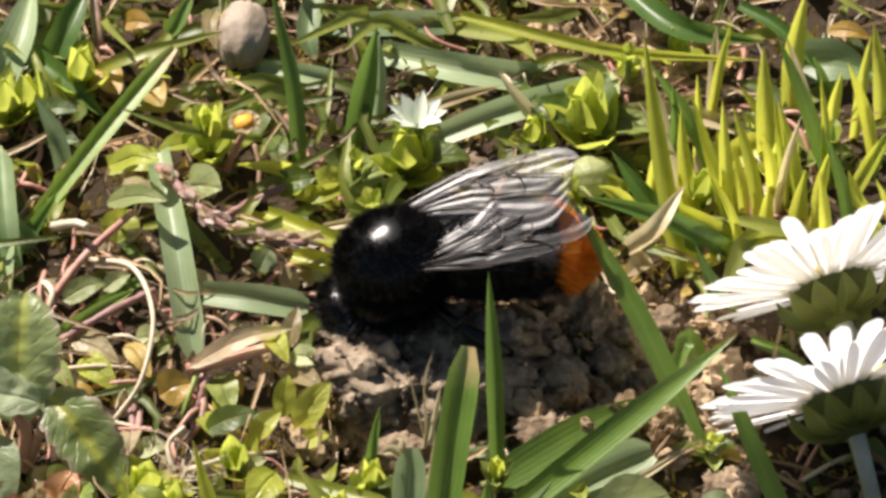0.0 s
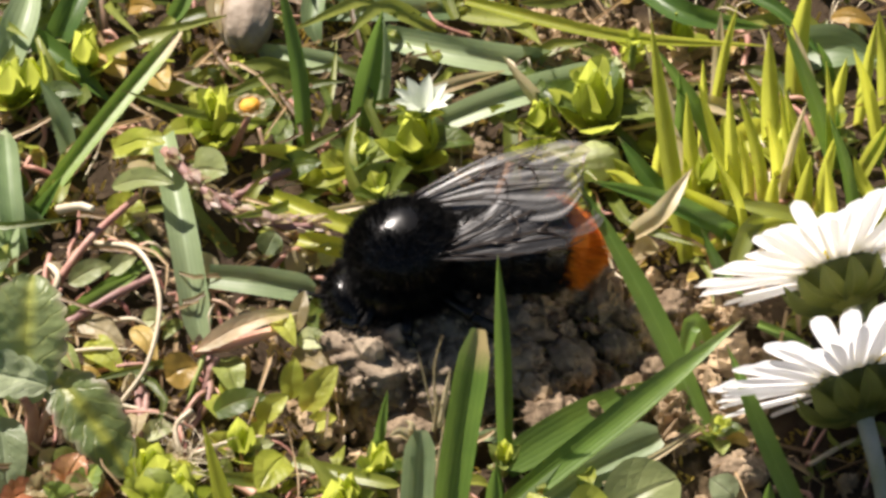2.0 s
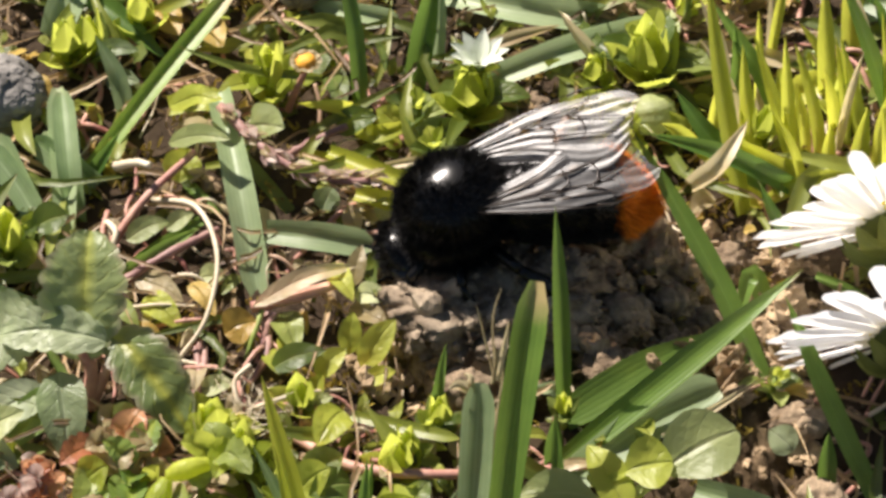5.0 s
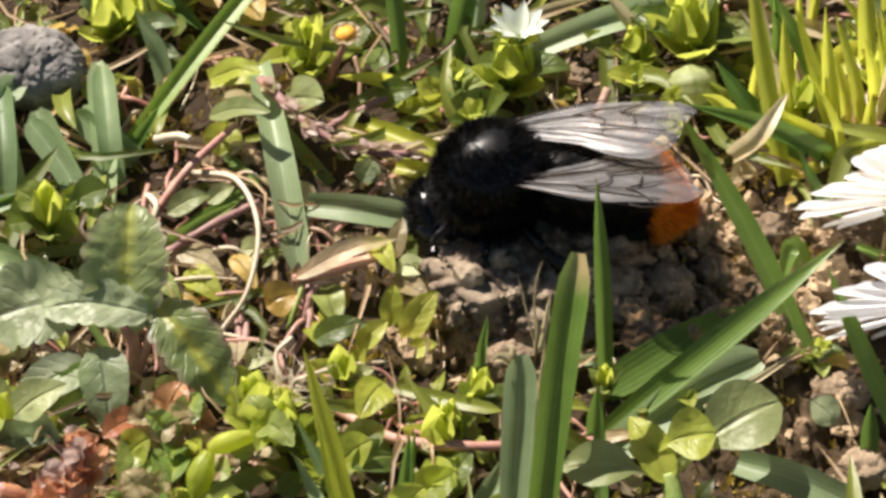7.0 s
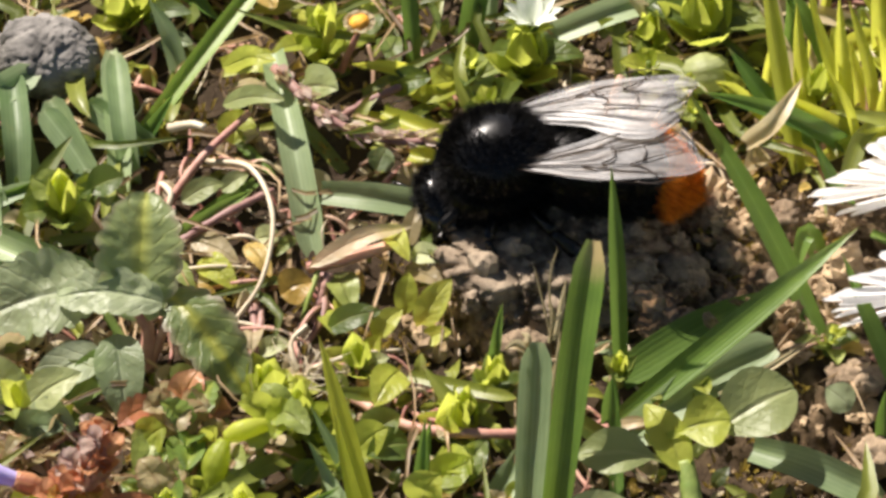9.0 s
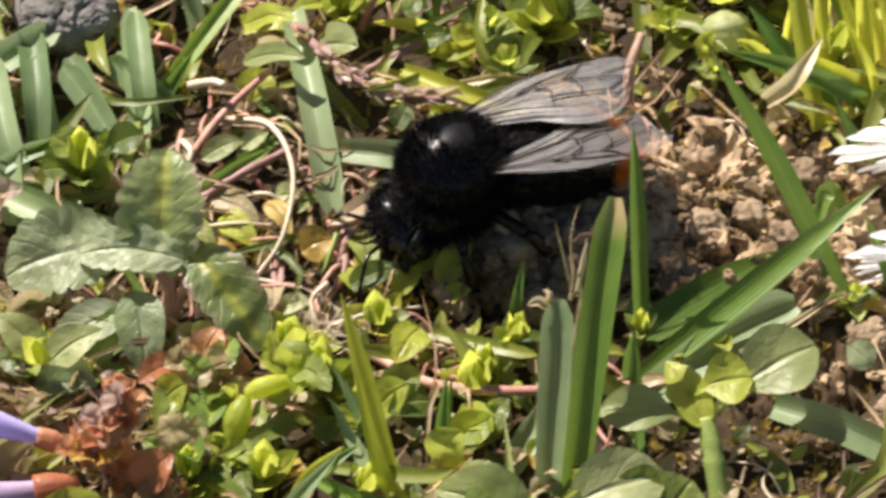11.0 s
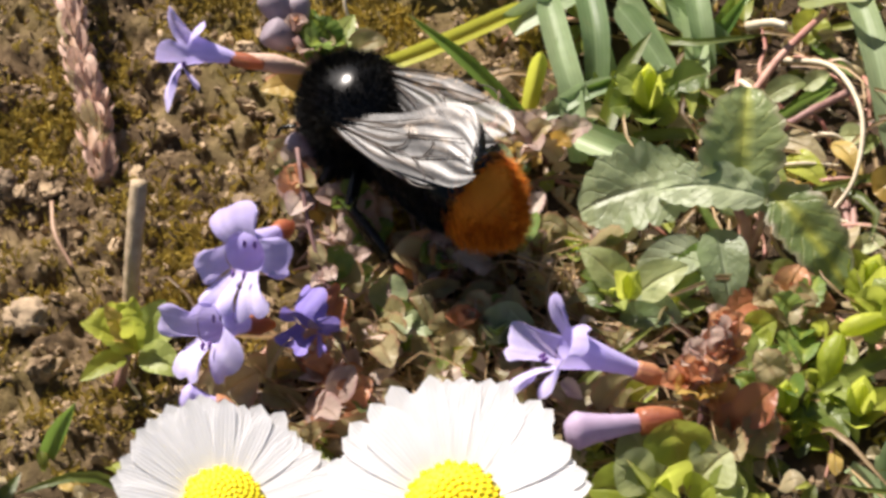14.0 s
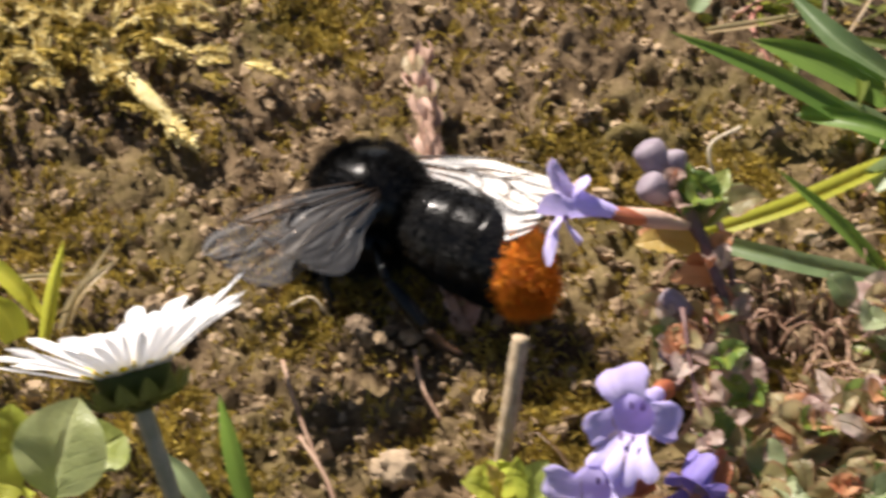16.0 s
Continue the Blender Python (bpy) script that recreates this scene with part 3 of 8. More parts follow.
def daisy(at, normal, radius, root, seed, label, cup=0.25, petals=58):
    """A daisy: rays in two whorls, a disc of florets, green bracts below, and a stem from root."""
    rnd = random.Random(seed)
    ob = thing("daisy", root, label, "flower", "daisies")
    m, o = frame_of(normal), Vector(at) - Vector(root)
    rd = radius * 0.36
    side_on = cup > 0.15
    for i in range(petals):
        a = 2 * math.pi * (i + rnd.uniform(-0.25, 0.25)) / petals
        r, low = radius * rnd.uniform(0.9, 1.03), (i % 2) * (0.3 if side_on else 0.06)
        c = cup + rnd.uniform(-0.14, 0.1) if side_on else cup + rnd.uniform(-0.012, 0.012)
        d = Vector((math.cos(a), math.sin(a), 0))
        p = [m @ (d * (rd * (0.65 if side_on else 0.9)) + Vector((0, 0, 0.05 - low))) + o, m @ (d * (r * 0.6) + Vector((0, 0, r * c * 0.42 - low))) + o, m @ (d * r + Vector((0, 0, r * c * (0.8 + rnd.uniform(-0.1, 0.1)) - low))) + o]
        g = Geo().ribbon(p, radius * rnd.uniform(0.135, 0.175) if side_on else radius * rnd.uniform(10.5, 12.5) / petals, rounded, 16, 0.2 if side_on else 0.03, 0.05 if side_on else 0.02, tuple(m @ (Vector((0, 0, 1)) - d * 0.3)))
        part("petal", g, PETAL["white"], ob)
    disc = Geo()
    disc.lump(o + m @ Vector((0, 0, rd * 0.2)), (rd * 0.3, rd * 0.95, rd * 0.95), m @ Matrix(((0, 1, 0), (0, 0, 1), (1, 0, 0))), 16, 8)
    for i in range(170):
        q = math.sqrt(i / 170)
        a = i * 2.39996
        disc.lump(o + m @ Vector((math.cos(a) * rd * q, math.sin(a) * rd * q, rd * 0.52 * math.sqrt(max(0, 1 - q * q * 0.92)) - 0.1)), (0.2, 0.33, 0.33), m @ Matrix(((0, 1, 0), (0, 0, 1), (1, 0, 0))), 5, 3)
    cup_geo = Geo().tube([o + m @ Vector((0, 0, z)) for z in (-rd * 0.85, -rd * 0.4, 0.1 if side_on else -0.25)], (0.7, rd * (0.75 if side_on else 0.9), rd * (0.85 if side_on else 0.8)), 8, 16)
    part("receptacle", cup_geo, LEAF["bract"], ob)
    tagged(part("disc", disc, DISC, ob, "domed yellow disc of tiny florets"), kind="stuff")
    for i in range(13):
        a = 2 * math.pi * i / 13
        d = Vector((math.cos(a), math.sin(a), 0))
        g = Geo().ribbon([m @ (d * 0.5 + Vector((0, 0, -rd * 0.75))) + o, m @ (d * (rd * 0.9) + Vector((0, 0, -rd * 0.55))) + o, m @ (d * (radius * (0.43 if side_on else 0.5)) + Vector((0, 0, -0.45))) + o], rd * 0.55, ovate, 6, 0.2, 0.12, tuple(m @ Vector((0, 0, -1)) + d * 0.5))
        part("bract", g, LEAF["bract"], ob)
    low = o + m @ Vector((0, 0, -rd * 0.8))
    part("stem", Geo().tube([(0, 0, -1), low * 0.5 + m @ Vector((0, 0, -1.0)), low, o + m @ Vector((0, 0, -rd * 0.3))], (0.62, 0.6, 0.66, 0.9), 14, 8, 1.0, 0.03), STEM["woolly"], ob, "pale downy green stem")
    return ob


def ivy_flower(owner, base, root, mouth, tips, size=1.0, mat="violet", lip=(), neck=0.9):
    """A lipped flower as a part: a trumpet from root to mouth, whose rim runs out into a lobe for each tip (x, y, z, spread); lip: those of the lower lip."""
    o = Vector(base)
    a, b = Vector(root) - o, Vector(mouth) - o
    way = (b - a).normalized()
    side = way.cross(Vector((0, 0, 1))).normalized()
    top = side.cross(way)
    r = 1.55 * size
    long = (b - a).length
    trumpet = Geo().tube([a, a.lerp(b, 0.5) + Vector((0, 0, 0.12)), b], (0.5 * size, 0.62 * neck * size, 0.9 * neck * size, 1.25 * neck * size, r), 12, 20)
    trumpet.f.pop()
    tube = part("flower", trumpet, PETAL[mat], owner, "violet lipped flower with a flared tube")
    part("calyx", Geo().tube([a - way * 1.1, a + way * 0.2, a + way * min(1.4, long * 0.3)], (0.3, 0.8 * size, 0.68 * size), 7, 8), LEAF["russet"], tube)
    ends = [Vector(p[:3]) - o for p in tips]
    lobes = sorted((math.atan2((p - b).dot(top), (p - b).dot(side)), k) for k, p in enumerate(ends))
    m = len(lobes)
    for i, (ang, k) in enumerate(lobes):
        before = ((ang - lobes[i - 1][0]) % (2 * math.pi)) / 2
        after = ((lobes[(i + 1) % m][0] - ang) % (2 * math.pi)) / 2
        tip = ends[k]
        mid = b + (side * math.cos(ang) + top * math.sin(ang)) * r
        out = tip - mid
        long = out.length
        cross = (top * math.cos(ang) - side * math.sin(ang))
        broad = k in lip
        joined = 0.42 if broad and len(lip) > 1 else 0.2
        g, rows, cols = Geo(), 11, 17
        for y in range(rows):
            v = y / (rows - 1)
            for x in range(cols):
                u = 2 * x / (cols - 1) - 1
                th = ang + u * (after if u > 0 else before)
                rim = b + (side * math.cos(th) + top * math.sin(th)) * r
                w = joined + (1 - joined) * max(0.0, 1 - abs(u) ** 3.2) ** 0.5
                w *= 1 - (0.16 if broad else 0.09) * math.exp(-(u / 0.2) ** 2) + 0.05 * noise.noise(tip + Vector((u * 2.2, 0, 0)))
                edge = rim + out * w + cross * (u * (w - joined) / (1 - joined) * tips[k][3] * size)
                p = rim.lerp(edge, v) + way * (0.16 * long * math.sin(math.pi * v) * w - 0.12 * long * v ** 3 * w)
                p += way * (0.09 * size * math.sin(u * 7 + k) * v + 0.10 * noise.noise(p * 0.9) - 0.14 * (1 - u * u) * math.sin(math.pi * v))
                g.v.append(p)
                g.uv.append(((u + 1) / 2, v))
        for y in range(rows - 1):
            for x in range(cols - 1):
                q = y * cols + x
                g.f.append((q, q + 1, q + cols + 1, q + cols))
        part("petal", g, PETAL["lip" if mat == "violet" and broad else mat], tube)
    if mat == "violet":
        low = sum((ends[k] - b for k in lip), Vector()).normalized()
        across = low.cross(way).normalized()
        for q in (-1, 1):
            part("stamen", Geo().lump(b - way * 0.5 - low * 0.5 + across * (0.4 * q), (0.3, 0.13, 0.13), frame_of(across, way), 6, 4), PETAL["mark"], tube)
            part("mark", Geo().lump(b + low * (r * 0.95) + way * 0.12 + across * (0.42 * q * size), (0.12, 0.2, 0.34), frame_of(low, way), 6, 4), PETAL["mark"], tube)
    return tube


def ivy_bud(owner, base, a, b, r, mat="bud", flare=(0.4, 0.5, 0.72, 1.0, 0.5)):
    o = Vector(base)
    a, b = Vector(a) - o, Vector(b) - o
    bud = part("bud", Geo().tube([a, a.lerp(b, 0.5), a.lerp(b, 0.85), b], [r * k for k in (flare if mat != "greybud" else (0.6, 0.95, 1.05, 0.9, 0.3))], 12, 10), PETAL[mat], owner, "closed mauve flower bud")
    part("calyx", Geo().tube([a - (b - a) * 0.12, a.lerp(b, 0.12), a.lerp(b, 0.3)], (r * 0.4, r * 0.75, r * 0.72), 6, 8), LEAF["russet"], bud)


def bract_tuft(owner, base, at, count, size, mats, seed, up=0.7):
    """Small crinkled leaves crowded round a node of a stem."""
    rnd = random.Random(seed)
    for i in range(count):
        a = rnd.uniform(0, 6.28)
        l = size * rnd.uniform(0.6, 1.15)
        d = Vector((math.cos(a), math.sin(a), rnd.uniform(0.1, 1.2) * up)).normalized()
        p = Vector(at) + Vector((rnd.gauss(0, size * 0.25), rnd.gauss(0, size * 0.25), rnd.gauss(0, size * 0.2)))
        leaf_part(owner, base, p, p + d * l, l * rnd.uniform(0.6, 0.9), mats[i % len(mats)], "toothed" if i % 3 else "ovate", l * 0.15, tuple(Vector((0, -0.4, 0.9)) + d * 0.3), 0.4, 0.12)


def filler_leaves(name, count, keep, size, mat, prof, label, seed, rise=1.0):
    g = Geo()
    rnd = random.Random(seed)
    done = 0
    while done < count:
        x, y = rnd.uniform(-122, 44), rnd.uniform(-44, 40)
        if rnd.random() > keep(x, y):
            continue
        z = slope(x, y) + relief(x, y)
        a, l = rnd.uniform(0, 6.28), size * rnd.uniform(0.5, 1.3)
        p = Vector((x, y, z + rnd.uniform(0, 1.0) * rise))
        d = Vector((math.cos(a), math.sin(a), rnd.uniform(-0.3, 0.8))).normalized()
        g.ribbon(arch(p, p + d * l, l * rnd.uniform(-0.05, 0.3)), l * rnd.uniform(0.45, 0.7), PROF[prof], 22 if prof == "toothed" else 8, rnd.uniform(-0.2, 0.7), 0.08, (rnd.gauss(0, 0.5), rnd.gauss(-0.2, 0.5), 1), 0.08, 0.0, 0.3)
        done += 1
    single(name, g, LEAF[mat], (0, 0, 0), label, "leaves", "", "stuff")


def filler_straw(name, count, keep, length, width, mat, label, seed, flat=0.25, prof="pointed"):
    g = Geo()
    rnd = random.Random(seed)
    done = 0
    while done < count:
        x, y = rnd.uniform(-122, 44), rnd.uniform(-44, 40)
        if rnd.random() > keep(x, y):
            continue
        z = slope(x, y) + relief(x, y)
        a, l = rnd.uniform(0, 6.28), length * rnd.uniform(0.4, 1.4)
        d = Vector((math.cos(a), math.sin(a), rnd.uniform(0, flat)))
        p = Vector((x, y, z + rnd.uniform(-0.2, 1.2)))
        bow = Vector((rnd.gauss(0, l * 0.17), rnd.gauss(0, l * 0.17), rnd.uniform(0, l * 0.16)))
        g.ribbon([p, p + d * (l * 0.5) + bow, p + d * l], width * rnd.uniform(0.5, 1.3), PROF[prof], 6, 0.3, 0.08)
        done += 1
    single(name, g, GRASS[mat], (0, 0, 0), label, "litter", "", "stuff")


def filler_runners(name, count, keep, length, radius, mat, label, seed):
    """Thin winding stems over the ground, as one piece of stuff."""
    g = Geo()
    rnd = random.Random(seed)
    random.seed(seed)
    done = 0
    while done < count:
        x, y = rnd.uniform(-122, 44), rnd.uniform(-44, 40)
        if rnd.random() > keep(x, y):
            continue
        a, l = rnd.uniform(0, 6.28), length * rnd.uniform(0.5, 1.5)
        pts = []
        for k in range(5):
            pts.append((x, y, slope(x, y) + relief(x, y) + (rnd.uniform(0.1, 1.6) if 0 < k < 4 else -0.3)))
            a += rnd.gauss(0, 0.55)
            x, y = x + math.cos(a) * l / 4, y + math.sin(a) * l / 4
        w = radius * rnd.uniform(0.6, 1.4)
        g.tube(pts, (w, w * 0.9, w * 0.7), 22, 6, 1.0, 0.15)
        done += 1
    single(name, g, STEM[mat], (0, 0, 0), label, "stems", "", "stuff")


# ---- the bumblebee; head towards +x, its origin in the thorax ----


def fur(name, centre, radii, count, length, mat, parent, keep=lambda d: True, lean=(-0.4, 0, -0.1), w=0.035, seed=1):
    g = Geo()
    rnd = random.Random(seed)
    random.seed(seed)
    done = 0
    while done < count:
        d = Vector((rnd.gauss(0, 1), rnd.gauss(0, 1), rnd.gauss(0, 1))).normalized()
        if not keep(d):
            continue
        p = Vector(centre) + Vector((d.x * radii[0], d.y * radii[1], d.z * radii[2]))
        nrm = Vector((d.x / radii[0], d.y / radii[1], d.z / radii[2])).normalized()
        way = nrm + Vector(lean) + Vector((rnd.gauss(0, 0.22), rnd.gauss(0, 0.22), rnd.gauss(0, 0.22)))
        l = length * rnd.uniform(0.6, 1.2)
        g.hair(p, way, l, w, Vector(lean) * (l * 0.25))
        done += 1
    return tagged(part(name, g, BEE[mat], parent), kind="stuff")


def wing_outline(v):
    return (0.2 + 1.2 * v) if v < 0.4 else (0.68 + 0.32 * math.sin((v - 0.4) / 0.36 * math.pi / 2) if v < 0.76 else math.sqrt(max(0.0, 1 - ((v - 0.76) / 0.24) ** 2.2)))


def wing(name, owner, root, length, width, s, veins):
    """A pleated wing, built along -x from its root, its stiff edge outwards, with its veins."""
    ob = new(name)
    ob.empty_display_size = 0.002
    ob.parent = owner
    ob.matrix_basis = Matrix.Translation(Vector(root) * MM)
    g = Geo()
    rows, cols = 30, 33
    for i in range(rows):
        v = i / (rows - 1)
        lead = 0.34 * width * min(1.0, v * 2.4) ** 0.7 * (1 if v < 0.85 else math.sqrt(max(0, 1 - ((v - 0.85) / 0.16) ** 2)))
        chord = width * max(0.02, wing_outline(v))
        for j in range(cols):
            u = j / (cols - 1)
            y = -s * (lead - u * chord)
            z = 0.9 * v * (1 - v) + min(1, v * 2.5) * (0.022 * math.sin(u * 25 + 4.0 * v + 1.6 * math.sin(v * 3.0 + u * 4)) + 0.1 * noise.noise(Vector((u * 6.5, v * 2.4, s * 3.0))) + 0.07 * noise.noise(Vector((u * 15, v * 5, s * 7.0)))) * min(1, 6 * u)
            g.v.append(Vector((-v * length * (1 - 0.06 * u * v), y, z - 0.35 * u * u)))
            g.uv.append((u, v))
    for i in range(rows - 1):
        for j in range(cols - 1):
            a = i * cols + j
            g.f.append((a, a + 1, a + cols + 1, a + cols) if s > 0 else (a, a + cols, a + cols + 1, a + 1))
    part("membrane", g, BEE["wing"], ob, "smoky translucent pleated wing membrane")
    for a, b, c in veins:
        vg = Geo()
        vg.tube([Vector((-p[0] * length, -s * p[1] * width, 0.12 + 0.9 * p[0] * (1 - p[0]))) for p in (a, b, c)], (0.085, 0.055, 0.035), 9, 5)
        part("vein", vg, BEE["vein"], ob)
    return ob


def limb(owner, name, pts, radii, tips):
    """A leg: thigh, shin and foot as sub-parts along pts."""
    radii = [r * 0.6 for r in radii]
    leg = part(name, Geo().tube(pts[:2], radii[:2], 6, 9, 0.8), BEE["chitin"], owner)
    shin = Geo().tube(pts[1:3], (radii[1] * 0.7, radii[2] * 1.25, radii[2]), 8, 9, 0.65)
    rnd = random.Random(name + str(pts[0][1]))
    random.seed(5)
    a, b = Vector(pts[1]), Vector(pts[2])
    hairs = Geo()
    for _ in range(260):
        p = a.lerp(b, rnd.uniform(0.1, 1))
        hairs.hair(p, (b - a).normalized() * 0.6 + Vector((rnd.gauss(0, 1), rnd.gauss(0, 1), rnd.gauss(0, 1))) * 0.7, rnd.uniform(0.5, 1.0), 0.03, Vector((0, 0, 0)))
    part("shin", shin, BEE["chitin"], leg)
    tagged(part("bristles", hairs, BEE["chitin"], leg), kind="stuff")
    part("foot", Geo().tube(pts[2:], (radii[2] * 0.75, radii[2] * 0.5, radii[2] * 0.3), 9, 6, 1.0, 0.12), BEE[tips], leg, "thin brown jointed foot")
    return leg


def build_bee():
    bee = thing("bumblebee", (0, 0, 10), "large black bumblebee with an orange tail on the lawn", "bumblebee")
    th = part("thorax", Geo().lump((-0.2, 0, -0.1), (4.1, 3.65, 3.35), None, 28, 18, lambda d: 1 + 0.05 * noise.noise(d * 2) - 0.06 * max(0, d.x) * max(0, d.z)), BEE["chitin"], bee, "shiny black thorax with a furry collar")
    fur("fur", (-0.2, 0, -0.1), (4.0, 3.55, 3.25), 15000, 0.78, "black_fur", th, lambda d: not (d.z > 0.955 and d.x > -0.25), (-0.2, 0, 0.05), 0.024, 3)
    low = part("breast", Geo().lump((0.4, 0, -3.1), (3.9, 3.4, 2.9), None, 20, 12), BEE["chitin"], bee)
    fur("fur", (0.4, 0, -3.1), (3.8, 3.3, 2.8), 5200, 0.95, "black_fur", low, lambda d: d.z < 0.5, (-0.1, 0, -0.3), 0.026, 4)
    head = thing("head", (2.9, 0, -2.7), "", "")
    head.matrix_basis = head.matrix_basis @ pose(0, 0, 0, 0, 38, 0) @ Matrix.Diagonal((1.28, 1.28, 1.28, 1))
    head.parent = bee
    for k in ("label", "category"):
        if k in head:
            del head[k]
    sk = part("skull", Geo().lump((1.3, 0, -0.9), (1.5, 2.2, 2.3), None, 20, 14), BEE["chitin"], head)
    fur("face_fur", (1.3, 0, -0.9), (1.45, 2.1, 2.2), 2600, 0.55, "black_fur", head, lambda d: abs(d.y) < 0.8 and d.x > -0.4, (0.1, 0, 0.1), 0.024, 8)
    for s in (-1, 1):
        part("eye", Geo().lump((1.55, 1.75 * s, -0.75), (0.85, 0.6, 1.5), Euler((0.2 * s, 0.25, 0)).to_matrix(), 14, 10), BEE["eye"], head, "glossy black compound eye")
        ant = part("antenna", Geo().tube([(2.5, 0.75 * s, -0.3), (3.3, 1.5 * s, 0.7), (3.7, 1.9 * s, 0.9)], (0.13, 0.11), 7, 7), BEE["chitin"], head)
        part("flagellum", Geo().tube([(3.7, 1.9 * s, 0.9), (4.9, 2.5 * s, 0.2), (6.2, 2.9 * s, -1.0)], (0.11, 0.115, 0.09), 12, 7, 1.0, 0.08), BEE["chitin"], ant)
        part("mandible", Geo().tube([(1.9, 0.9 * s, -2.7), (2.3, 0.8 * s, -3.4), (2.3, 0.1 * s, -3.9)], (0.4, 0.35, 0.15), 7, 7), BEE["chitin"], head)
    # abdomen: overlapping rings along a curved axis
    axis = [Vector(p) for p in ((-2.4, 0, -0.8), (-5.6, 0, -1.7), (-9.0, 0, -2.3), (-12.0, 0, -3.3), (-14.3, 0, -4.6))]
    size = (2.2, 3.3, 3.55, 2.9, 0.5)
    ab = thing("abdomen", (0, 0, 0), "", "")
    ab.parent = bee
    for k in ("label", "category"):
        if k in ab:
            del ab[k]
    for i in range(6):
        a, b = i / 6.0, min(1.0, (i + 1.25) / 6.0)
        pts = [crv(axis, 61)[round(60 * (a + (b - a) * q / 4))] for q in range(5)]
        rr = []
        for q in range(5):
            k = (a + (b - a) * q / 4) * 4
            j = min(3, int(k))
            f = k - j
            rr.append(size[j] + (size[j + 1] - size[j]) * (f * f * (3 - 2 * f) if j == 0 else f) + 0.05 * (q == 3))
        col = "orange_fur" if i >= 4 else "black_fur"
        seg = part("tergite", Geo().tube(pts, rr, 7, 24, 0.98), BEE["chitin" if i < 4 else "orange_fur"], ab)
        g = Geo()
        rnd = random.Random(40 + i)
        random.seed(40 + i)
        for _ in range(2600 if i < 4 else 3000):
            q = rnd.uniform(0, 1)
            f = a + (b - a) * q
            c = crv(axis, 61)[min(60, round(60 * f))]
            j = min(3, int(f * 4))
            r = size[j] + (size[j + 1] - size[j]) * (f * 4 - j)
            an = rnd.uniform(0, 6.283)
            d = Vector((0, math.cos(an), math.sin(an)))
            way = d * 0.75 + Vector((-0.8, 0, -0.25)) + Vector((rnd.gauss(0, 0.2), rnd.gauss(0, 0.2), rnd.gauss(0, 0.2)))
            g.hair(c + d * r * 0.98, way, rnd.uniform(0.4, 0.8) * (1.0 if i < 4 else 1.6), 0.026, Vector((-0.1, 0, -0.1)))
        tagged(part("fur", g, BEE[col], seg, "orange-red tail fur" if i >= 4 else ""), kind="stuff")
    fore = [((0.02, 0.06), (0.3, 0.26), (0.62, 0.42)), ((0.02, 0.0), (0.3, 0.08), (0.6, 0.14)), ((0.02, -0.05), (0.3, -0.15), (0.55, -0.33)), ((0.35, 0.1), (0.5, 0.2), (0.78, 0.3)), ((0.45, 0.1), (0.52, 0.0), (0.5, -0.22)), ((0.6, 0.14), (0.68, 0.22), (0.74, 0.36)), ((0.6, 0.14), (0.72, 0.05), (0.9, -0.05)), ((0.5, -0.1), (0.66, -0.16), (0.84, -0.24)), ((0.62, 0.4), (0.7, 0.44), (0.82, 0.4)), ((0.66, 0.1), (0.68, -0.05), (0.66, -0.16))]
    hind = [((0.02, 0.05), (0.3, 0.2), (0.6, 0.36)), ((0.02, 0.0), (0.4, 0.02), (0.9, 0.05)), ((0.05, -0.04), (0.4, -0.18), (0.75, -0.26))]
    wings = []
    for s, side in ((1, "right"), (-1, "left")):
        wings.append((wing("forewing", bee, (-1.2, -2.7 * s, 1.6), 13.8, 6.0, s, fore), s, True))
        wings.append((wing("hindwing", bee, (-2.2, -2.5 * s, 1.4), 10.4, 4.9, s, hind), s, False))
    legs = {}
    for s in (-1, 1):
        legs["foreleg", s] = limb(bee, "foreleg", [(2.2, 1.8 * s, -2.6), (4.2, 3.2 * s, -3.6), (4.8, 3.4 * s, -6.2), (5.4, 3.6 * s, -7.2), (6.2, 3.7 * s, -7.7)], (0.75, 0.68, 0.55), "tarsus")
        legs["midleg", s] = limb(bee, "midleg", [(0.2, 2.2 * s, -2.9), (0.9, 5.0 * s, -3.4), (0.2, 6.4 * s, -6.4), (-0.2, 6.8 * s, -7.5), (-0.6, 7.4 * s, -8.0)], (0.85, 0.75, 0.66), "tarsus")
        legs["hindleg", s] = limb(bee, "hindleg", [(-1.8, 2.2 * s, -2.9), (-3.6, 5.2 * s, -2.9), (-6.6, 6.3 * s, -6.2), (-7.8, 6.5 * s, -7.4), (-9.2, 6.6 * s, -7.9)], (0.95, 0.85, 0.9), "tarsus")
    return bee, head, wings, legs


def single_leaf(a, b, width, mat, prof):
    look_of = {"yellow": "withered orange-yellow leaf", "silver": "pale grey-green leaf", "pale": "pale dried leaf", "chick": "small oval green leaf", "lime": "bright young green leaf", "grey": "dull grey-green leaf", "bronze": "bronzed brown-green leaf", "serrate": "dark green toothed leaf"}[mat]
    g = Geo().ribbon(arch(a, b, (Vector(b) - Vector(a)).length * 0.12), width, PROF[prof], 60 if prof == "toothed" else 12, 0.25, 0.1, (0.1, -0.4, 0.9), 0.06, 0.0, 0.14 * width)
    single("leaf", g, LEAF[mat], a, look_of + " lying on the lawn", "leaf", "loose leaves")


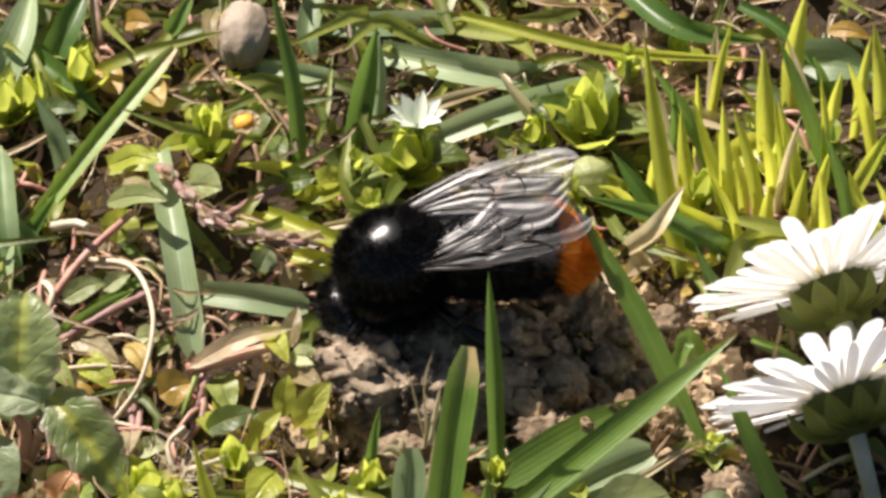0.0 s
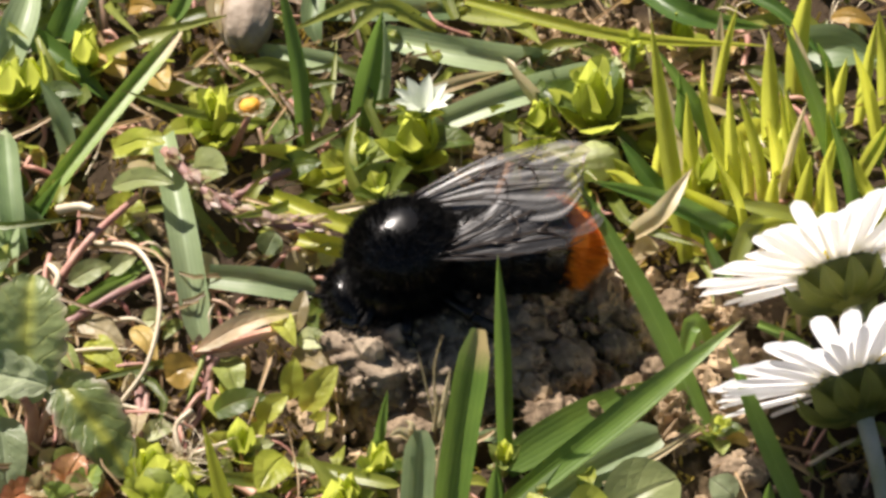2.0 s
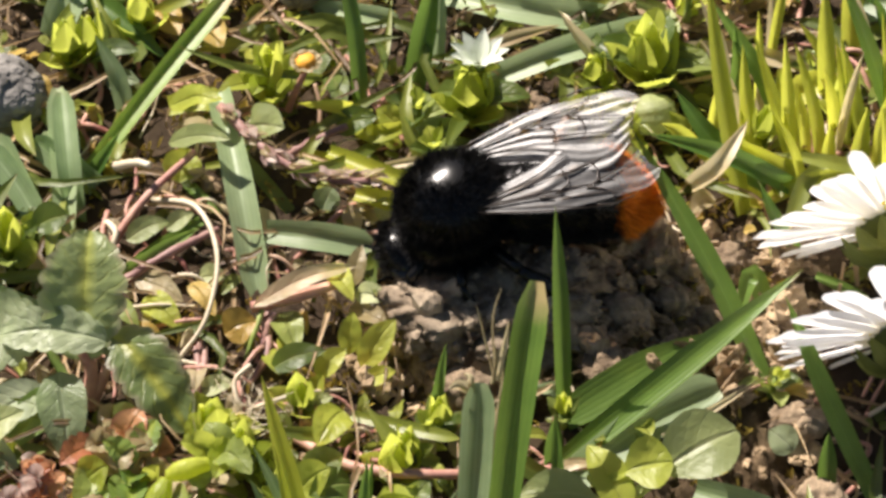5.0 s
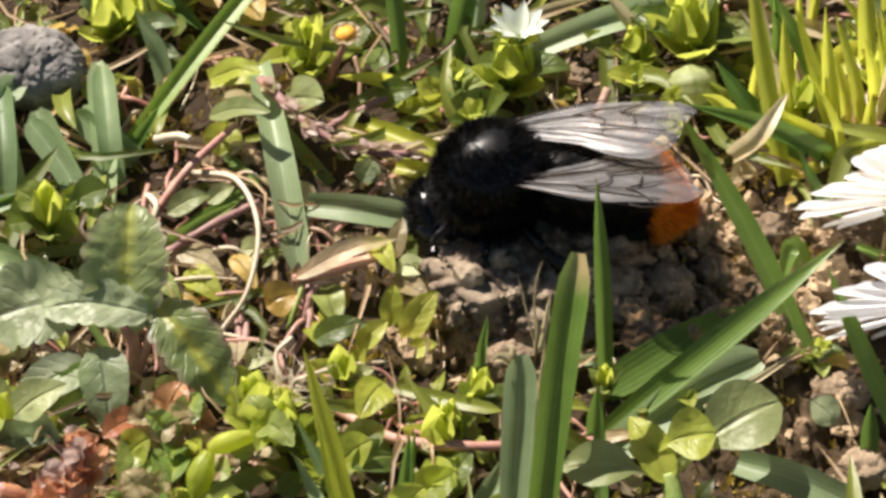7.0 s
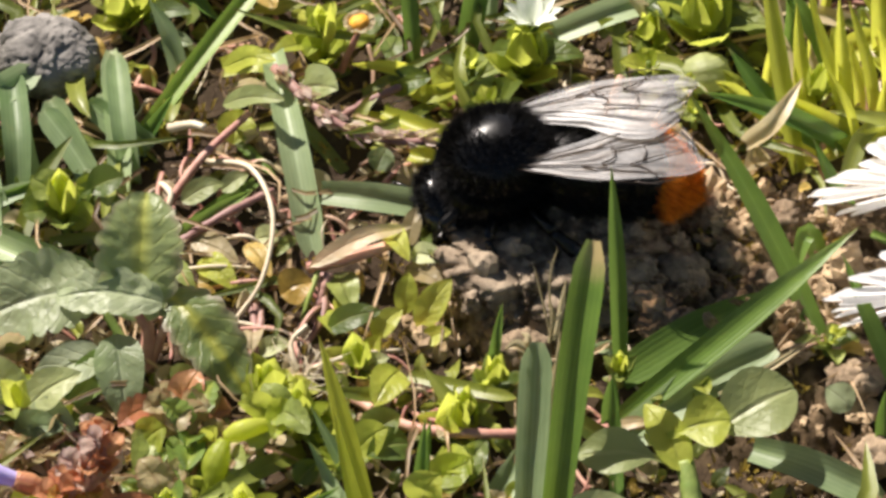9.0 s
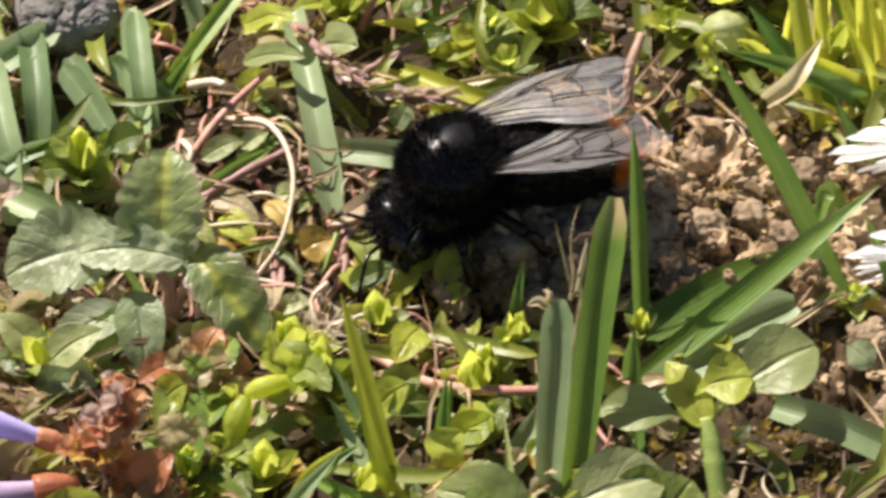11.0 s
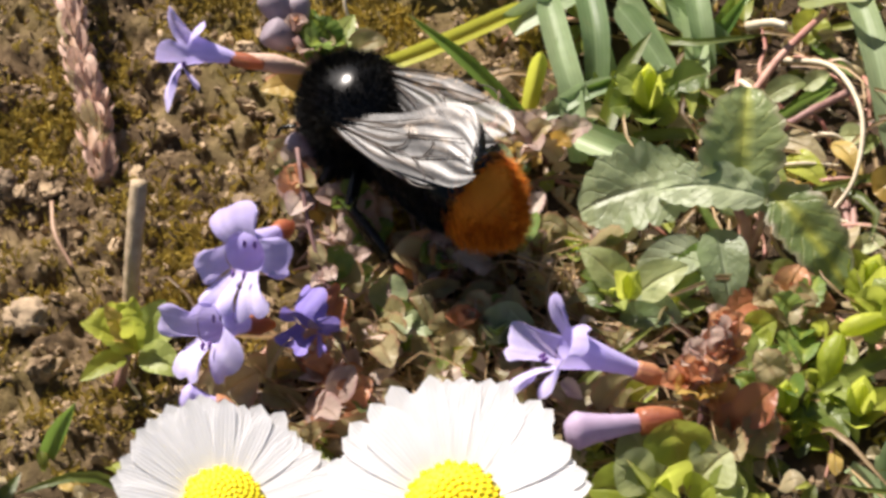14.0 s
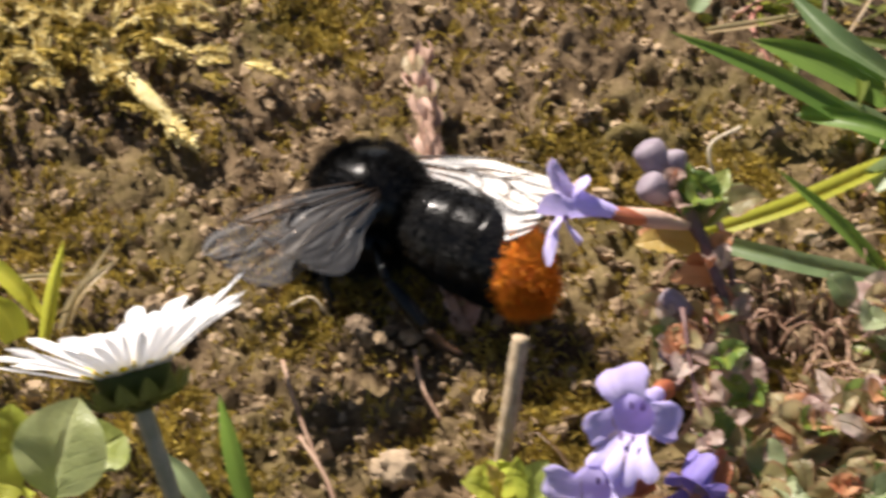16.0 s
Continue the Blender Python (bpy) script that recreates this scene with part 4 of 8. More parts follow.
def star_flower(base, at):
    ob = thing("chickweed_flower", base, "small white starry chickweed flower", "flower")
    o = Vector(at) - Vector(base)
    part("stem", Geo().tube([(0, 0, 0), o * 0.6, o], (0.25, 0.3, 0.5), 8, 6), STEM["green"], ob)
    for i in range(9):
        a = 2 * math.pi * i / 9
        d = Vector((math.cos(a), math.sin(a) * 0.8, 0.9)).normalized()
        part("petal", Geo().ribbon([o + d * 0.2, o + d * 1.5, o + d * 2.6 + Vector((d.x, d.y, 0)) * 0.4], 1.25, ovate, 7, 0.3, 0.08, (-d.x, -d.y, 1)), PETAL["star"], ob)
    for i in range(6):
        a = 2 * math.pi * i / 6 + 0.3
        d = Vector((math.cos(a), math.sin(a), 0.6)).normalized()
        part("sepal", Geo().ribbon([o - Vector((0, 0, 0.6)), o + d * 1.3 - Vector((0, 0, 0.4)), o + d * 2.4], 1.2, ovate, 7, 0.3, 0.1, (-d.x, -d.y, 1)), LEAF["lime"], ob)


def faded_bud(at):
    base = (at[0], at[1], at[2] - 0.5)
    ob = thing("faded_flower", base, "faded small flower with an orange centre", "flower")
    g = Geo()
    g.lump((0, 0, 0.6), (0.75, 0.8, 0.8), None, 10, 7, rough_shape(4, 0.3, 3))
    part("centre", g, ORANGE_BUD, ob, "orange flower centre")
    for i in range(9):
        a = 2 * math.pi * i / 9
        d = Vector((math.cos(a), math.sin(a), 0.75)).normalized()
        part("petal", Geo().ribbon([d * 0.4, d * 0.95 + Vector((0, 0, 0.25)), d * 1.4 + Vector((d.x, d.y, 0)) * 0.15], 0.85, rounded, 8, 0.3, 0.08, (-d.x, -d.y, 1), 0.1), LEAF["pale"], ob, "shrivelled cream petal")


def green_pods(a, b):
    base = a[0]
    ob = thing("seed_pods", base, "two swollen yellow-green seed pods on a bent stalk", "seed pod")
    o = Vector(base)
    part("pod", Geo().tube([Vector(p) - o for p in a], (0.3, 0.7, 0.98, 0.8, 0.4), 14, 10), LEAF["lime"], ob)
    part("pod", Geo().tube([Vector(p) - o for p in b], (0.4, 0.75, 0.72, 0.5, 0.35), 14, 10), LEAF["lime"], ob)
    for at, size in ((a[0], 2.4), (b[2], 3.2)):
        bract_tuft(ob, base, at, 6, size, ["lime", "chick"], 61, 0.6)


def bulb_bud(a, b):
    ob = thing("pale_bud", a, "pale swollen green bud behind grass", "bud")
    o = Vector(b) - Vector(a)
    part("bud", Geo().tube([(0, 0, 0), o * 0.5, o * 0.9, o * 1.1], (1.2, 2.0, 1.5, 0.3), 14, 14, 1.0, 0.1), LEAF["silver"], ob)
    for s in (-1, 1):
        part("sepal", Geo().ribbon([(s * 0.8, -0.5, -0.3), (s * 2.0, -0.8, o.z * 0.5), (s * 1.0, -0.2, o.z * 1.1)], 1.6, ovate, 8, 0.3, 0.1), LEAF["lime"], ob)


def lump_thing(name, at, radii, mat, label, category, seed, amount, boxy=0.0):
    rnd = random.Random(seed)
    big = radii[0] > 2
    off = Vector((seed * 7.3, seed * 3.1, seed * 5.7))

    def crag(d):
        p = Vector((d.x * radii[0], d.y * radii[1], d.z * radii[2])) + off
        f = 0.32 if big else 0.6
        warp = Vector((noise.noise(p * f), noise.noise(p * f + Vector((9, 0, 0))), noise.noise(p * f + Vector((0, 9, 0))))) * 1.6
        q = p + warp
        crack = 1 - abs(noise.noise(q * f * 1.5)) * 2.2
        rough = noise.multi_fractal(q * f * 2.2, 0.7, 2.1, 5)
        square = (d.x ** 4 + d.y ** 4 + d.z ** 4) ** -0.25
        return 1 + boxy * (square - 1) + amount * (0.3 * noise.noise(q * f) - 0.22 * max(0.0, crack) ** 3 + 0.2 * (rough - 0.9) + 0.05 * noise.noise(p * 5.0))

    turn = Euler((0, 0, rnd.uniform(-0.3, 0.3))).to_matrix()
    g = Geo().lump((0, 0, 0), radii, turn, 150 if big else 44, 100 if big else 30, crag)
    ob = new(name, g.mesh(name, mat))
    ob.matrix_basis = Matrix.Translation(Vector(at) * MM)
    tagged(ob, label, category, "soil clods" if category == "soil clod" else "")
    if big and category == "soil clod":
        grains = Geo()
        for _ in range(300):
            d = Vector((rnd.gauss(0, 1), rnd.gauss(0, 1), abs(rnd.gauss(0, 1)))).normalized()
            k = crag(d)
            r = 0.2 * math.exp(rnd.gauss(0, 0.6))
            grains.lump(turn @ Vector((d.x * radii[0] * k, d.y * radii[1] * k, d.z * radii[2] * k)), (r, r * rnd.uniform(0.6, 1.2), r * rnd.uniform(0.5, 0.9)), Euler((rnd.uniform(0, 6), rnd.uniform(0, 6), 0)).to_matrix(), 7, 5, rough_shape(rnd.uniform(0, 90), 0.5))
        crust = part("crust", grains, mat, ob, "loose crumbs sticking to the clod")
        crust.data.polygons.foreach_set("use_smooth", [False] * len(grains.f))
        tagged(crust, kind="stuff")



def husk(at):
    ob = thing("seed_husk", at, "pale brown ribbed husk lying among grass", "husk")
    g = Geo().lump((0, 0, 0), (3.4, 2.1, 2.0), Euler((0, -0.25, 1.45)).to_matrix(), 26, 20, lambda d: (1 + 0.05 * math.cos(math.atan2(d.z, d.y) * 7)) * (0.82 + 0.18 * (1 - d.x * d.x)) + 0.04 * noise.noise(d * 4))
    part("shell", g, HUSK, ob)
    part("skin", Geo().ribbon([(-2.1, 2.4, 0.4), (-2.5, 0.4, 0.9), (-1.9, -1.8, 0.2)], 1.3, ovate, 10, 0.3, 0.12), LEAF["bronze"], ob, "thin brown skin peeling from the husk")


def withered_stalk(pts, r, stem_mat, leaf_mats, count, size, label, seed):
    """A dry stalk with shrunken scales and bracts along it."""
    rnd = random.Random(seed)
    ob = thing("withered_stalk", pts[0], label, "stalk")
    o = Vector(pts[0])
    random.seed(seed)
    part("stem", Geo().tube([Vector(p) - o for p in pts], (r, r * 0.9, r * 0.8), 24, 8, 1.0, 0.25), STEM[stem_mat], ob)
    c = crv([Vector(p) - o for p in pts], 60)
    for _ in range(count):
        k = rnd.randint(1, 57)
        along = (c[k + 2] - c[k - 1]).normalized()
        side = Vector((rnd.gauss(0, 1), rnd.gauss(0, 1), rnd.gauss(0.4, 1)))
        side = (side - along * side.dot(along)).normalized()
        l = size * rnd.uniform(0.5, 1.2)
        p = c[k] + side * (r * 0.7)
        g = Geo().ribbon([p, p + along * (l * 0.5) + side * (l * 0.25), p + along * l * 0.9 + side * (l * rnd.uniform(0.1, 0.6))], l * rnd.uniform(0.35, 0.6), ovate, 6, 0.5, 0.07, tuple(side))
        part("scale", g, LEAF[rnd.choice(leaf_mats)], ob)


def root_tuft(at, seed):
    """Fine pale rootlets and cobweb-like fibres."""
    rnd = random.Random(seed)
    g = Geo()
    for _ in range(14):
        a, l = rnd.uniform(0, 6.28), rnd.uniform(1.5, 4.0)
        p = Vector(at) + Vector((rnd.gauss(0, 0.6), rnd.gauss(0, 0.8), rnd.uniform(-0.5, 1.0)))
        d = Vector((math.cos(a), math.sin(a), rnd.uniform(-0.3, 0.6)))
        g.tube([p, p + d * (l * 0.5) + Vector((rnd.gauss(0, 0.4), rnd.gauss(0, 0.4), 0.4)), p + d * l], (0.04, 0.035, 0.02), 7, 4)
    single("root_fibres", g, STEM["pale"], at, "tangle of fine whitish root fibres", "roots", "", "stuff")


def dry_stick(pts, r, mat, label, knots=0.06):
    random.seed(9)
    g = Geo().tube(pts, (r * 0.9, r, r), 26, 9, 1.0, knots)
    single("dry_stalk", g, mat, pts[0], label, "stalk")


def moss_shoots(at, seed, size, finger):
    """A clump of feathery pale moss."""
    rnd = random.Random(seed)
    ob = thing("moss_clump", at, "feathery pale yellow moss clump on bare soil", "moss")
    for i in range(110):
        a, l = rnd.uniform(0, 6.28), size * rnd.uniform(0.5, 1.0)
        p = Vector((rnd.gauss(0, 4.6), rnd.gauss(0, 3.0), 0.4 + rnd.uniform(0, 1.6)))
        d = Vector((math.cos(a), math.sin(a), rnd.uniform(0.1, 0.7))).normalized()
        g = Geo()
        g.tube([p, p + d * (l * 0.5) + Vector((0, 0, 0.4)), p + d * l], (0.18, 0.15, 0.06), 7, 5)
        c = crv([p, p + d * (l * 0.5) + Vector((0, 0, 0.4)), p + d * l], 12)
        for k in range(1, 12):
            for _ in range(4):
                w = (d + Vector((rnd.gauss(0, 0.8), rnd.gauss(0, 0.8), rnd.gauss(0, 0.8)))).normalized()
                g.ribbon([c[k], c[k] + w * 0.3, c[k] + w * 0.6 + d * 0.25], 0.3, pointed, 3, 0.4, 0.05)
        part("shoot", g, MOSSTIP if i % 3 else MOSS, ob)
    a, b = (Vector(q) - Vector(at) for q in finger)
    g = Geo()
    g.tube([a, a.lerp(b, 0.5) + Vector((0, 0, 0.5)), b], (0.5, 0.75, 0.3), 12, 8)
    for k in range(150):
        q = a.lerp(b, rnd.random()) + Vector((0, 0, 0.3))
        w = ((b - a).normalized() + Vector((rnd.gauss(0, 0.7), rnd.gauss(0, 0.7), rnd.gauss(0, 0.7)))).normalized()
        g.ribbon([q, q + w * 0.6, q + w * 1.1 + (b - a).normalized() * 0.3], 0.5, pointed, 3, 0.4, 0.05)
    part("shoot", g, MOSSTIP, ob, "long pale cone-shaped moss shoot")

# ---- the place ----
build_ground()

# large grass blades
grass_blade([(-32, 2.8, -0.8), (-26.5, 9.5, 2.8), (-20.4, 17.1, 5.9)], 1.42, "cut", "mown", label="thick mown grass blade with a pale blunt tip")
grass_blade([(-10.9, 9.8, -0.7), (-11.4, 13.4, 5.6), (-13, 17.8, 11.9)], 1.27, "lush", "pointed")
grass_blade([(-7, 12.2, -0.5), (-6.1, 14.7, 3.7), (-5.1, 16.4, 8.8)], 1.88, "lush", "pointed")
grass_blade([(-5.3, 14, 0.1), (-5, 15.8, 3.8), (-5, 17.5, 6.9)], 1.12, "blue", "pointed")
grass_blade([(3.6, -18.1, -2.9), (3.3, -14.2, 5.4), (2.9, -10.8, 11.6)], 1.18, "lush", "pointed")
grass_blade([(-1.6, -31.3, -4), (-0.1, -24.3, 4.6), (1.5, -17.2, 11.1)], 2.35, "cut", "mown", label="thick mown grass blade with a pale blunt tip")
grass_blade([(-3.3, -31.2, -4), (-2.8, -25.7, 1.4), (-2.4, -21.7, 5.8)], 2.27, "blue", "mown", label="dull green mown blade with a frayed white end")
for _pts, _w in (([(-2.9, -22, 5.2), (-3.8, -21.9, 5.8), (-4.6, -22.2, 5.7)], 0.75), ([(-3.0, -21.8, 5.3), (-3.1, -21.5, 6.1), (-3.5, -21.6, 6.7)], 0.5), ([(-1.6, -21.4, 5.3), (-1.3, -20.6, 6.8), (-1.5, -19.9, 8.2)], 0.3), ([(-1.2, -21.2, 5.4), (-0.8, -20.2, 7.4), (-0.4, -19.0, 9.2)], 0.42), ([(-1.4, -21.3, 5.4), (-2.2, -19.4, 8.6), (-2.7, -18.2, 10.2)], 0.16), ([(-1.4, -21.3, 5.4), (-1.5, -18.6, 8.8), (-0.9, -17.2, 10.6)], 0.14)):
    grass_blade(_pts, _w, "dry", "pointed", label="frayed white fibre at a mown blade's end")
grass_blade([(-1.1, -28.3, -2.8), (-1.4, -24.8, 1.5), (-0.8, -20.4, 5.9)], 0.61, "dry", "pointed", label="thin pale sheath beside a mown blade")
grass_blade([(3, -22, -3), (12.2, -16.1, 1.2), (20.5, -10.6, 4.7)], 1.95, "lush", "pointed", 0.22)
grass_blade([(3.5, -17.8, -2.9), (8.8, -15.1, -1.2), (14.3, -11.9, -0.5)], 2.7, "lush", "pointed", 0.12)
grass_blade([(4.3, -22.8, -3), (9.8, -18.6, -2), (14.5, -16.4, -1.3)], 3.10, "blue", "mown", label="broad dull green mown blade lying on the soil")
grass_blade([(17.9, -14.5, -2.7), (13.8, -7.6, 2.9), (8.7, -0.5, 8.5)], 1.67, "lush", "pointed")
grass_blade([(3.1, -17.3, -2.9), (3.2, -16.1, -1.8), (0.7, -16.1, -1.8)], 1.18, "blue", "pointed")
grass_blade([(25.1, -25.2, -3.5), (21.4, -20.3, 2.9), (18.6, -16.1, 8.2)], 1.46, "lush", "pointed")
grass_blade([(2.6, -22.3, -3.3), (2.9, -20.5, 0.9)], 1.24, "lush", "pointed")
grass_blade([(21.6, -24.2, -3.4), (21.7, -22.1, 0.7)], 1.31, "lush", "pointed")
grass_blade([(17.3, 0.3, -1.5), (15.7, 5.4, 5.9), (14.4, 10.8, 13.4)], 1.41, "lime", "pointed", label="young yellow-green grass blade standing in a tuft")
grass_blade([(18.7, 4.5, -1.1), (17.7, 6.9, 3.1), (17.3, 9.3, 7.2)], 1.17, "lime", "pointed", label="young yellow-green grass blade standing in a tuft")
grass_blade([(21, 3.7, -1.2), (20.6, 6, 4), (20.2, 8.2, 9.2)], 1.08, "lime", "pointed", label="young yellow-green grass blade standing in a tuft")
grass_blade([(20.6, 8.6, -0.8), (18.5, 9.8, 4.3), (15.1, 13.8, 7.6)], 1.35, "lush", "pointed")
grass_blade([(24.1, 10.5, -0.7), (23.8, 12, 4.5), (23.6, 14.3, 8.6)], 1.36, "lime", "pointed", label="young yellow-green grass blade standing in a tuft")
grass_blade([(29.1, 8, -0.9), (26.9, 10.5, 5.3), (24.4, 13.5, 10.6)], 1.27, "lush", "pointed")
grass_blade([(26.3, 15.4, -0.3), (26.4, 17.9, 3.9), (27.2, 19.9, 9.1)], 1.64, "lime", "pointed", label="young yellow-green grass blade standing in a tuft")
grass_blade([(24.7, 7.2, -0.9), (25, 8.7, 1.2), (25.5, 9.7, 3.3)], 1.35, "lime", "pointed", label="young yellow-green grass blade standing in a tuft")
grass_blade([(23.5, 2.9, -1.3), (23.7, 4.4, 0.9), (23.8, 5.3, 2.9)], 1.08, "lime", "pointed", label="young yellow-green grass blade standing in a tuft")
grass_blade([(30.1, 7.2, -0.9), (31.7, 9.2, 1.2), (33.4, 10.9, 3.4)], 1.18, "lime", "pointed", label="young yellow-green grass blade standing in a tuft")
grass_blade([(29.4, 16.5, -0.2), (28.7, 17.5, 1.9), (27.9, 17.9, 3.9)], 0.86, "lush", "pointed")
grass_blade([(31.5, 8.8, -0.8), (32.2, 9.7, 1.3), (33.2, 10.7, 3.4)], 1.10, "lush", "pointed")
grass_blade([(19.5, 2.2, -1.3), (15, 3.8, 2.8), (12.2, 6.9, 5.1)], 1.58, "lush", "pointed")
grass_blade([(23.1, 2.7, -1.3), (18.8, 3.6, 0.8), (14.6, 4.8, 2.9)], 1.58, "lime", "pointed", label="young yellow-green grass blade standing in a tuft")
grass_blade([(22.2, 1.9, -1.3), (16.2, 2.2, 2.7), (9.9, 2.8, 4.7)], 1.49, "lush", "pointed")
grass_blade([(18.8, 1.4, -1.4), (16.7, 1.6, -0.4), (14.6, 1.5, 0.6)], 1.41, "lime", "pointed", label="young yellow-green grass blade standing in a tuft")
grass_blade([(29.5, 10.4, -0.7), (28.9, 10.8, 1.4), (29, 11.2, 3.4)], 0.93, "lush", "pointed")

# fallen and lying blades
grass_blade([(1.2, 22.1, 4.3), (12.5, 17.6, 4.9), (24.1, 17.5, 3.9)], 0.97, "lime", "pointed")
grass_blade([(13.5, 26.1, 3.6), (17.8, 20.8, 4.2), (24.5, 20.2, 3.1)], 1.87, "lush", "pointed")
grass_blade([(22.6, 23.1, 4.3), (25.5, 20.7, 4.2), (28.4, 17.1, 2.9)], 1.06, "lush", "pointed")
grass_blade([(-10.2, 23.9, 1.4), (-4.7, 23.6, 1.9), (1, 24.2, 1.4)], 2.03, "blue", "mown", label="bluish flat grass blade lying on the lawn")
grass_blade([(-4.9, 21.2, 1.2), (1.4, 18.5, 2), (9.6, 18, 0.9)], 2.37, "blue", "mown", label="bluish flat grass blade lying on the lawn")
grass_blade([(-1.4, 12.4, 0.5), (4.8, 14.1, 2.1), (12.8, 17.1, 1.9)], 2.14, "blue", "mown", label="bluish flat grass blade lying on the lawn")
grass_blade([(-2.9, 14, 1.6), (0.5, 15.2, 2.2), (4.2, 16.9, 1.9)], 1.03, "dry", "pointed", label="dry pale straw blade lying on the lawn")
grass_blade([(8.4, 12.2, -0), (6.2, 13.6, 2.6), (3.9, 14.6, 5.7)], 1.11, "dry", "pointed", label="dry pale straw blade lying on the lawn")
grass_blade([(-15.6, 19.9, 1.1), (-11.6, 18.8, 1.5), (-8.2, 18.5, 1)], 1.48, "blue", "mown", label="bluish flat grass blade lying on the lawn")
grass_blade([(13.2, 15.4, 0.7), (17.6, 14.7, 1.2), (22.9, 13.3, 0.6)], 1.29, "dry", "mown", label="dry pale straw blade lying on the lawn")
grass_blade([(-32.5, 20.9, 2.2), (-29.2, 17.8, 1.9), (-25.5, 14.5, 0.7)], 1.76, "lush", "pointed")
grass_blade([(-14.5, 5.2, -0.1), (-11.3, 3.5, 0.3), (-7.9, 2.8, -0.3)], 1.26, "lime", "pointed")
grass_blade([(-17.7, -2.7, 0.3), (-13.9, -3.6, 0.7), (-10, -4, 0.2)], 2.14, "blue", "mown", label="bluish flat grass blade lying on the lawn")
grass_blade([(-21.5, 9.6, 2.3), (-19.7, 0.6, 1.5), (-18.2, -7.2, -2.1)], 2.22, "blue", "mown", label="bluish flat grass blade lying on the lawn")
grass_blade([(-22.6, -0.7, -0.6), (-25.5, -3.5, -0.3), (-28.5, -5.3, -0.9)], 0.99, "lush", "pointed")
grass_blade([(-24, 3.1, -0.3), (-22.5, 1.3, -0.4), (-20.9, -0.6, -0.5)], 0.84, "lush", "pointed")
grass_blade([(-34.5, 17, 0.9), (-32.8, 20.8, 3.2), (-31.9, 26.6, 3.6)], 2.77, "blue", "pointed", label="bluish flat grass blade lying on the lawn")
grass_blade([(-30.7, 19.3, 1), (-29, 22, 3.3), (-27.4, 25.6, 4.6)], 2.18, "lush", "pointed")
grass_blade([(-32.5, -5.1, -1.9), (-32.7, 2.6, 0.7), (-33.6, 10.2, 2.3)], 1.87, "blue", "mown", label="bluish flat grass blade lying on the lawn")
grass_blade([(13.3, 0.5, 1.5), (15.2, -0.1, 4.5), (17.4, 3, 5.7)], 1.42, "dry", "pointed", label="dry pale straw blade lying on the lawn")
grass_blade([(-11.4, 8.6, -0.3), (-9.6, 6.4, 1), (-6.3, 8.2, 0.7)], 1.44, "lime", "pointed")
grass_blade([(-21.3, 22.3, 2.3), (-20.4, 23.1, 3.3), (-19.3, 25, 4.5)], 1.32, "lush", "pointed")
grass_blade([(-10, 26.9, 2.7), (-10.6, 22.2, 2.3), (-9.9, 20.3, 1.1)], 1.78, "blue", "pointed", label="bluish flat grass blade lying on the lawn")
grass_blade([(-3.8, 8.5, -0.3), (-6.3, 7.3, 0.1), (-6.1, 4.9, -0.1)], 1.52, "blue", "pointed", label="bluish flat grass blade lying on the lawn")
grass_blade([(26.5, 19.6, 1.1), (29.5, 19.2, 2), (32.8, 18, 1.9)], 3.49, "blue", "pointed", label="bluish flat grass blade lying on the lawn")
grass_blade([(20.8, 9.6, 0.3), (23, 11.3, 0.9), (25.9, 10.3, 1.3)], 2.12, "lime", "pointed")
grass_blade([(22.1, -6.2, -1), (25.2, -8.2, -1.2), (28.2, -12.2, -1.5)], 0.81, "lush", "pointed")
grass_blade([(18.4, -7.9, -2.1), (17.3, -6.9, -0.1), (16.2, -9.9, -2.3)], 1.46, "lush", "pointed")
grass_blade([(-13.7, -31.5, -4), (-15.5, -26.7, 2.4), (-17.2, -22.5, 7.7)], 1.44, "lime", "pointed")
grass_blade([(-12, -32, -4.1), (-15.3, -27.4, -1.7), (-18.1, -23.5, 1.6)], 1.14, "blue", "pointed", label="bluish flat grass blade lying on the lawn")
grass_blade([(-11, -29.7, -3.9), (-10.4, -27.7, -0.7), (-9.7, -26.3, 3.4)], 0.99, "lush", "pointed")
grass_blade([(-39.9, -1.1, -0.6), (-40.1, 2.4, 1.7), (-40.9, 8.1, 2.1)], 2.15, "blue", "mown", label="bluish flat grass blade lying on the lawn")
grass_blade([(-34.3, -1.2, -0.6), (-36, 1.6, 0.6), (-38.3, 4.5, 1.9)], 1.98, "blue", "mown", label="bluish flat grass blade lying on the lawn")
grass_blade([(-31.1, 1.9, -0.3), (-33, 3.7, 0.8), (-35.1, 5.3, 1.9)], 1.83, "blue", "mown", label="bluish flat grass blade lying on the lawn")
grass_blade([(-31.8, 0.1, -1.5), (-32.3, 2.8, 1.7), (-33.1, 8.9, 3.2)], 1.82, "blue", "mown", label="bluish flat grass blade lying on the lawn")
grass_blade([(-41.4, -7.9, -1.6), (-42.1, -1.4, 0.4), (-42.6, 4.1, 1.8)], 1.78, "blue", "pointed", label="bluish flat grass blade lying on the lawn")
grass_blade([(-42.7, -3.1, -0.8), (-40.1, -2.5, 0.3), (-36.5, -0.7, 0.4)], 0.99, "lush", "pointed")
grass_blade([(-28.1, -5.7, -1), (-25.3, -4.3, 0.2), (-22.6, -2.2, 0.3)], 1.06, "lush", "pointed")
grass_blade([(12.5, -24.7, -2.5), (16.3, -26.6, -2.1), (21.1, -29, -2.8)], 2.32, "blue", "mown", label="bluish flat grass blade lying on the lawn")
grass_blade([(10.4, -20.2, -2.1), (14, -18.6, -1), (17.8, -15.8, -0.8)], 0.55, "dry", "pointed", label="dry pale straw blade lying on the lawn")
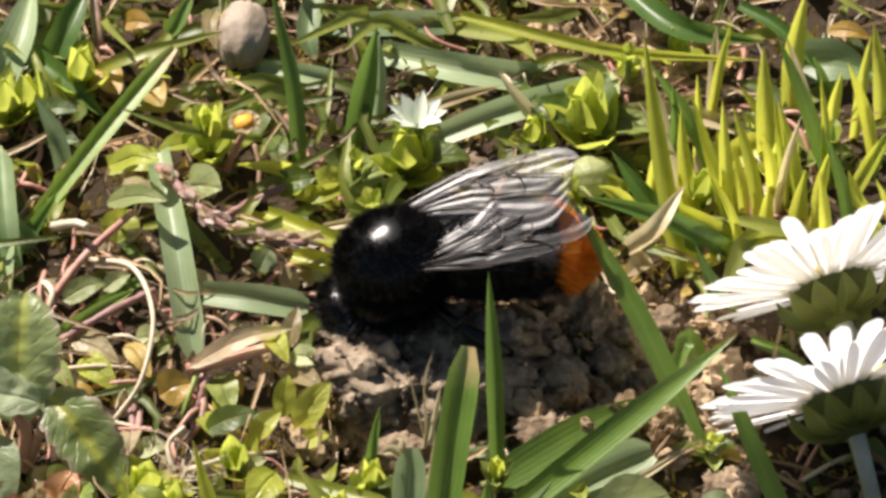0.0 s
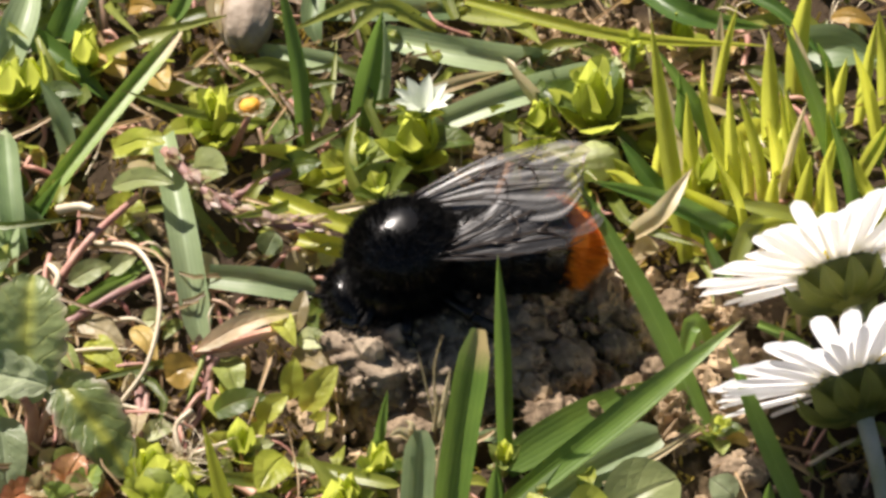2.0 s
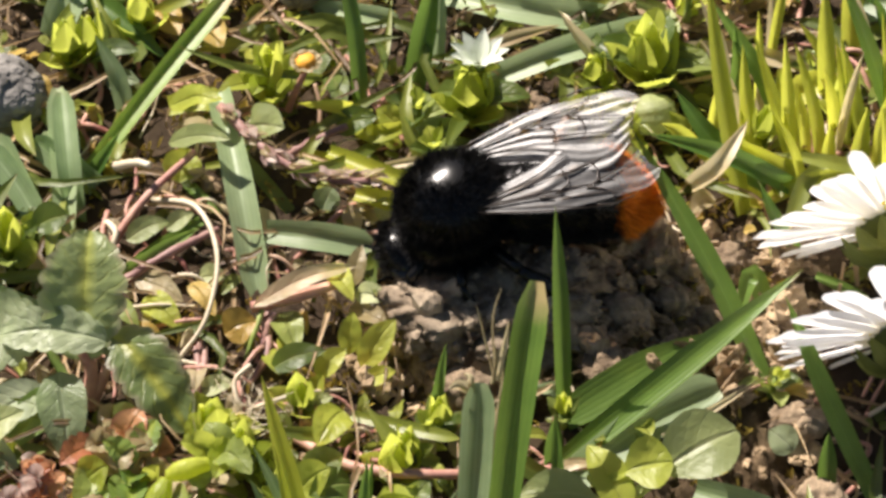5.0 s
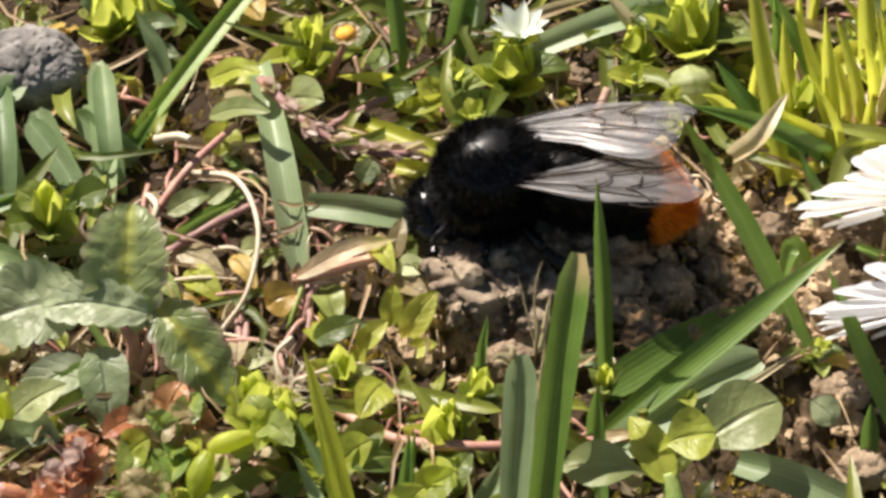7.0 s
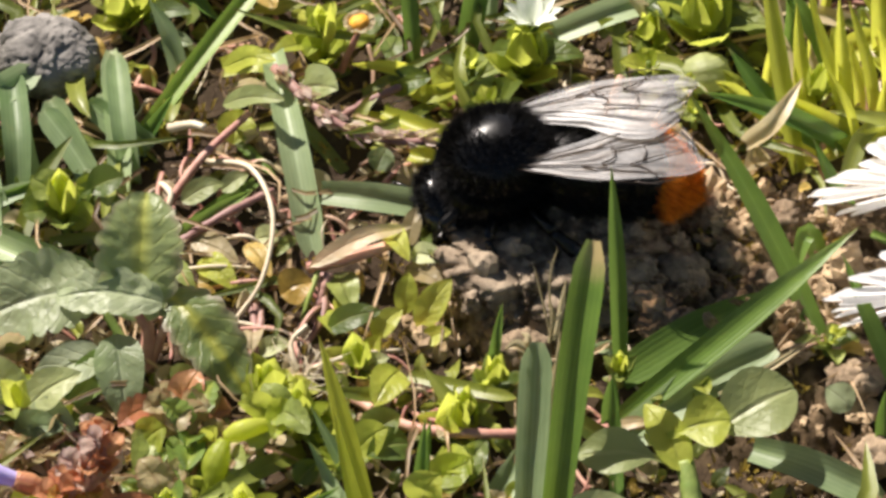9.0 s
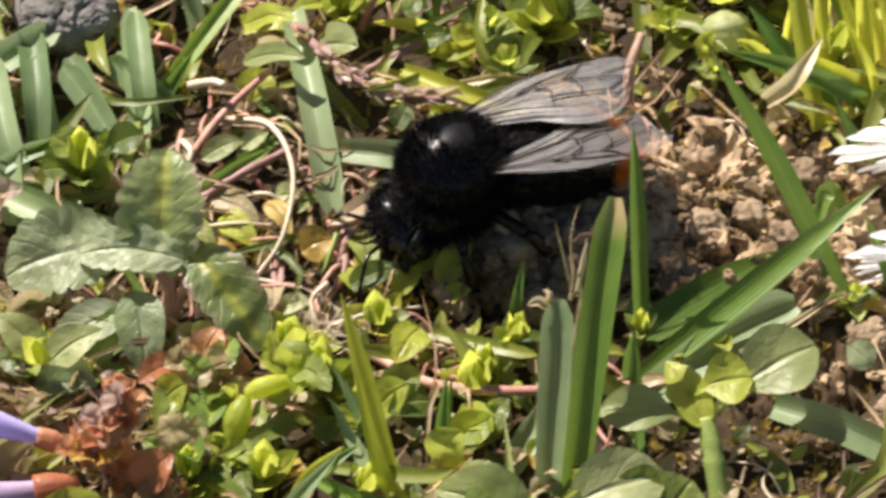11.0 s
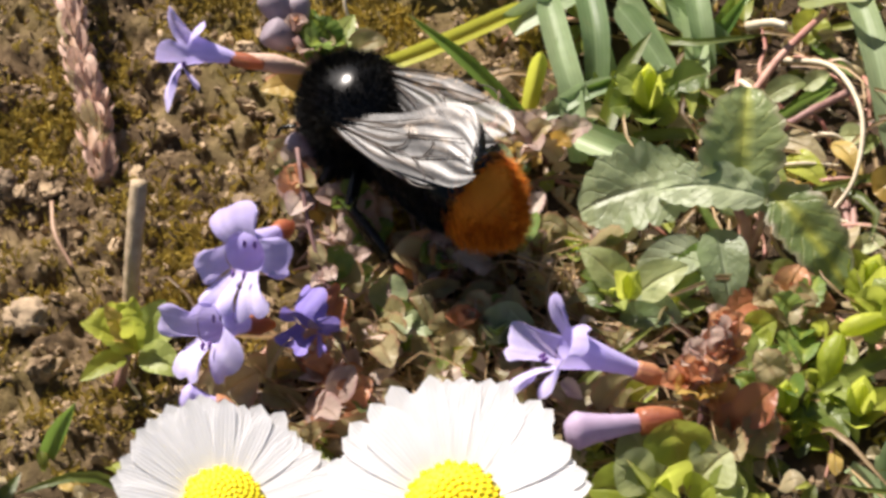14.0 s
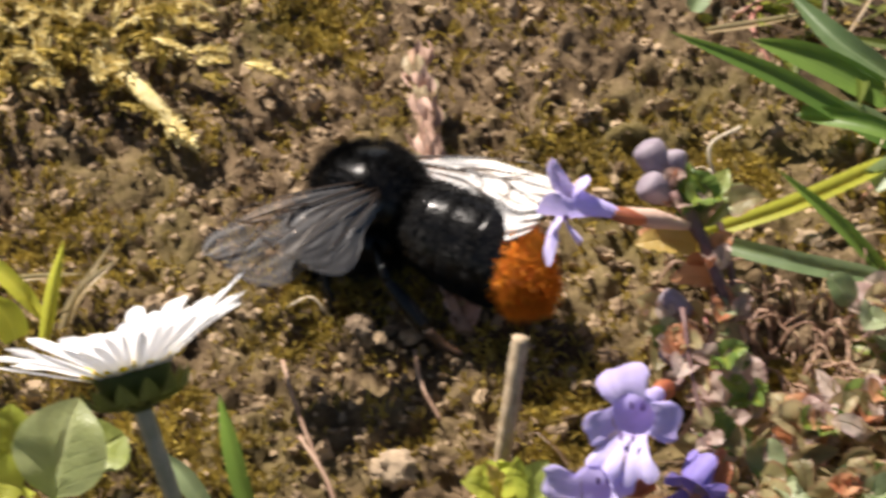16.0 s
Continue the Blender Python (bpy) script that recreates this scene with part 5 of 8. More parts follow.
grass_blade([(-42.5, -5.5, -0.9), (-39, -8.1, -0.2), (-34.8, -10.2, -0.3)], 1.80, "blue", "pointed", label="bluish flat grass blade lying on the lawn")
grass_blade([(-19.9, -30.5, -3.9), (-18.5, -30.1, -1.9), (-16, -28.8, -0.8)], 0.99, "lush", "pointed")
grass_blade([(-6.8, -30.2, -3.9), (-4.4, -26.8, -2.6), (-4, -25.2, -1.5)], 1.90, "blue", "pointed", label="bluish flat grass blade lying on the lawn")
grass_blade([(2.9, -31.3, -4), (2.9, -25.1, -0.5), (2.7, -21.8, 2.8)], 0.99, "lush", "pointed")
grass_blade([(-35.7, -11.1, -2.4), (-30.8, -8.8, -0.2), (-28.8, -7.8, -0.1)], 0.80, "lush", "pointed")
grass_blade([(-58.8, -1.8, 0.4), (-52.2, 0.5, 1.5), (-44.6, 5.3, 1.4)], 1.32, "lime", "mown")
grass_blade([(-58.4, -2.3, 0.3), (-52.4, -4.4, 0.7), (-45.6, -5.3, 0.1)], 1.49, "blue", "mown", label="bluish flat grass blade lying on the lawn")
grass_blade([(-45.2, -4, -1.3), (-49.2, -1.6, 1.9), (-53.8, 1, 4.6)], 1.15, "lush", "pointed")
grass_blade([(-45.1, -3.6, -1.8), (-44.7, -2.5, 0.3), (-44.1, -1.7, 3.4)], 1.31, "lime", "mown")
grass_blade([(-44.5, -4.5, -0.9), (-40.6, -2.5, 0.3), (-36.1, -1.1, 0.4)], 1.31, "blue", "pointed", label="bluish flat grass blade lying on the lawn")
grass_blade([(-41.8, -5, -0.9), (-37.2, -7.8, -0.6), (-31.1, -10.5, -1.3)], 1.71, "blue", "mown", label="bluish flat grass blade lying on the lawn")
grass_blade([(-40.8, -4.4, -1.3), (-42.3, -0.8, 0.9), (-43.7, 5.7, 2)], 2.04, "blue", "mown", label="bluish flat grass blade lying on the lawn")
grass_blade([(-39.1, 0.4, -1), (-39.9, 2.7, 0.2), (-40.6, 6.2, 2)], 1.82, "blue", "mown", label="bluish flat grass blade lying on the lawn")
grass_blade([(-34.1, -1.2, -0.6), (-36.2, 2.2, 0.7), (-37.9, 5.6, 1.9)], 2.06, "blue", "mown", label="bluish flat grass blade lying on the lawn")
grass_blade([(-30.4, 2.5, -0.3), (-32.4, 3.7, 0.8), (-34.1, 7, 1.1)], 2.08, "blue", "mown", label="bluish flat grass blade lying on the lawn")
grass_blade([(-20.4, -36.9, -4.5), (-21, -34.6, -1.3), (-17.3, -30.7, 1)], 1.49, "blue", "pointed", label="bluish flat grass blade lying on the lawn")
grass_blade([(-19.1, -30.3, -2.9), (-15.9, -32.2, -2.6), (-12.1, -32.7, -3.1)], 0.99, "blue", "pointed", label="bluish flat grass blade lying on the lawn")
grass_blade([(-23.6, -34.3, -3.2), (-21.7, -36.3, -3.4), (-20.2, -38.1, -3.5)], 1.28, "blue", "pointed", label="bluish flat grass blade lying on the lawn")
grass_blade([(-14.2, -28.4, -3.8), (-12.4, -31.4, -3), (-10.5, -32.5, -4.1)], 1.14, "blue", "pointed", label="bluish flat grass blade lying on the lawn")
grass_blade([(-31.2, 3, -0.3), (-30.3, 3.7, 0.8), (-28.6, 5.1, 2.9)], 1.08, "lush", "pointed")
grass_blade([(-11.2, -31.2, -4), (-10.5, -28.6, 0.2), (-10.1, -26.3, 3.4)], 0.98, "lush", "pointed")
grass_blade([(-44, 7.7, 0.1), (-52.9, 11.1, 3.4), (-61.2, 13.4, 5.6)], 1.58, "lush", "pointed")
grass_blade([(-43.3, 11.5, 0.4), (-49.7, 14.2, 2.1), (-54.9, 15.7, 2.8)], 2.35, "lush", "pointed")
grass_blade([(-44.2, 13.3, 1.6), (-48.4, 16, 2.8), (-52, 20.8, 3.2)], 1.95, "blue", "pointed")
grass_blade([(-43.9, 8.8, 0.2), (-47.7, 9.9, 1.3), (-51.6, 9.9, 0.8)], 1.67, "blue", "pointed")
grass_blade([(-109.3, -7, 0.9), (-106.8, -9, -0.2), (-105.1, -10, -2.3)], 1.36, "lime", "pointed")
grass_blade([(-105.2, -11.3, -2.4), (-104.6, -9.2, 0.8), (-103.9, -7.5, 3.9)], 1.02, "lime", "pointed")
grass_blade([(-104, -10.5, -2.3), (-102.9, -8.8, -0.2), (-100.1, -6.3, 1)], 0.79, "dry", "pointed")
grass_blade([(-90, -26.1, -3.6), (-91.4, -23.9, 1.6), (-92.3, -23, 6.7)], 1.35, "lush", "pointed")
grass_blade([(-92.5, -26.2, -3.6), (-94.5, -24.1, -1.4), (-96.9, -22.2, -0.3)], 1.50, "blue", "pointed")
grass_blade([(-109, -7.3, -1.1), (-106.2, -7.1, -0.6), (-102.7, -6.3, -1)], 0.48, "dry", "pointed")
grass_blade([(-104, -10, -1.3), (-102.6, -7.9, -0.1), (-100.7, -4.9, 1.1)], 0.39, "dry", "pointed")
grass_blade([(-57.8, 18.2, 1), (-54, 18.7, 1.5), (-48, 20, 2.1)], 0.60, "dry", "pointed")
grass_blade([(-58.8, 20.1, 1.1), (-58.1, 21.8, 1.2), (-57.2, 23.6, 1.4)], 1.72, "blue", "pointed")
grass_blade([(-107, -12.1, -1.5), (-107.8, -11, -0.4), (-109.1, -9.9, 0.7)], 2.35, "lime", "pointed")
grass_blade([(-87.3, -29.2, -1.8), (-84.8, -31.4, -2), (-82.2, -32.7, -4.1)], 1.61, "lush", "pointed")
grass_blade([(-78.3, -33.1, -4.2), (-77.3, -32.3, -2.1), (-76, -31.4, -0)], 1.28, "lush", "pointed")
grass_blade([(-51.2, 9.7, 1.3), (-45.8, 7.7, 2.1), (-39.5, 4.9, 0.9)], 1.45, "lush", "pointed")
grass_blade([(-46.4, 3.5, 0.8), (-43.3, 5, 1.9), (-39, 8.3, 2.2)], 2.35, "blue", "mown", label="bluish flat grass blade lying on the lawn")

# creeping and dry stems
creeping_stem([(-29.1, -2.9, -0.7), (-26.5, 0.3, 1), (-23.1, 4, 1.8)], 0.35, "pink", "pinkish creeping chickweed stem on the ground")
creeping_stem([(-28, -6.2, -1), (-25, -4.7, 0.1), (-21.2, -2.3, 0.3)], 0.35, "purple", "pinkish creeping chickweed stem on the ground")
creeping_stem([(-17.9, -8.6, -0.7), (-15, -8.5, 0.3), (-11.8, -7.1, -0.1)], 0.34, "pink", "pinkish creeping chickweed stem on the ground")
withered_stalk([(-21.3, 7.4, 3.1), (-18.7, 4.2, 2.8), (-16.1, 1.8, 2.6), (-13.2, 0.5, 2.5), (-9.7, 0.2, 2.5)], 0.36, "purple", ["mauve", "pale", "mauve"], 64, 1.5, "withered purplish flower stalk lying across grass", 5)
creeping_stem([(-16.6, 5.2, -0.1), (-14.2, 5.9, 1), (-11.9, 6.8, 1.5)], 0.34, "purple", "pinkish creeping chickweed stem on the ground")
creeping_stem([(-26.2, 1.3, -0.4), (-22.8, -1.2, 1.4), (-21.1, -6, 1.5), (-21.8, -10.7, 0.1), (-23.8, -13.2, -1.6)], 0.21, "pale", "thin pale looping root above the soil")
creeping_stem([(-26.8, -10.4, -1.3), (-24.6, -12.9, -1.5), (-21.3, -13.9, -1.6)], 0.20, "pale", "thin pale root on the soil")
creeping_stem([(-17.5, -8.5, -1.2), (-17.7, -11, -1.4), (-18.4, -13.6, -2.6)], 0.28, "purple", "pinkish creeping chickweed stem on the ground")
creeping_stem([(-22.2, -10.5, -1.3), (-22.4, -13.6, -2), (-22.8, -18, -2.9)], 0.28, "purple", "pinkish creeping chickweed stem on the ground")
creeping_stem([(-28.9, 2.7, 1.7), (-27.3, 2.1, 2.7), (-26.2, 1.4, 3.1)], 0.36, "pale", "small pale cut end of a stem")
creeping_stem([(-16.5, 9.9, -0.2), (-15.8, 9.6, 2.3), (-15, 9.3, 4.7)], 0.30, "pink", "pink stalk of a faded orange-centred flower")
creeping_stem([(-14.2, 7.9, -0.9), (-14, 9.8, 0.3), (-14.4, 11.3, 1.4)], 0.21, "brown", "thin dry brown stalk")
creeping_stem([(-27.2, 24.8, 3.5), (-26.7, 22.3, 2.3), (-26.5, 20.2, 0.1)], 0.49, "brown", "dry russet stem between grass")
creeping_stem([(-29.5, 0.2, -0.5), (-29.7, -2.2, -0.2), (-29.2, -3.9, -0.8), (-28.4, -3.3, -0.3)], 0.21, "pink", "curled thin pink tendril on soil")
creeping_stem([(-15.9, -19.5, -2.1), (-11.4, -23.1, -1.4), (-5.9, -24.3, -0.9), (0.4, -23.7, -1.4), (5.6, -23.2, -1.4)], 0.41, "pink", "pinkish creeping chickweed stem on the ground", [((2.7, -23.8, -1.2), (5.7, -23.4, -1), 0.93, "pale", "ovate")])
creeping_stem([(-21.9, -12.1, -1.5), (-22, -14.6, -1.7), (-22.8, -17.7, -2.9)], 0.28, "purple", "pinkish creeping chickweed stem on the ground")
creeping_stem([(-17.4, -10.7, -1.4), (-17.6, -13.2, -1.6), (-19.4, -15.8, -2.8)], 0.32, "purple", "pinkish creeping chickweed stem on the ground")
creeping_stem([(3.2, 0.4, 1.5), (3.4, 2, 3.7), (4.3, 4.3, 4.8)], 0.46, "brown", "bent yellow-brown stalk behind the soil clod")
root_tuft((-18.5, -19.5, -1.6), 6)
creeping_stem([(-52.1, -19, -2), (-49.8, -16.6, -0.8), (-45.9, -13.7, -0.6)], 0.20, "purple", "pinkish creeping chickweed stem on the ground")
creeping_stem([(-23.4, -9.2, -1.7), (-22.2, -14.6, -1.7), (-22.7, -20.1, -2.6)], 0.28, "purple", "pinkish creeping chickweed stem on the ground")
creeping_stem([(-88.4, -14, -0.6), (-87, -18.7, -1), (-84.3, -25, -2.5)], 0.17, "brown", "thin dry straw stalk lying on the soil")
creeping_stem([(-79.2, -11.9, -1.5), (-78.7, -15.2, -1.2), (-77.3, -17.8, -1.9)], 0.17, "brown", "thin dry straw stalk lying on the soil")
creeping_stem([(-87, -20.2, -1.1), (-84.7, -24.5, -1.5), (-83.2, -31.2, -3)], 0.17, "brown", "thin dry straw stalk lying on the soil")
creeping_stem([(-56.1, 5.6, 3.9), (-58.4, 3.6, 3.8), (-57.7, 1.8, 1.6)], 0.15, "pale", "thin pale curled dry stalk")
creeping_stem([(-61.4, -15.1, -1.7), (-57.3, -9.7, 0.7), (-58, -4.3, 4.2), (-61.6, -3.5, 7.2)], 0.27, "violet", "upright dark ground ivy stem")
creeping_stem([(-20.2, -18, -2.3), (-15.6, -16.9, -1.2), (-11.7, -15.6, -2.1)], 0.18, "pale", "dry pale straw blade lying on the lawn")
creeping_stem([(-23.8, -13.6, -2), (-20.7, -14.4, -1.1), (-18.5, -15.1, -2.1)], 0.18, "pink", "dry pale straw blade lying on the lawn")
creeping_stem([(-19, -3.6, -1.2), (-16.7, -4.7, -0.3), (-15.2, -5.7, -1.4)], 0.18, "brown", "dry pale straw blade lying on the lawn")
creeping_stem([(-25, -5.6, -1.3), (-23, -6.2, -0.4), (-21.7, -6.6, -1.4)], 0.18, "pale", "dry pale straw blade lying on the lawn")
creeping_stem([(-11.2, -1.6, -1), (-9.1, -2.7, -0.1), (-7.8, -3.7, -1.2)], 0.19, "pink", "dry pale straw blade lying on the lawn")
creeping_stem([(-15, 1, -0.8), (-12.7, 1.4, 0.2), (-11.3, 2.1, -0.7)], 0.19, "brown", "dry pale straw blade lying on the lawn")
creeping_stem([(-6.1, -12.2, -1.9), (-4.6, -10.1, -0.7), (-3.7, -7.7, -1.5)], 0.18, "pale", "dry pale straw blade lying on the lawn")
creeping_stem([(-26, -10.1, -1.7), (-22.6, -10.2, -0.7), (-19.9, -10.2, -1.7)], 0.18, "pink", "dry pale straw blade lying on the lawn")
creeping_stem([(13.1, -18.6, -2.4), (16, -17, -1.3), (18.4, -15.2, -2.1)], 0.18, "brown", "dry pale straw blade lying on the lawn")
creeping_stem([(25, -18.2, -2.4), (27.7, -17.1, -1.3), (30, -15.8, -2.2)], 0.18, "pale", "dry pale straw blade lying on the lawn")
creeping_stem([(-9.7, 10.1, -0.1), (-8.5, 11.3, 1), (-8.1, 12.8, 0.1)], 0.19, "pink", "dry pale straw blade lying on the lawn")

# toothed and round leaves
leafy("toothed_weed", (-29.9, -16.4, -2.8), [((-30.5, -14.6, 0.2), (-29.7, -8.1, 6.6), 6.4, "heart", "scalloped"), ((-28.6, -14.4, 2.0), (-36.2, -13.4, 1.5), 3.7, "sage", "scalloped"), ((-33.4, -12.4, 1.1), (-41.5, -13.4, -0.8), 6.6, "sage", "scalloped"), ((-32.7, -17.0, -0.3), (-38.4, -19.8, -2.0), 3.2, "sage", "ovate"), ((-32.0, -15.8, 0.4), (-31.0, -22.0, -2.6), 3.6, "grey", "ovate"), ((-31.2, -16.7, -0.6), (-35.7, -20.7, -2.5), 3.0, "serrate", "ovate"), ((-28.2, -13.2, 1.4), (-22.9, -19.3, -2.0), 4.8, "heart", "scalloped")], [([(-30.0, -16.6, -3.0), (-29.8, -14.8, -0.7), (-30.4, -14.3, 0.6)], 0.55, "pink"), ([(-29.9, -16.6, -3.0), (-28.6, -14.4, -0.4), (-28.4, -13.6, 1.0)], 0.4, "pink"), ([(-30.2, -16.6, -3.0), (-32.4, -14.0, -0.6), (-33.3, -12.6, 0.9)], 0.4, "green")], "toothed green leaves of a low weed rosette", "plant")
leafy("round_leaved_weed", (8.2, -31.3, -4), [((8.1, -26.6, -0.6), (15.3, -22.7, 1.7), 5.2, "silver", "spoon"), ((6.3, -25.9, 0.4), (10.7, -25.3, 1.5), 3.88, "lime", "spoon"), ((7.2, -27.3, -0.7), (0.2, -27.2, 0.3), 3.3, "silver", "spoon"), ((7.6, -28, -0.7), (5, -23.1, 0.7), 2.69, "lime", "ovate")], [([(8.5, -31.8, -4), (8, -29.1, -1.8), (7.6, -27.1, -0.7)], 0.83, "green")], "round-leaved seedling with spoon-shaped green leaves", "plant")
leafy("round_leaved_weed", (3.6, -33.5, -4.2), [((4.7, -33.6, -4.2), (1.3, -32, -1.1), 4.14, "chick", "spoon"), ((4.3, -34, -4.2), (6.4, -32.1, -1.1), 4.51, "chick", "spoon")], [([(3.5, -34.4, -4.3), (3.6, -32.9, -3.1)], 0.38, "green")], "round-leaved seedling with spoon-shaped green leaves", "plant")
leafy("round_leaved_weed", (-36.7, -34.1, -4.2), [((-35.8, -36.6, -3.4), (-38.8, -33.3, -0.2), 4.30, "silver", "spoon"), ((-35.1, -36.2, -3.4), (-35.7, -33.4, 0.8), 4.68, "lime", "spoon"), ((-34.7, -36.6, -3.4), (-31.9, -35.2, -0.3), 4.12, "silver", "spoon"), ((-35.8, -37.5, -3.5), (-41.4, -37.5, -1.5), 3.73, "lime", "spoon"), ((-35.4, -37.1, -3.5), (-36.4, -37.2, 0.5), 3.36, "lime", "spoon"), ((-34.7, -38, -3.5), (-33.2, -37.9, -0.5), 3.35, "lime", "spoon"), ((-36.2, -37.1, -3.5), (-39.7, -36.2, -0.4), 3.55, "silver", "spoon"), ((-35.4, -38, -3.5), (-37.5, -39.1, -0.6), 3.35, "lime", "spoon"), ((-34.3, -37.5, -3.5), (-30.8, -37.2, -1.5), 3.36, "chick", "spoon")], [([(-35.5, -37.7, -4.5), (-35.4, -36.6, -3.4)], 0.45, "green")], "dense green rosette of spoon-shaped leaves", "plant")
leafy("round_leaved_weed", (-36.6, -2.4, -1.7), [((-36, -3.6, 0.2), (-38.6, -2.7, 2.3), 2.46, "chick", "spoon"), ((-35.6, -3.1, 0.3), (-32.1, -2.6, 2.3), 2.47, "chick", "spoon"), ((-36.4, -4.1, 0.2), (-34.4, -5.2, 0.1), 2.46, "lime", "spoon"), ((-36.5, -3.4, 0.2), (-36.3, -3.1, 3.3), 2.05, "lime", "ovate"), ((-36.9, -4.1, 0.2), (-39.2, -5, 1.1), 2.25, "chick", "spoon")], [([(-36.1, -3.5, -1.8), (-36, -3.4, 0.2)], 0.49, "green")], "small spoon-leaved green seedling", "plant")
leafy("round_leaved_weed", (-37.8, -19.1, -3), [((-38, -21.2, -1.2), (-41.6, -18.4, 1), 2.74, "silver", "ovate"), ((-38, -21.2, -1.2), (-34.1, -19.8, 0.9), 2.74, "silver", "ovate"), ((-38, -21.6, -1.2), (-42.3, -20.7, -1.2), 2.35, "chick", "ovate"), ((-38, -21.6, -1.2), (-34.5, -22.7, -1.8), 2.54, "grey", "ovate"), ((-38.3, -21.9, -0.3), (-39.4, -21.9, 2.7), 1.57, "lime", "ovate"), ((-38.3, -21.9, -0.3), (-37.7, -21.9, 2.7), 1.57, "lime", "ovate")], [([(-37.9, -21, -3.2), (-38, -21.2, -1.2)], 0.47, "green")], "grey-green pointed seedling with paired leaves", "plant")
leafy("round_leaved_weed", (-102.5, -20.6, -3.1), [((-103.5, -25.8, -1.6), (-101.9, -20.7, 2.8), 6.42, "silver", "ovate"), ((-102.9, -24.1, -2.4), (-98.9, -20.6, -1.1), 4.17, "chick", "spoon"), ((-106.4, -23.8, -2.4), (-106.5, -20.6, 1.9), 4.17, "lime", "ovate"), ((-104.8, -25.1, -2.5), (-107.7, -25.3, -0.5), 3.78, "lime", "spoon"), ((-103.2, -25.9, -2.6), (-103.3, -23.5, -1.4), 4.15, "lime", "spoon")], [([(-103.3, -25.2, -3.5), (-103.3, -24.1, -2.4)], 0.45, "green")], "round green daisy leaves at the foot of a stem", "plant")
leafy("toothed_weed", (-72.5, -22.2, -3.3), [((-71.8, -23.8, -2.4), (-75.8, -24.8, 0.5), 3.42, "lime", "toothed"), ((-71.8, -23.8, -2.4), (-69.8, -25.2, -0.5), 3.42, "chick", "ovate"), ((-72.2, -24.3, -2.4), (-73.6, -24.1, 1.6), 2.66, "lime", "toothed"), ((-71.4, -24.3, -2.4), (-70.8, -23.2, 0.6), 2.28, "chick", "ovate")], [([(-71.8, -24.9, -3.5), (-72, -23.8, -2.4)], 0.38, "green")], "yellow-green toothed seedling beside a dry stalk", "plant")
leafy("toothed_weed", (-73, -24.1, -3.4), [((-72.4, -26.4, -0.6), (-76, -25.6, 1.5), 1.93, "lime", "toothed"), ((-72.4, -26.4, -0.6), (-72.3, -25, 3.5), 1.78, "lime", "toothed"), ((-72, -26.4, -0.6), (-69, -28.4, -0.8), 2.47, "chick", "ovate"), ((-72, -25.9, -0.6), (-70.2, -24.4, 2.5), 2.09, "chick", "ovate"), ((-72.8, -26.8, -0.6), (-76, -28.9, -0.8), 1.62, "lime", "ovate"), ((-72.6, -26.4, -0.6), (-74.3, -24.9, 2.5), 1.55, "yellow", "toothed")], [([(-73.7, -27.4, -3.7), (-72.8, -26.8, -0.6)], 0.38, "purple")], "yellow-green toothed seedling beside a dry stalk", "plant")

leafy("round_leaved_weed", (-4.6, -34.6, -4.3), [((-4.8, -34.5, -3.2), (-11.0, -32.4, -1.2), 5.4, "silver", "ovate"), ((-4.4, -34.4, -3.2), (4.6, -31.4, -1.4), 5.2, "silver", "spoon"), ((-4.6, -34.8, -3.2), (-5.6, -39.5, -2.4), 4.6, "chick", "ovate")], [([(-4.6, -34.8, -4.6), (-4.6, -34.6, -3.0)], 0.5, "green")], "broad pale green leaves spread over the lawn", "plant")

# single small leaves
single_leaf((-24.9, 8, 0.3), (-20.7, 5.1, 0.9), 2.0, "pale", "ovate")
single_leaf((-25.4, 9.9, 0.5), (-21.5, 9.7, 1.3), 2.04, "lime", "mown")
single_leaf((-24.4, 2.7, -0.1), (-23.6, 5.2, 0.9), 2.92, "lime", "ovate")
single_leaf((-29.1, -8.1, -0.9), (-26.6, -11.2, -0.4), 1.62, "chick", "ovate")
single_leaf((-30.3, 12.4, 0.7), (-27.6, 11.7, 1.4), 1.71, "grey", "ovate")
single_leaf((-31.3, 15.2, 0.9), (-27.8, 14.7, 1.7), 1.55, "grey", "ovate")
single_leaf((-15.3, 12.9, 0.7), (-13.2, 14.9, 1.7), 2.14, "chick", "ovate")
single_leaf((-13.2, 12.9, 0.7), (-12.2, 8.9, 1.2), 1.89, "chick", "ovate")
single_leaf((-13.7, -0, -0.3), (-12.9, 1.4, 0.6), 2.07, "grey", "ovate")
single_leaf((15, 1.2, -0.2), (13.2, -1.3, 0.4), 1.66, "pale", "ovate")
single_leaf((-25.1, 24.2, 1.6), (-22.6, 23.2, 2.4), 1.77, "yellow", "ovate")
single_leaf((29.6, 23.1, 1.5), (32.7, 21.7, 2.2), 1.41, "yellow", "ovate")
single_leaf((-26.8, 19.6, 1.3), (-24.8, 16.1, 1.8), 2.62, "yellow", "ovate")
single_leaf((-23.3, 17.9, 1.1), (-21.4, 14.9, 1.7), 2.61, "yellow", "ovate")
single_leaf((17.1, -2.2, -0.5), (17.9, -2.9, 0.3), 0.82, "yellow", "ovate")
single_leaf((-29.5, -12.1, -1.3), (-31.8, -11.7, -0.4), 2.81, "serrate", "toothed")
single_leaf((-30.6, -24.2, -2.2), (-28.6, -24.4, -1.5), 2.33, "chick", "ovate")
single_leaf((-28, -19, -1.8), (-26, -18.7, -1), 2.36, "chick", "ovate")
single_leaf((-26, -20.5, -1.9), (-24.4, -20.2, -1.1), 3.13, "bronze", "ovate")
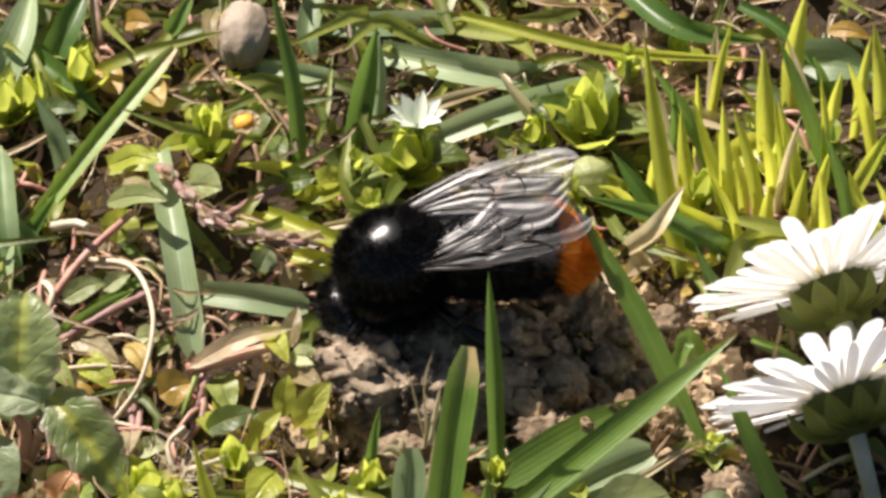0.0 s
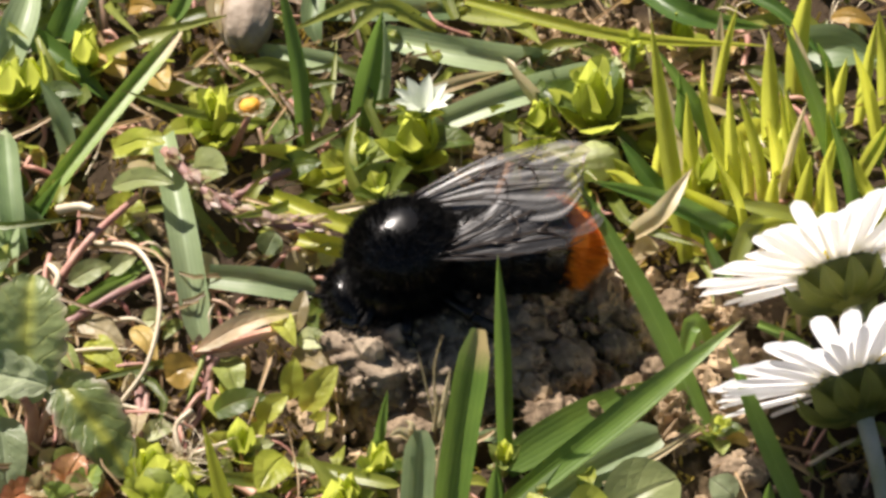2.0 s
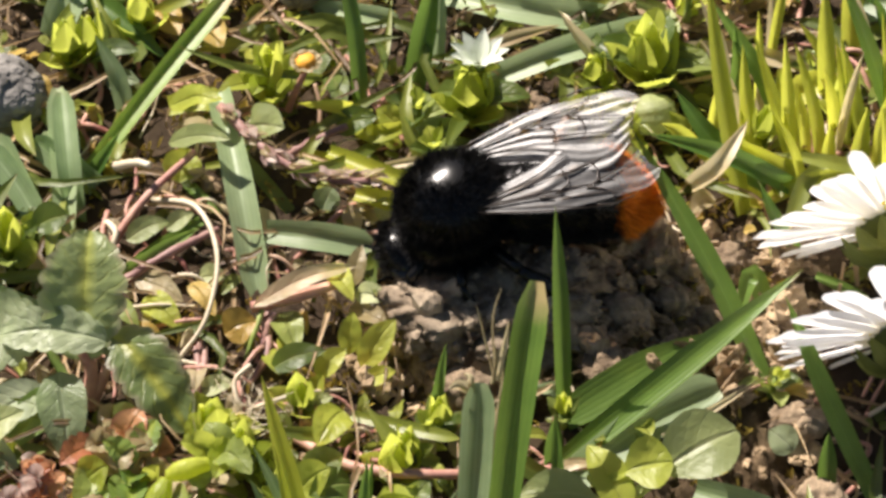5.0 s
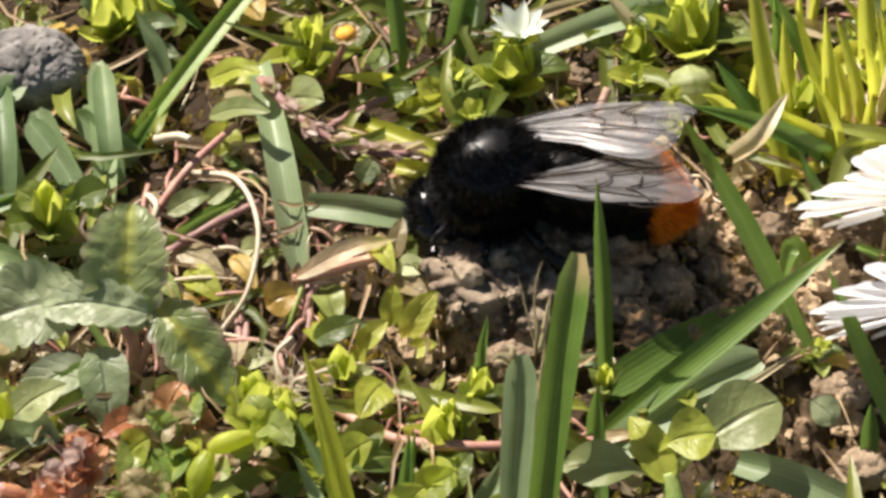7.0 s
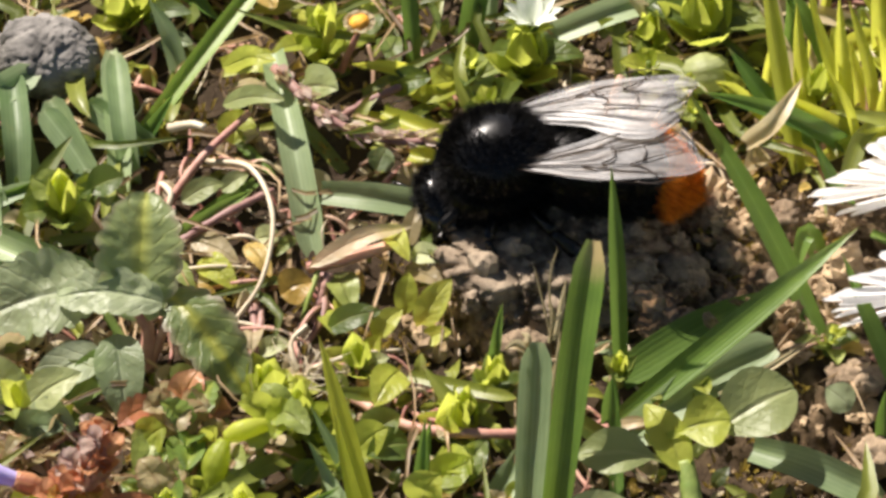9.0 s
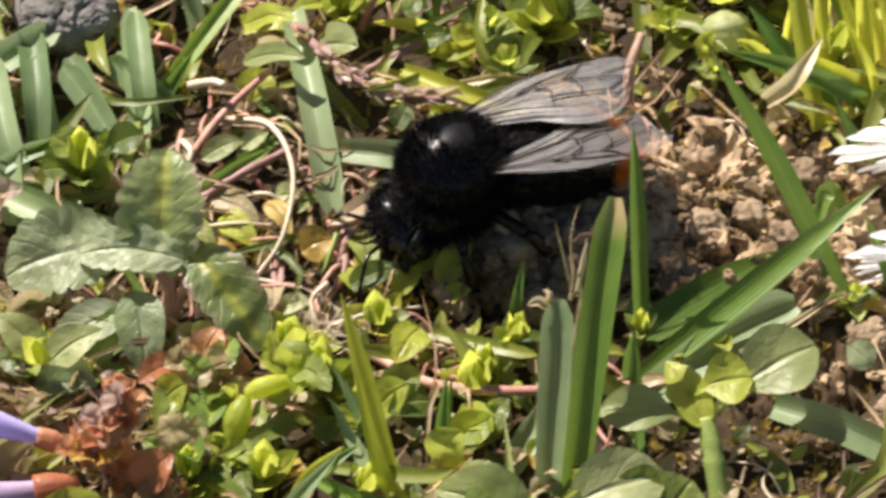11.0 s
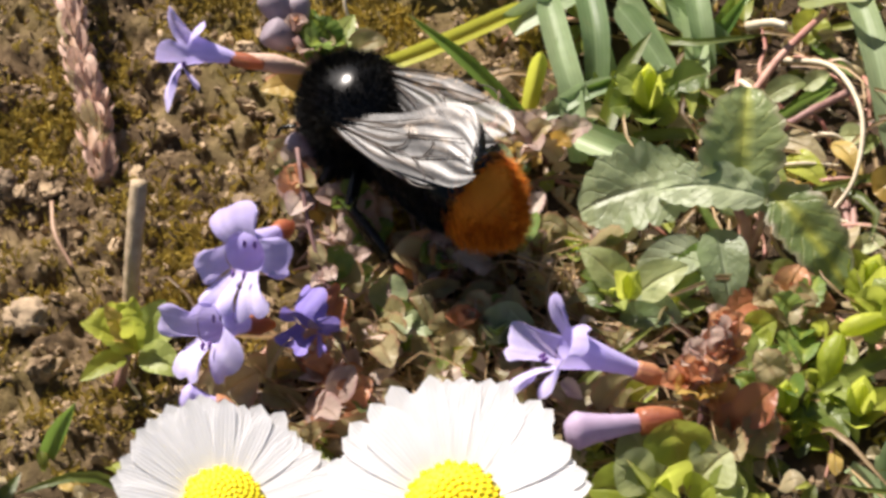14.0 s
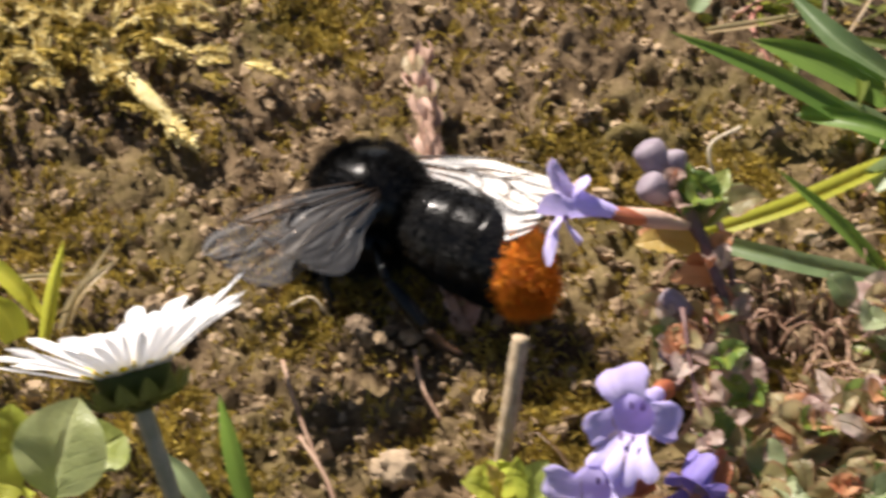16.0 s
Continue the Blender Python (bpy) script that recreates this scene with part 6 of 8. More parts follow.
single_leaf((-29.6, -20.9, -2), (-27.4, -23.5, -1.4), 3.52, "bronze", "ovate")
single_leaf((-7.6, -1.8, -0.4), (-6.4, -1, 0.4), 1.24, "grey", "ovate")
single_leaf((-11, -29.6, -2.7), (-9.1, -28.9, -1.8), 2.29, "yellow", "ovate")
single_leaf((19.4, -21.7, -2), (17.8, -20.4, -1.1), 2.34, "grey", "ovate")
single_leaf((-39, -22.7, -2.1), (-35.3, -22.9, -1.3), 2.34, "grey", "ovate")
single_leaf((-51.3, -26.5, -2.4), (-48.1, -26.7, -1.6), 2.31, "lime", "ovate")
single_leaf((-10.8, -28.8, -2.6), (-9.4, -31.3, -2), 2.29, "yellow", "ovate")
single_leaf((-26.7, -23, -2.1), (-27, -27.4, -1.7), 2.72, "serrate", "ovate")
single_leaf((-28.6, -23.5, -2.2), (-30.1, -26.9, -1.7), 2.72, "chick", "ovate")
single_leaf((-9.4, -32, -2.9), (-5.3, -32.7, -2.1), 2.27, "grey", "ovate")
single_leaf((-11, -33.8, -3), (-5.5, -37.6, -2.5), 5.64, "chick", "ovate")
single_leaf((-62.3, -27.3, -2.5), (-62, -26, -1.6), 2.30, "yellow", "ovate")
single_leaf((-64.1, -27.3, -2.5), (-62.7, -26.5, -1.6), 2.69, "bronze", "ovate")
single_leaf((-67.3, -30.1, -2.7), (-63.9, -27.4, -1.7), 4.19, "bronze", "ovate")
single_leaf((-43.4, -30, -2.7), (-39.5, -28.7, -1.8), 1.91, "bronze", "ovate")
single_leaf((-38.7, -29, -2.6), (-36.4, -28.7, -1.8), 1.91, "lime", "ovate")

# weeds and blades in the near lawn
grass_blade([(-20.7, -36.9, -5.0), (-21.1, -34.8, -2.8), (-20.9, -34.3, -1.8)], 1.9, "blue", "mown", label="pale folded grass blade standing on the soil")
grass_blade([(-20.9, -34.5, -1.9), (-19.6, -31.8, -1.0), (-17.2, -28.5, -1.4)], 1.3, "lime", "pointed", label="bright grass blade bent over")
grass_blade([(-19.0, -30.8, -2.4), (-16.2, -32.3, -2.7), (-13.0, -31.5, -4.0)], 0.9, "lush", "pointed")
grass_blade([(-11.9, -33.0, -4.5), (-15.4, -30.2, -1.9), (-18.3, -25.3, 0.1)], 1.2, "blue", "pointed", label="bluish flat grass blade lying on the lawn")
grass_blade([(-11.9, -32.8, -4.5), (-14.5, -31.4, -1.0), (-16.4, -25.9, 4.4)], 1.2, "lime", "pointed")
single_leaf((-10.6, -31.9, -2.6), (-4.6, -33.8, -2.4), 5.04, "silver", "ovate")
single_leaf((-8.4, -30.0, -2.9), (-5.4, -31.4, -2.4), 1.83, "grey", "ovate")
single_leaf((-16.7, -37.8, -3.9), (-13.3, -36.3, -3.0), 2.75, "chick", "ovate")
single_leaf((-10.1, -28.4, -1.8), (-6.8, -26.9, -0.6), 2.75, "lime", "ovate")
single_leaf((-7.9, -27.5, -2.3), (-5.9, -24.7, -0.9), 2.02, "chick", "ovate")
single_leaf((-11.2, -31.3, -2.4), (-8.4, -29.3, -1.2), 2.29, "yellow", "ovate")
single_leaf((-10.2, -30.9, -2.0), (-8.1, -30.9, -1.2), 1.56, "yellow", "ovate")
single_leaf((-19.1, -27.2, -2.5), (-17.5, -25.8, -1.8), 1.83, "chick", "ovate")
single_leaf((-25.9, -29.3, -2.8), (-24.0, -32.2, -2.7), 3.21, "lime", "ovate")
single_leaf((-23.8, -28.9, -2.8), (-22.9, -32.5, -2.9), 1.19, "silver", "ovate")

# chickweed shoots
rosette((-17.9, 11.2, -0.6), 8, 4.68, 2.21, "lime", "ovate", 225, 1.00)
rosette((-2.7, 10.6, -0.7), 9, 4.25, 2.47, "chick", "ovate", 226, 0.80)
rosette((10.8, 13, -0.5), 9, 5.13, 3.42, "chick", "ovate", 227, 1.00)
rosette((-32.7, 15.4, -0.3), 8, 3.23, 1.94, "lime", "ovate", 228, 0.70)
rosette((-27.8, 20.5, 0.1), 8, 3.05, 1.75, "chick", "ovate", 229, 0.70)
rosette((-6, -20, -3.1), 8, 2.93, 1.33, "chick", "ovate", 233, 0.90)
rosette((-7.5, -20.8, -3.2), 8, 2.73, 1.17, "lime", "ovate", 234, 0.80)
rosette((-20.5, -19.7, -3.1), 9, 2.94, 2.04, "lime", "ovate", 237, 0.60)
rosette((-8.1, -26.5, -3.6), 8, 3.07, 2.00, "chick", "ovate", 238, 0.60)
rosette((-39.3, -19.4, -3.1), 8, 3.14, 1.73, "chick", "ovate", 239, 0.60)
rosette((-38.1, -2.4, -1.7), 8, 3.49, 1.81, "lime", "ovate", 240, 0.60)
rosette((-23.9, -29.5, -3.9), 8, 2.67, 1.91, "chick", "ovate", 241, 0.60)
rosette((-35, -1.9, -1.7), 7, 3.29, 1.81, "chick", "ovate", 242, 0.60)
rosette((-17.7, -22.6, -3.3), 8, 2.72, 1.71, "lime", "ovate", 243, 0.50)
rosette((-6.7, 8.8, -0.8), 9, 3.38, 1.94, "chick", "ovate", 244, 0.80)
rosette((-2.8, 11, -0.6), 8, 2.97, 1.70, "chick", "ovate", 245, 0.70)
rosette((6.5, 8.6, -0.8), 6, 3.38, 2.36, "lime", "ovate", 246, 0.80)
rosette((-39.4, -20.5, -3.1), 8, 3.71, 1.72, "chick", "ovate", 247, 0.60)
rosette((-35.4, -21.5, -3.2), 6, 2.92, 1.56, "chick", "ovate", 248, 0.40)
rosette((-17.2, -23.6, -3.4), 8, 2.32, 1.55, "chick", "ovate", 254, 0.50)
rosette((-27.1, -31.8, -4), 8, 2.65, 1.74, "lime", "ovate", 255, 0.50)
rosette((-25.4, -24.3, -3.4), 6, 3.48, 2.32, "chick", "ovate", 256, 0.50)
rosette((7.3, 11.1, -0.6), 6, 2.98, 1.92, "chick", "ovate", 257, 0.50)
rosette((13.8, 17.2, 2.9), 5, 2.40, 1.74, "lime", "ovate", 258, 0.80)
rosette((27.8, 11, -0.6), 7, 2.98, 1.53, "chick", "ovate", 259, 0.70)
rosette((23.2, 13.2, -0.4), 7, 2.57, 1.46, "chick", "ovate", 260, 0.60)
rosette((-32, 24.3, 0.4), 7, 2.64, 1.76, "lime", "ovate", 261, 0.60)
rosette((30.4, -0.2, -1.5), 8, 2.48, 1.57, "chick", "ovate", 262, 0.50)
rosette((-14.6, 15.3, -0.3), 6, 2.37, 1.55, "chick", "ovate", 263, 0.60)
star_flower((-2.2, 11.1, -0.6), (-2.1, 9.3, 5.2))
faded_bud((-14.9, 9.5, 5.3))
green_pods([(-24.9, -28.6, -2.2), (-24.6, -26.9, -0.7), (-23.9, -25.6, 0.5)], [(-23.9, -25.4, 0.5), (-22.2, -25.1, 1.1), (-20.2, -24.2, 0.6)])
bulb_bud((11, 7.3, 0.1), (10.6, 8.8, 2.2))

# daisies
daisy((27.3, -6.2, 5), (-0.25, 0.8, 0.385), 10.15, (33.4, -13.4, -2.6), 269, "white daisy leaning over, its green bracts showing", 0.24, 46)
daisy((27.5, -16.2, 4.7), (-0.25, 0.8, 0.385), 10.20, (30.3, -22.9, -3.3), 270, "white daisy leaning over, its green bracts showing", 0.24, 46)
daisy((-50.4, -42.9, 3.1), (-0.1, -0.38, 0.9), 9.07, (-50.7, -45, -5.1), 271, "open white daisy with a yellow disc", 0.12, 60)
daisy((-65.6, -41.3, 1.2), (0.2, -0.35, 0.9), 7.68, (-66.8, -43.7, -5), 272, "open white daisy with a yellow disc", 0.12, 60)
daisy((-97.4, -29.2, 16.3), (-0.3, 0.69, 0.64), 8.5, (-93.6, -29.0, -3.8), 273, "white daisy on a pale stem, seen from the side", 0.50, 46)

# ground ivy
ivy = thing("ground_ivy", (-33.2, -29.1, -3.8), "ground ivy with russet leaves and a violet flower", "plant", "ground ivy plants")
ivy_base = (-33.2, -29.1, -3.8)
part("stem", Geo().tube([Vector(p) - Vector(ivy_base) for p in [(-33.3, -31.4, -4), (-33.2, -29.4, -0.9), (-32.4, -27.4, 3.3)]], 0.49, 12, 6, 1.0, 0.08), STEM["violet"], ivy)
ivy_flower(ivy, ivy_base, (-36.8, -29.1, 0.2), (-43.0, -28.7, 2.7), [(-43.9, -26.0, 5.5, 0.9), (-41.4, -28.6, 4.2, 0.6), (-47.6, -28.0, 2.3, 1.1), (-47.5, -31.2, 0.8, 1.0), (-44.9, -31.6, 0.6, 0.8)], 1.0, "violet", (2, 3, 4))
ivy_bud(ivy, ivy_base, (-35.9, -32.6, -0.1), (-42.9, -34.1, 0.3), 1.4, "bud")
bract_tuft(ivy, ivy_base, (-32.1, -28, 3.8), 10, 1.71, ["mauve", "russet"], 279, 2.2)
bract_tuft(ivy, ivy_base, (-33.9, -29.5, 0.1), 24, 2.61, ["mauve", "russet", "yellow", "mauve", "russet"], 280, 0.8)
bract_tuft(ivy, ivy_base, (-33, -29.2, 2.2), 14, 2.16, ["russet", "mauve", "mauve"], 281, 1.0)
bract_tuft(ivy, ivy_base, (-32, -28, 2.3), 12, 1.94, ["russet", "mauve"], 282, 1.4)
ivy = thing("ground_ivy", (-60.4, -25.4, -3.5), "ground ivy with a cluster of violet flowers", "plant", "ground ivy plants")
ivy_base = (-60.4, -25.4, -3.5)
part("stem", Geo().tube([Vector(p) - Vector(ivy_base) for p in [(-57.3, -27.3, -3.7), (-58.5, -24.7, 0.5), (-60.4, -19.8, 4.9), (-61.3, -14.7, 7.3)]], 0.17, 12, 6, 1.0, 0.08), STEM["violet"], ivy)
ivy_flower(ivy, ivy_base, (-62.2, -18.0, 2.6), (-64.7, -22.7, 5.4), [(-66.1, -20.1, 7.3, 1.7), (-68.0, -24.6, 5.2, 0.8), (-61.6, -23.5, 4.9, 1.0), (-67.1, -26.7, 3.6, 1.5), (-64.4, -27.3, 3.4, 1.6)], 1.0, "violet", (3, 4))
ivy_flower(ivy, ivy_base, (-63.7, -24.7, 0.2), (-67.0, -26.6, 2.4), [(-70.9, -26.0, 3.0, 1.0), (-68.4, -25.8, 3.0, 0.7), (-69.0, -30.2, 0.6, 1.5), (-66.0, -30.0, 0.5, 1.6)], 0.95, "violet", (2, 3))
ivy_flower(ivy, ivy_base, (-59.0, -24.0, 2.4), (-60.4, -26.0, 2.0), [(-62.4, -25.6, 2.6, 1.1), (-60.2, -24.2, 3.6, 1.2), (-58.2, -26.4, 1.7, 1.1), (-61.8, -28.0, 0.9, 1.2), (-59.4, -28.0, 0.8, 1.2)], 0.8, "deep", (3, 4))
ivy_bud(ivy, ivy_base, (-65.7, -31, -1), (-68.9, -30.8, 0), 1.00, "violet")
bract_tuft(ivy, ivy_base, (-58.1, -20.1, -0.1), 16, 2.75, ["bronze", "serrate", "mauve", "bronze"], 290, 0.7)
bract_tuft(ivy, ivy_base, (-59.4, -22.5, 2.7), 7, 1.65, ["mauve", "bronze"], 291, 0.8)
bract_tuft(ivy, ivy_base, (-58.5, -25.2, 0.5), 8, 1.94, ["bronze", "russet", "mauve"], 292, 0.8)
bract_tuft(ivy, ivy_base, (-61.3, -16.4, 5.2), 10, 2.21, ["mauve", "russet", "bronze"], 293, 1.1)
bract_tuft(ivy, ivy_base, (-57.4, -15.1, 1.3), 8, 2.40, ["mauve", "serrate"], 294, 1.0)
bract_tuft(ivy, ivy_base, (-54.6, -23.6, -1.4), 12, 3.11, ["bronze", "serrate", "bronze", "grey"], 295, 0.5)
ivy = thing("ground_ivy", (-56.9, -9.3, -2.2), "upright ground ivy with a violet flower and buds", "plant", "ground ivy plants")
ivy_base = (-56.9, -9.3, -2.2)
part("stem", Geo().tube([Vector(p) - Vector(ivy_base) for p in [(-56.6, -11.2, -2.4), (-58.2, -7.4, 2.9), (-60.2, -6.1, 6), (-61.7, -4.8, 8.1)]], 0.35, 12, 6, 1.0, 0.08), STEM["violet"], ivy)
ivy_flower(ivy, ivy_base, (-64.8, -8.3, 9.2), (-69.0, -7.8, 10.0), [(-70.8, -5.4, 11.9, 1.6), (-67.9, -6.4, 11.4, 1.0), (-71.6, -8.6, 10.2, 1.4), (-70.9, -11.8, 7.7, 1.4), (-68.4, -10.4, 8.6, 1.2)], 0.75, "violet", (3, 4))
part("calyx", Geo().tube([Vector(p) - Vector(ivy_base) for p in [(-60.6, -6.4, 6.4), (-63.0, -7.3, 8), (-65.6, -8.1, 9.2)]], (0.35, 0.7, 0.55), 9, 8), LEAF["rind"], ivy)
ivy_bud(ivy, ivy_base, (-62.0, -4.6, 7.2), (-63.8, -4.2, 8.6), 1.15, "greybud")
ivy_bud(ivy, ivy_base, (-62.2, -3.2, 8.0), (-63.8, -1.9, 9.9), 1.15, "greybud")
ivy_bud(ivy, ivy_base, (-61.4, -3.2, 8.0), (-61.7, -2.0, 9.4), 0.9, "greybud")
ivy_bud(ivy, ivy_base, (-60.2, -10.6, 2.0), (-62.2, -10.4, 3.6), 0.8, "greybud")
ivy_bud(ivy, ivy_base, (-60.4, -14.0, 0.6), (-62.2, -13.8, 1.9), 0.75, "greybud")
leaf_part(ivy, ivy_base, (-60.4, -5.6, 5.6), (-60.6, -1.9, 8.0), 2.2, "serrate", "toothed")
leaf_part(ivy, ivy_base, (-59.6, -5.8, 5.4), (-57.6, -1.6, 7.2), 2.0, "chick", "ovate")
leaf_part(ivy, ivy_base, (-59.4, -5.6, 5.4), (-56.6, -2.4, 6.6), 1.8, "silver", "ovate")
leaf_part(ivy, ivy_base, (-59.8, -6.6, 4.8), (-64.2, -7.2, 5.2), 2.4, "yellow", "toothed")
leaf_part(ivy, ivy_base, (-58.6, -8.0, 2.8), (-61.6, -9.4, 4.0), 2.0, "russet", "toothed")
leaf_part(ivy, ivy_base, (-58.0, -9.4, 1.4), (-56.0, -10.8, 2.6), 1.8, "grey", "toothed")
bract_tuft(ivy, ivy_base, (-60.9, -4.6, 6.8), 6, 2.0, ["serrate", "bronze", "mauve"], 371, 1.2)
bract_tuft(ivy, ivy_base, (-58.6, -7.6, 4.2), 7, 1.8, ["russet", "mauve", "bronze"], 372, 0.9)
bract_tuft(ivy, ivy_base, (-57.4, -10.0, 1.6), 7, 1.8, ["mauve", "grey", "russet"], 373, 0.9)
bract_tuft(ivy, ivy_base, (-61.6, -12.4, 1.6), 7, 1.7, ["mauve", "serrate", "grey"], 374, 1.3)
part("stem", Geo().tube([Vector(p) - Vector(ivy_base) for p in [(-56.4, -11.9, -2.2), (-57.4, -9.8, 1.5), (-59.0, -7.3, 4.7), (-60.6, -5.2, 7.0)]], (0.62, 0.55, 0.4), 16, 4, 1.0, 0.1), STEM["violet"], ivy)
bract_tuft(ivy, ivy_base, (-61.9, -3.9, 7.7), 7, 1.85, ["mauve", "russet"], 302, 1.3)
bract_tuft(ivy, ivy_base, (-59.6, -4.5, 6.1), 8, 2.65, ["bronze", "serrate", "mauve"], 303, 0.9)
bract_tuft(ivy, ivy_base, (-61.4, -5.9, 4), 5, 2.23, ["russet", "yellow"], 304, 0.5)
bract_tuft(ivy, ivy_base, (-58.1, -9.7, 0.7), 8, 2.39, ["mauve", "bronze"], 305, 0.8)
bract_tuft(ivy, ivy_base, (-57.2, -12.4, 0.2), 7, 2.2, ["mauve", "grey", "russet"], 306, 1.0)
ivy = thing("ground_ivy", (-58.8, -29.6, -3.9), "low ground ivy shoot with bronzed crinkled leaves", "plant", "ground ivy plants")
ivy_base = (-58.8, -29.6, -3.9)
part("stem", Geo().tube([Vector(p) - Vector(ivy_base) for p in [(-58.8, -31, -4), (-58.8, -30.7, -2.5)]], 0.34, 12, 6, 1.0, 0.08), STEM["violet"], ivy)
bract_tuft(ivy, ivy_base, (-58.8, -30.7, -2.5), 12, 2.66, ["mauve", "russet", "mauve"], 308, 0.7)
ivy = thing("ground_ivy", (-46.5, -14.7, -2.7), "low ground ivy shoot with bronzed crinkled leaves", "plant", "ground ivy plants")
ivy_base = (-46.5, -14.7, -2.7)
part("stem", Geo().tube([Vector(p) - Vector(ivy_base) for p in [(-46.5, -16.2, -2.8), (-46.6, -15.9, -1.3)]], 0.36, 12, 6, 1.0, 0.08), STEM["violet"], ivy)
bract_tuft(ivy, ivy_base, (-46.6, -15.9, -1.3), 16, 2.98, ["bronze", "mauve", "russet", "serrate"], 311, 0.7)
ivy = thing("ground_ivy", (-51.4, -16.7, -2.8), "low ground ivy shoot with bronzed crinkled leaves", "plant", "ground ivy plants")
ivy_base = (-51.4, -16.7, -2.8)
part("stem", Geo().tube([Vector(p) - Vector(ivy_base) for p in [(-51.4, -18.2, -3), (-51.4, -17.9, -1.4)]], 0.35, 12, 6, 1.0, 0.08), STEM["violet"], ivy)
bract_tuft(ivy, ivy_base, (-51.4, -17.9, -1.4), 12, 2.57, ["russet", "pale", "bronze"], 314, 0.7)
ivy = thing("ground_ivy", (-47.8, -22.1, -3.3), "low ground ivy shoot with bronzed crinkled leaves", "plant", "ground ivy plants")
ivy_base = (-47.8, -22.1, -3.3)
part("stem", Geo().tube([Vector(p) - Vector(ivy_base) for p in [(-47.9, -23.5, -3.4), (-47.9, -23.2, -1.9)]], 0.35, 12, 6, 1.0, 0.08), STEM["violet"], ivy)
bract_tuft(ivy, ivy_base, (-47.9, -23.2, -1.9), 12, 2.92, ["grey", "bronze", "serrate"], 317, 0.7)
ivy = thing("ground_ivy", (-45.1, -6.1, -2), "low ground ivy shoot with bronzed crinkled leaves", "plant", "ground ivy plants")
ivy_base = (-45.1, -6.1, -2)
part("stem", Geo().tube([Vector(p) - Vector(ivy_base) for p in [(-45.1, -7.7, -2.1), (-45.2, -8.2, 0.3)]], 0.36, 12, 6, 1.0, 0.08), STEM["violet"], ivy)
bract_tuft(ivy, ivy_base, (-45.2, -8.2, 0.3), 12, 2.64, ["mauve", "bronze", "yellow"], 320, 0.7)
ivy = thing("ground_ivy", (-51, -25.4, -3.5), "low ground ivy shoot with bronzed crinkled leaves", "plant", "ground ivy plants")
ivy_base = (-51, -25.4, -3.5)
part("stem", Geo().tube([Vector(p) - Vector(ivy_base) for p in [(-51, -26.8, -3.6), (-51.1, -26.5, -2.1)]], 0.35, 12, 6, 1.0, 0.08), STEM["violet"], ivy)
bract_tuft(ivy, ivy_base, (-51.1, -26.5, -2.1), 6, 2.31, ["chick", "bronze"], 323, 0.7)
ivy = thing("ground_ivy", (-43.9, -6, -2), "low ground ivy shoot with bronzed crinkled leaves", "plant", "ground ivy plants")
ivy_base = (-43.9, -6, -2)
part("stem", Geo().tube([Vector(p) - Vector(ivy_base) for p in [(-43.8, -7.5, -2.1), (-43.7, -8.1, 0.4)]], 0.36, 12, 6, 1.0, 0.08), STEM["violet"], ivy)
bract_tuft(ivy, ivy_base, (-43.7, -8.1, 0.4), 10, 2.64, ["mauve", "bronze"], 326, 0.7)
ivy = thing("ground_ivy", (-59.8, -13.4, -2.6), "low ground ivy shoot with bronzed crinkled leaves", "plant", "ground ivy plants")
ivy_base = (-59.8, -13.4, -2.6)
part("stem", Geo().tube([Vector(p) - Vector(ivy_base) for p in [(-59.7, -14.9, -2.7), (-59.6, -14.6, -1.2)]], 0.36, 12, 6, 1.0, 0.08), STEM["violet"], ivy)
bract_tuft(ivy, ivy_base, (-59.6, -14.6, -1.2), 12, 2.79, ["bronze", "mauve", "yellow"], 329, 0.7)
ivy = thing("ground_ivy", (-51.9, -16.9, -2.9), "low ground ivy shoot with bronzed crinkled leaves", "plant", "ground ivy plants")
ivy_base = (-51.9, -16.9, -2.9)
part("stem", Geo().tube([Vector(p) - Vector(ivy_base) for p in [(-51.8, -18.4, -3), (-51.7, -18.1, -1.5)]], 0.35, 12, 6, 1.0, 0.08), STEM["violet"], ivy)
bract_tuft(ivy, ivy_base, (-51.7, -18.1, -1.5), 10, 2.96, ["mauve", "bronze"], 332, 0.7)
ivy = thing("ground_ivy", (-48.1, -21.8, -3.2), "low ground ivy shoot with bronzed crinkled leaves", "plant", "ground ivy plants")
ivy_base = (-48.1, -21.8, -3.2)
part("stem", Geo().tube([Vector(p) - Vector(ivy_base) for p in [(-48, -23.3, -3.4), (-47.9, -23, -1.8)]], 0.35, 12, 6, 1.0, 0.08), STEM["violet"], ivy)
bract_tuft(ivy, ivy_base, (-47.9, -23, -1.8), 12, 2.92, ["grey", "russet", "bronze"], 335, 0.7)
ivy = thing("ground_ivy", (-58.9, -26, -3.6), "low ground ivy shoot with bronzed crinkled leaves", "plant", "ground ivy plants")
ivy_base = (-58.9, -26, -3.6)
part("stem", Geo().tube([Vector(p) - Vector(ivy_base) for p in [(-58.8, -27.4, -3.7), (-58.6, -27.1, -2.2)]], 0.35, 12, 6, 1.0, 0.08), STEM["violet"], ivy)
bract_tuft(ivy, ivy_base, (-58.6, -27.1, -2.2), 12, 2.31, ["mauve", "russet"], 338, 0.7)
ivy = thing("ground_ivy", (-31.3, -31, -4), "low ground ivy shoot with bronzed crinkled leaves", "plant", "ground ivy plants")
ivy_base = (-31.3, -31, -4)
part("stem", Geo().tube([Vector(p) - Vector(ivy_base) for p in [(-31.3, -32.3, -4.1), (-31.3, -32, -2.6)]], 0.34, 12, 6, 1.0, 0.08), STEM["violet"], ivy)
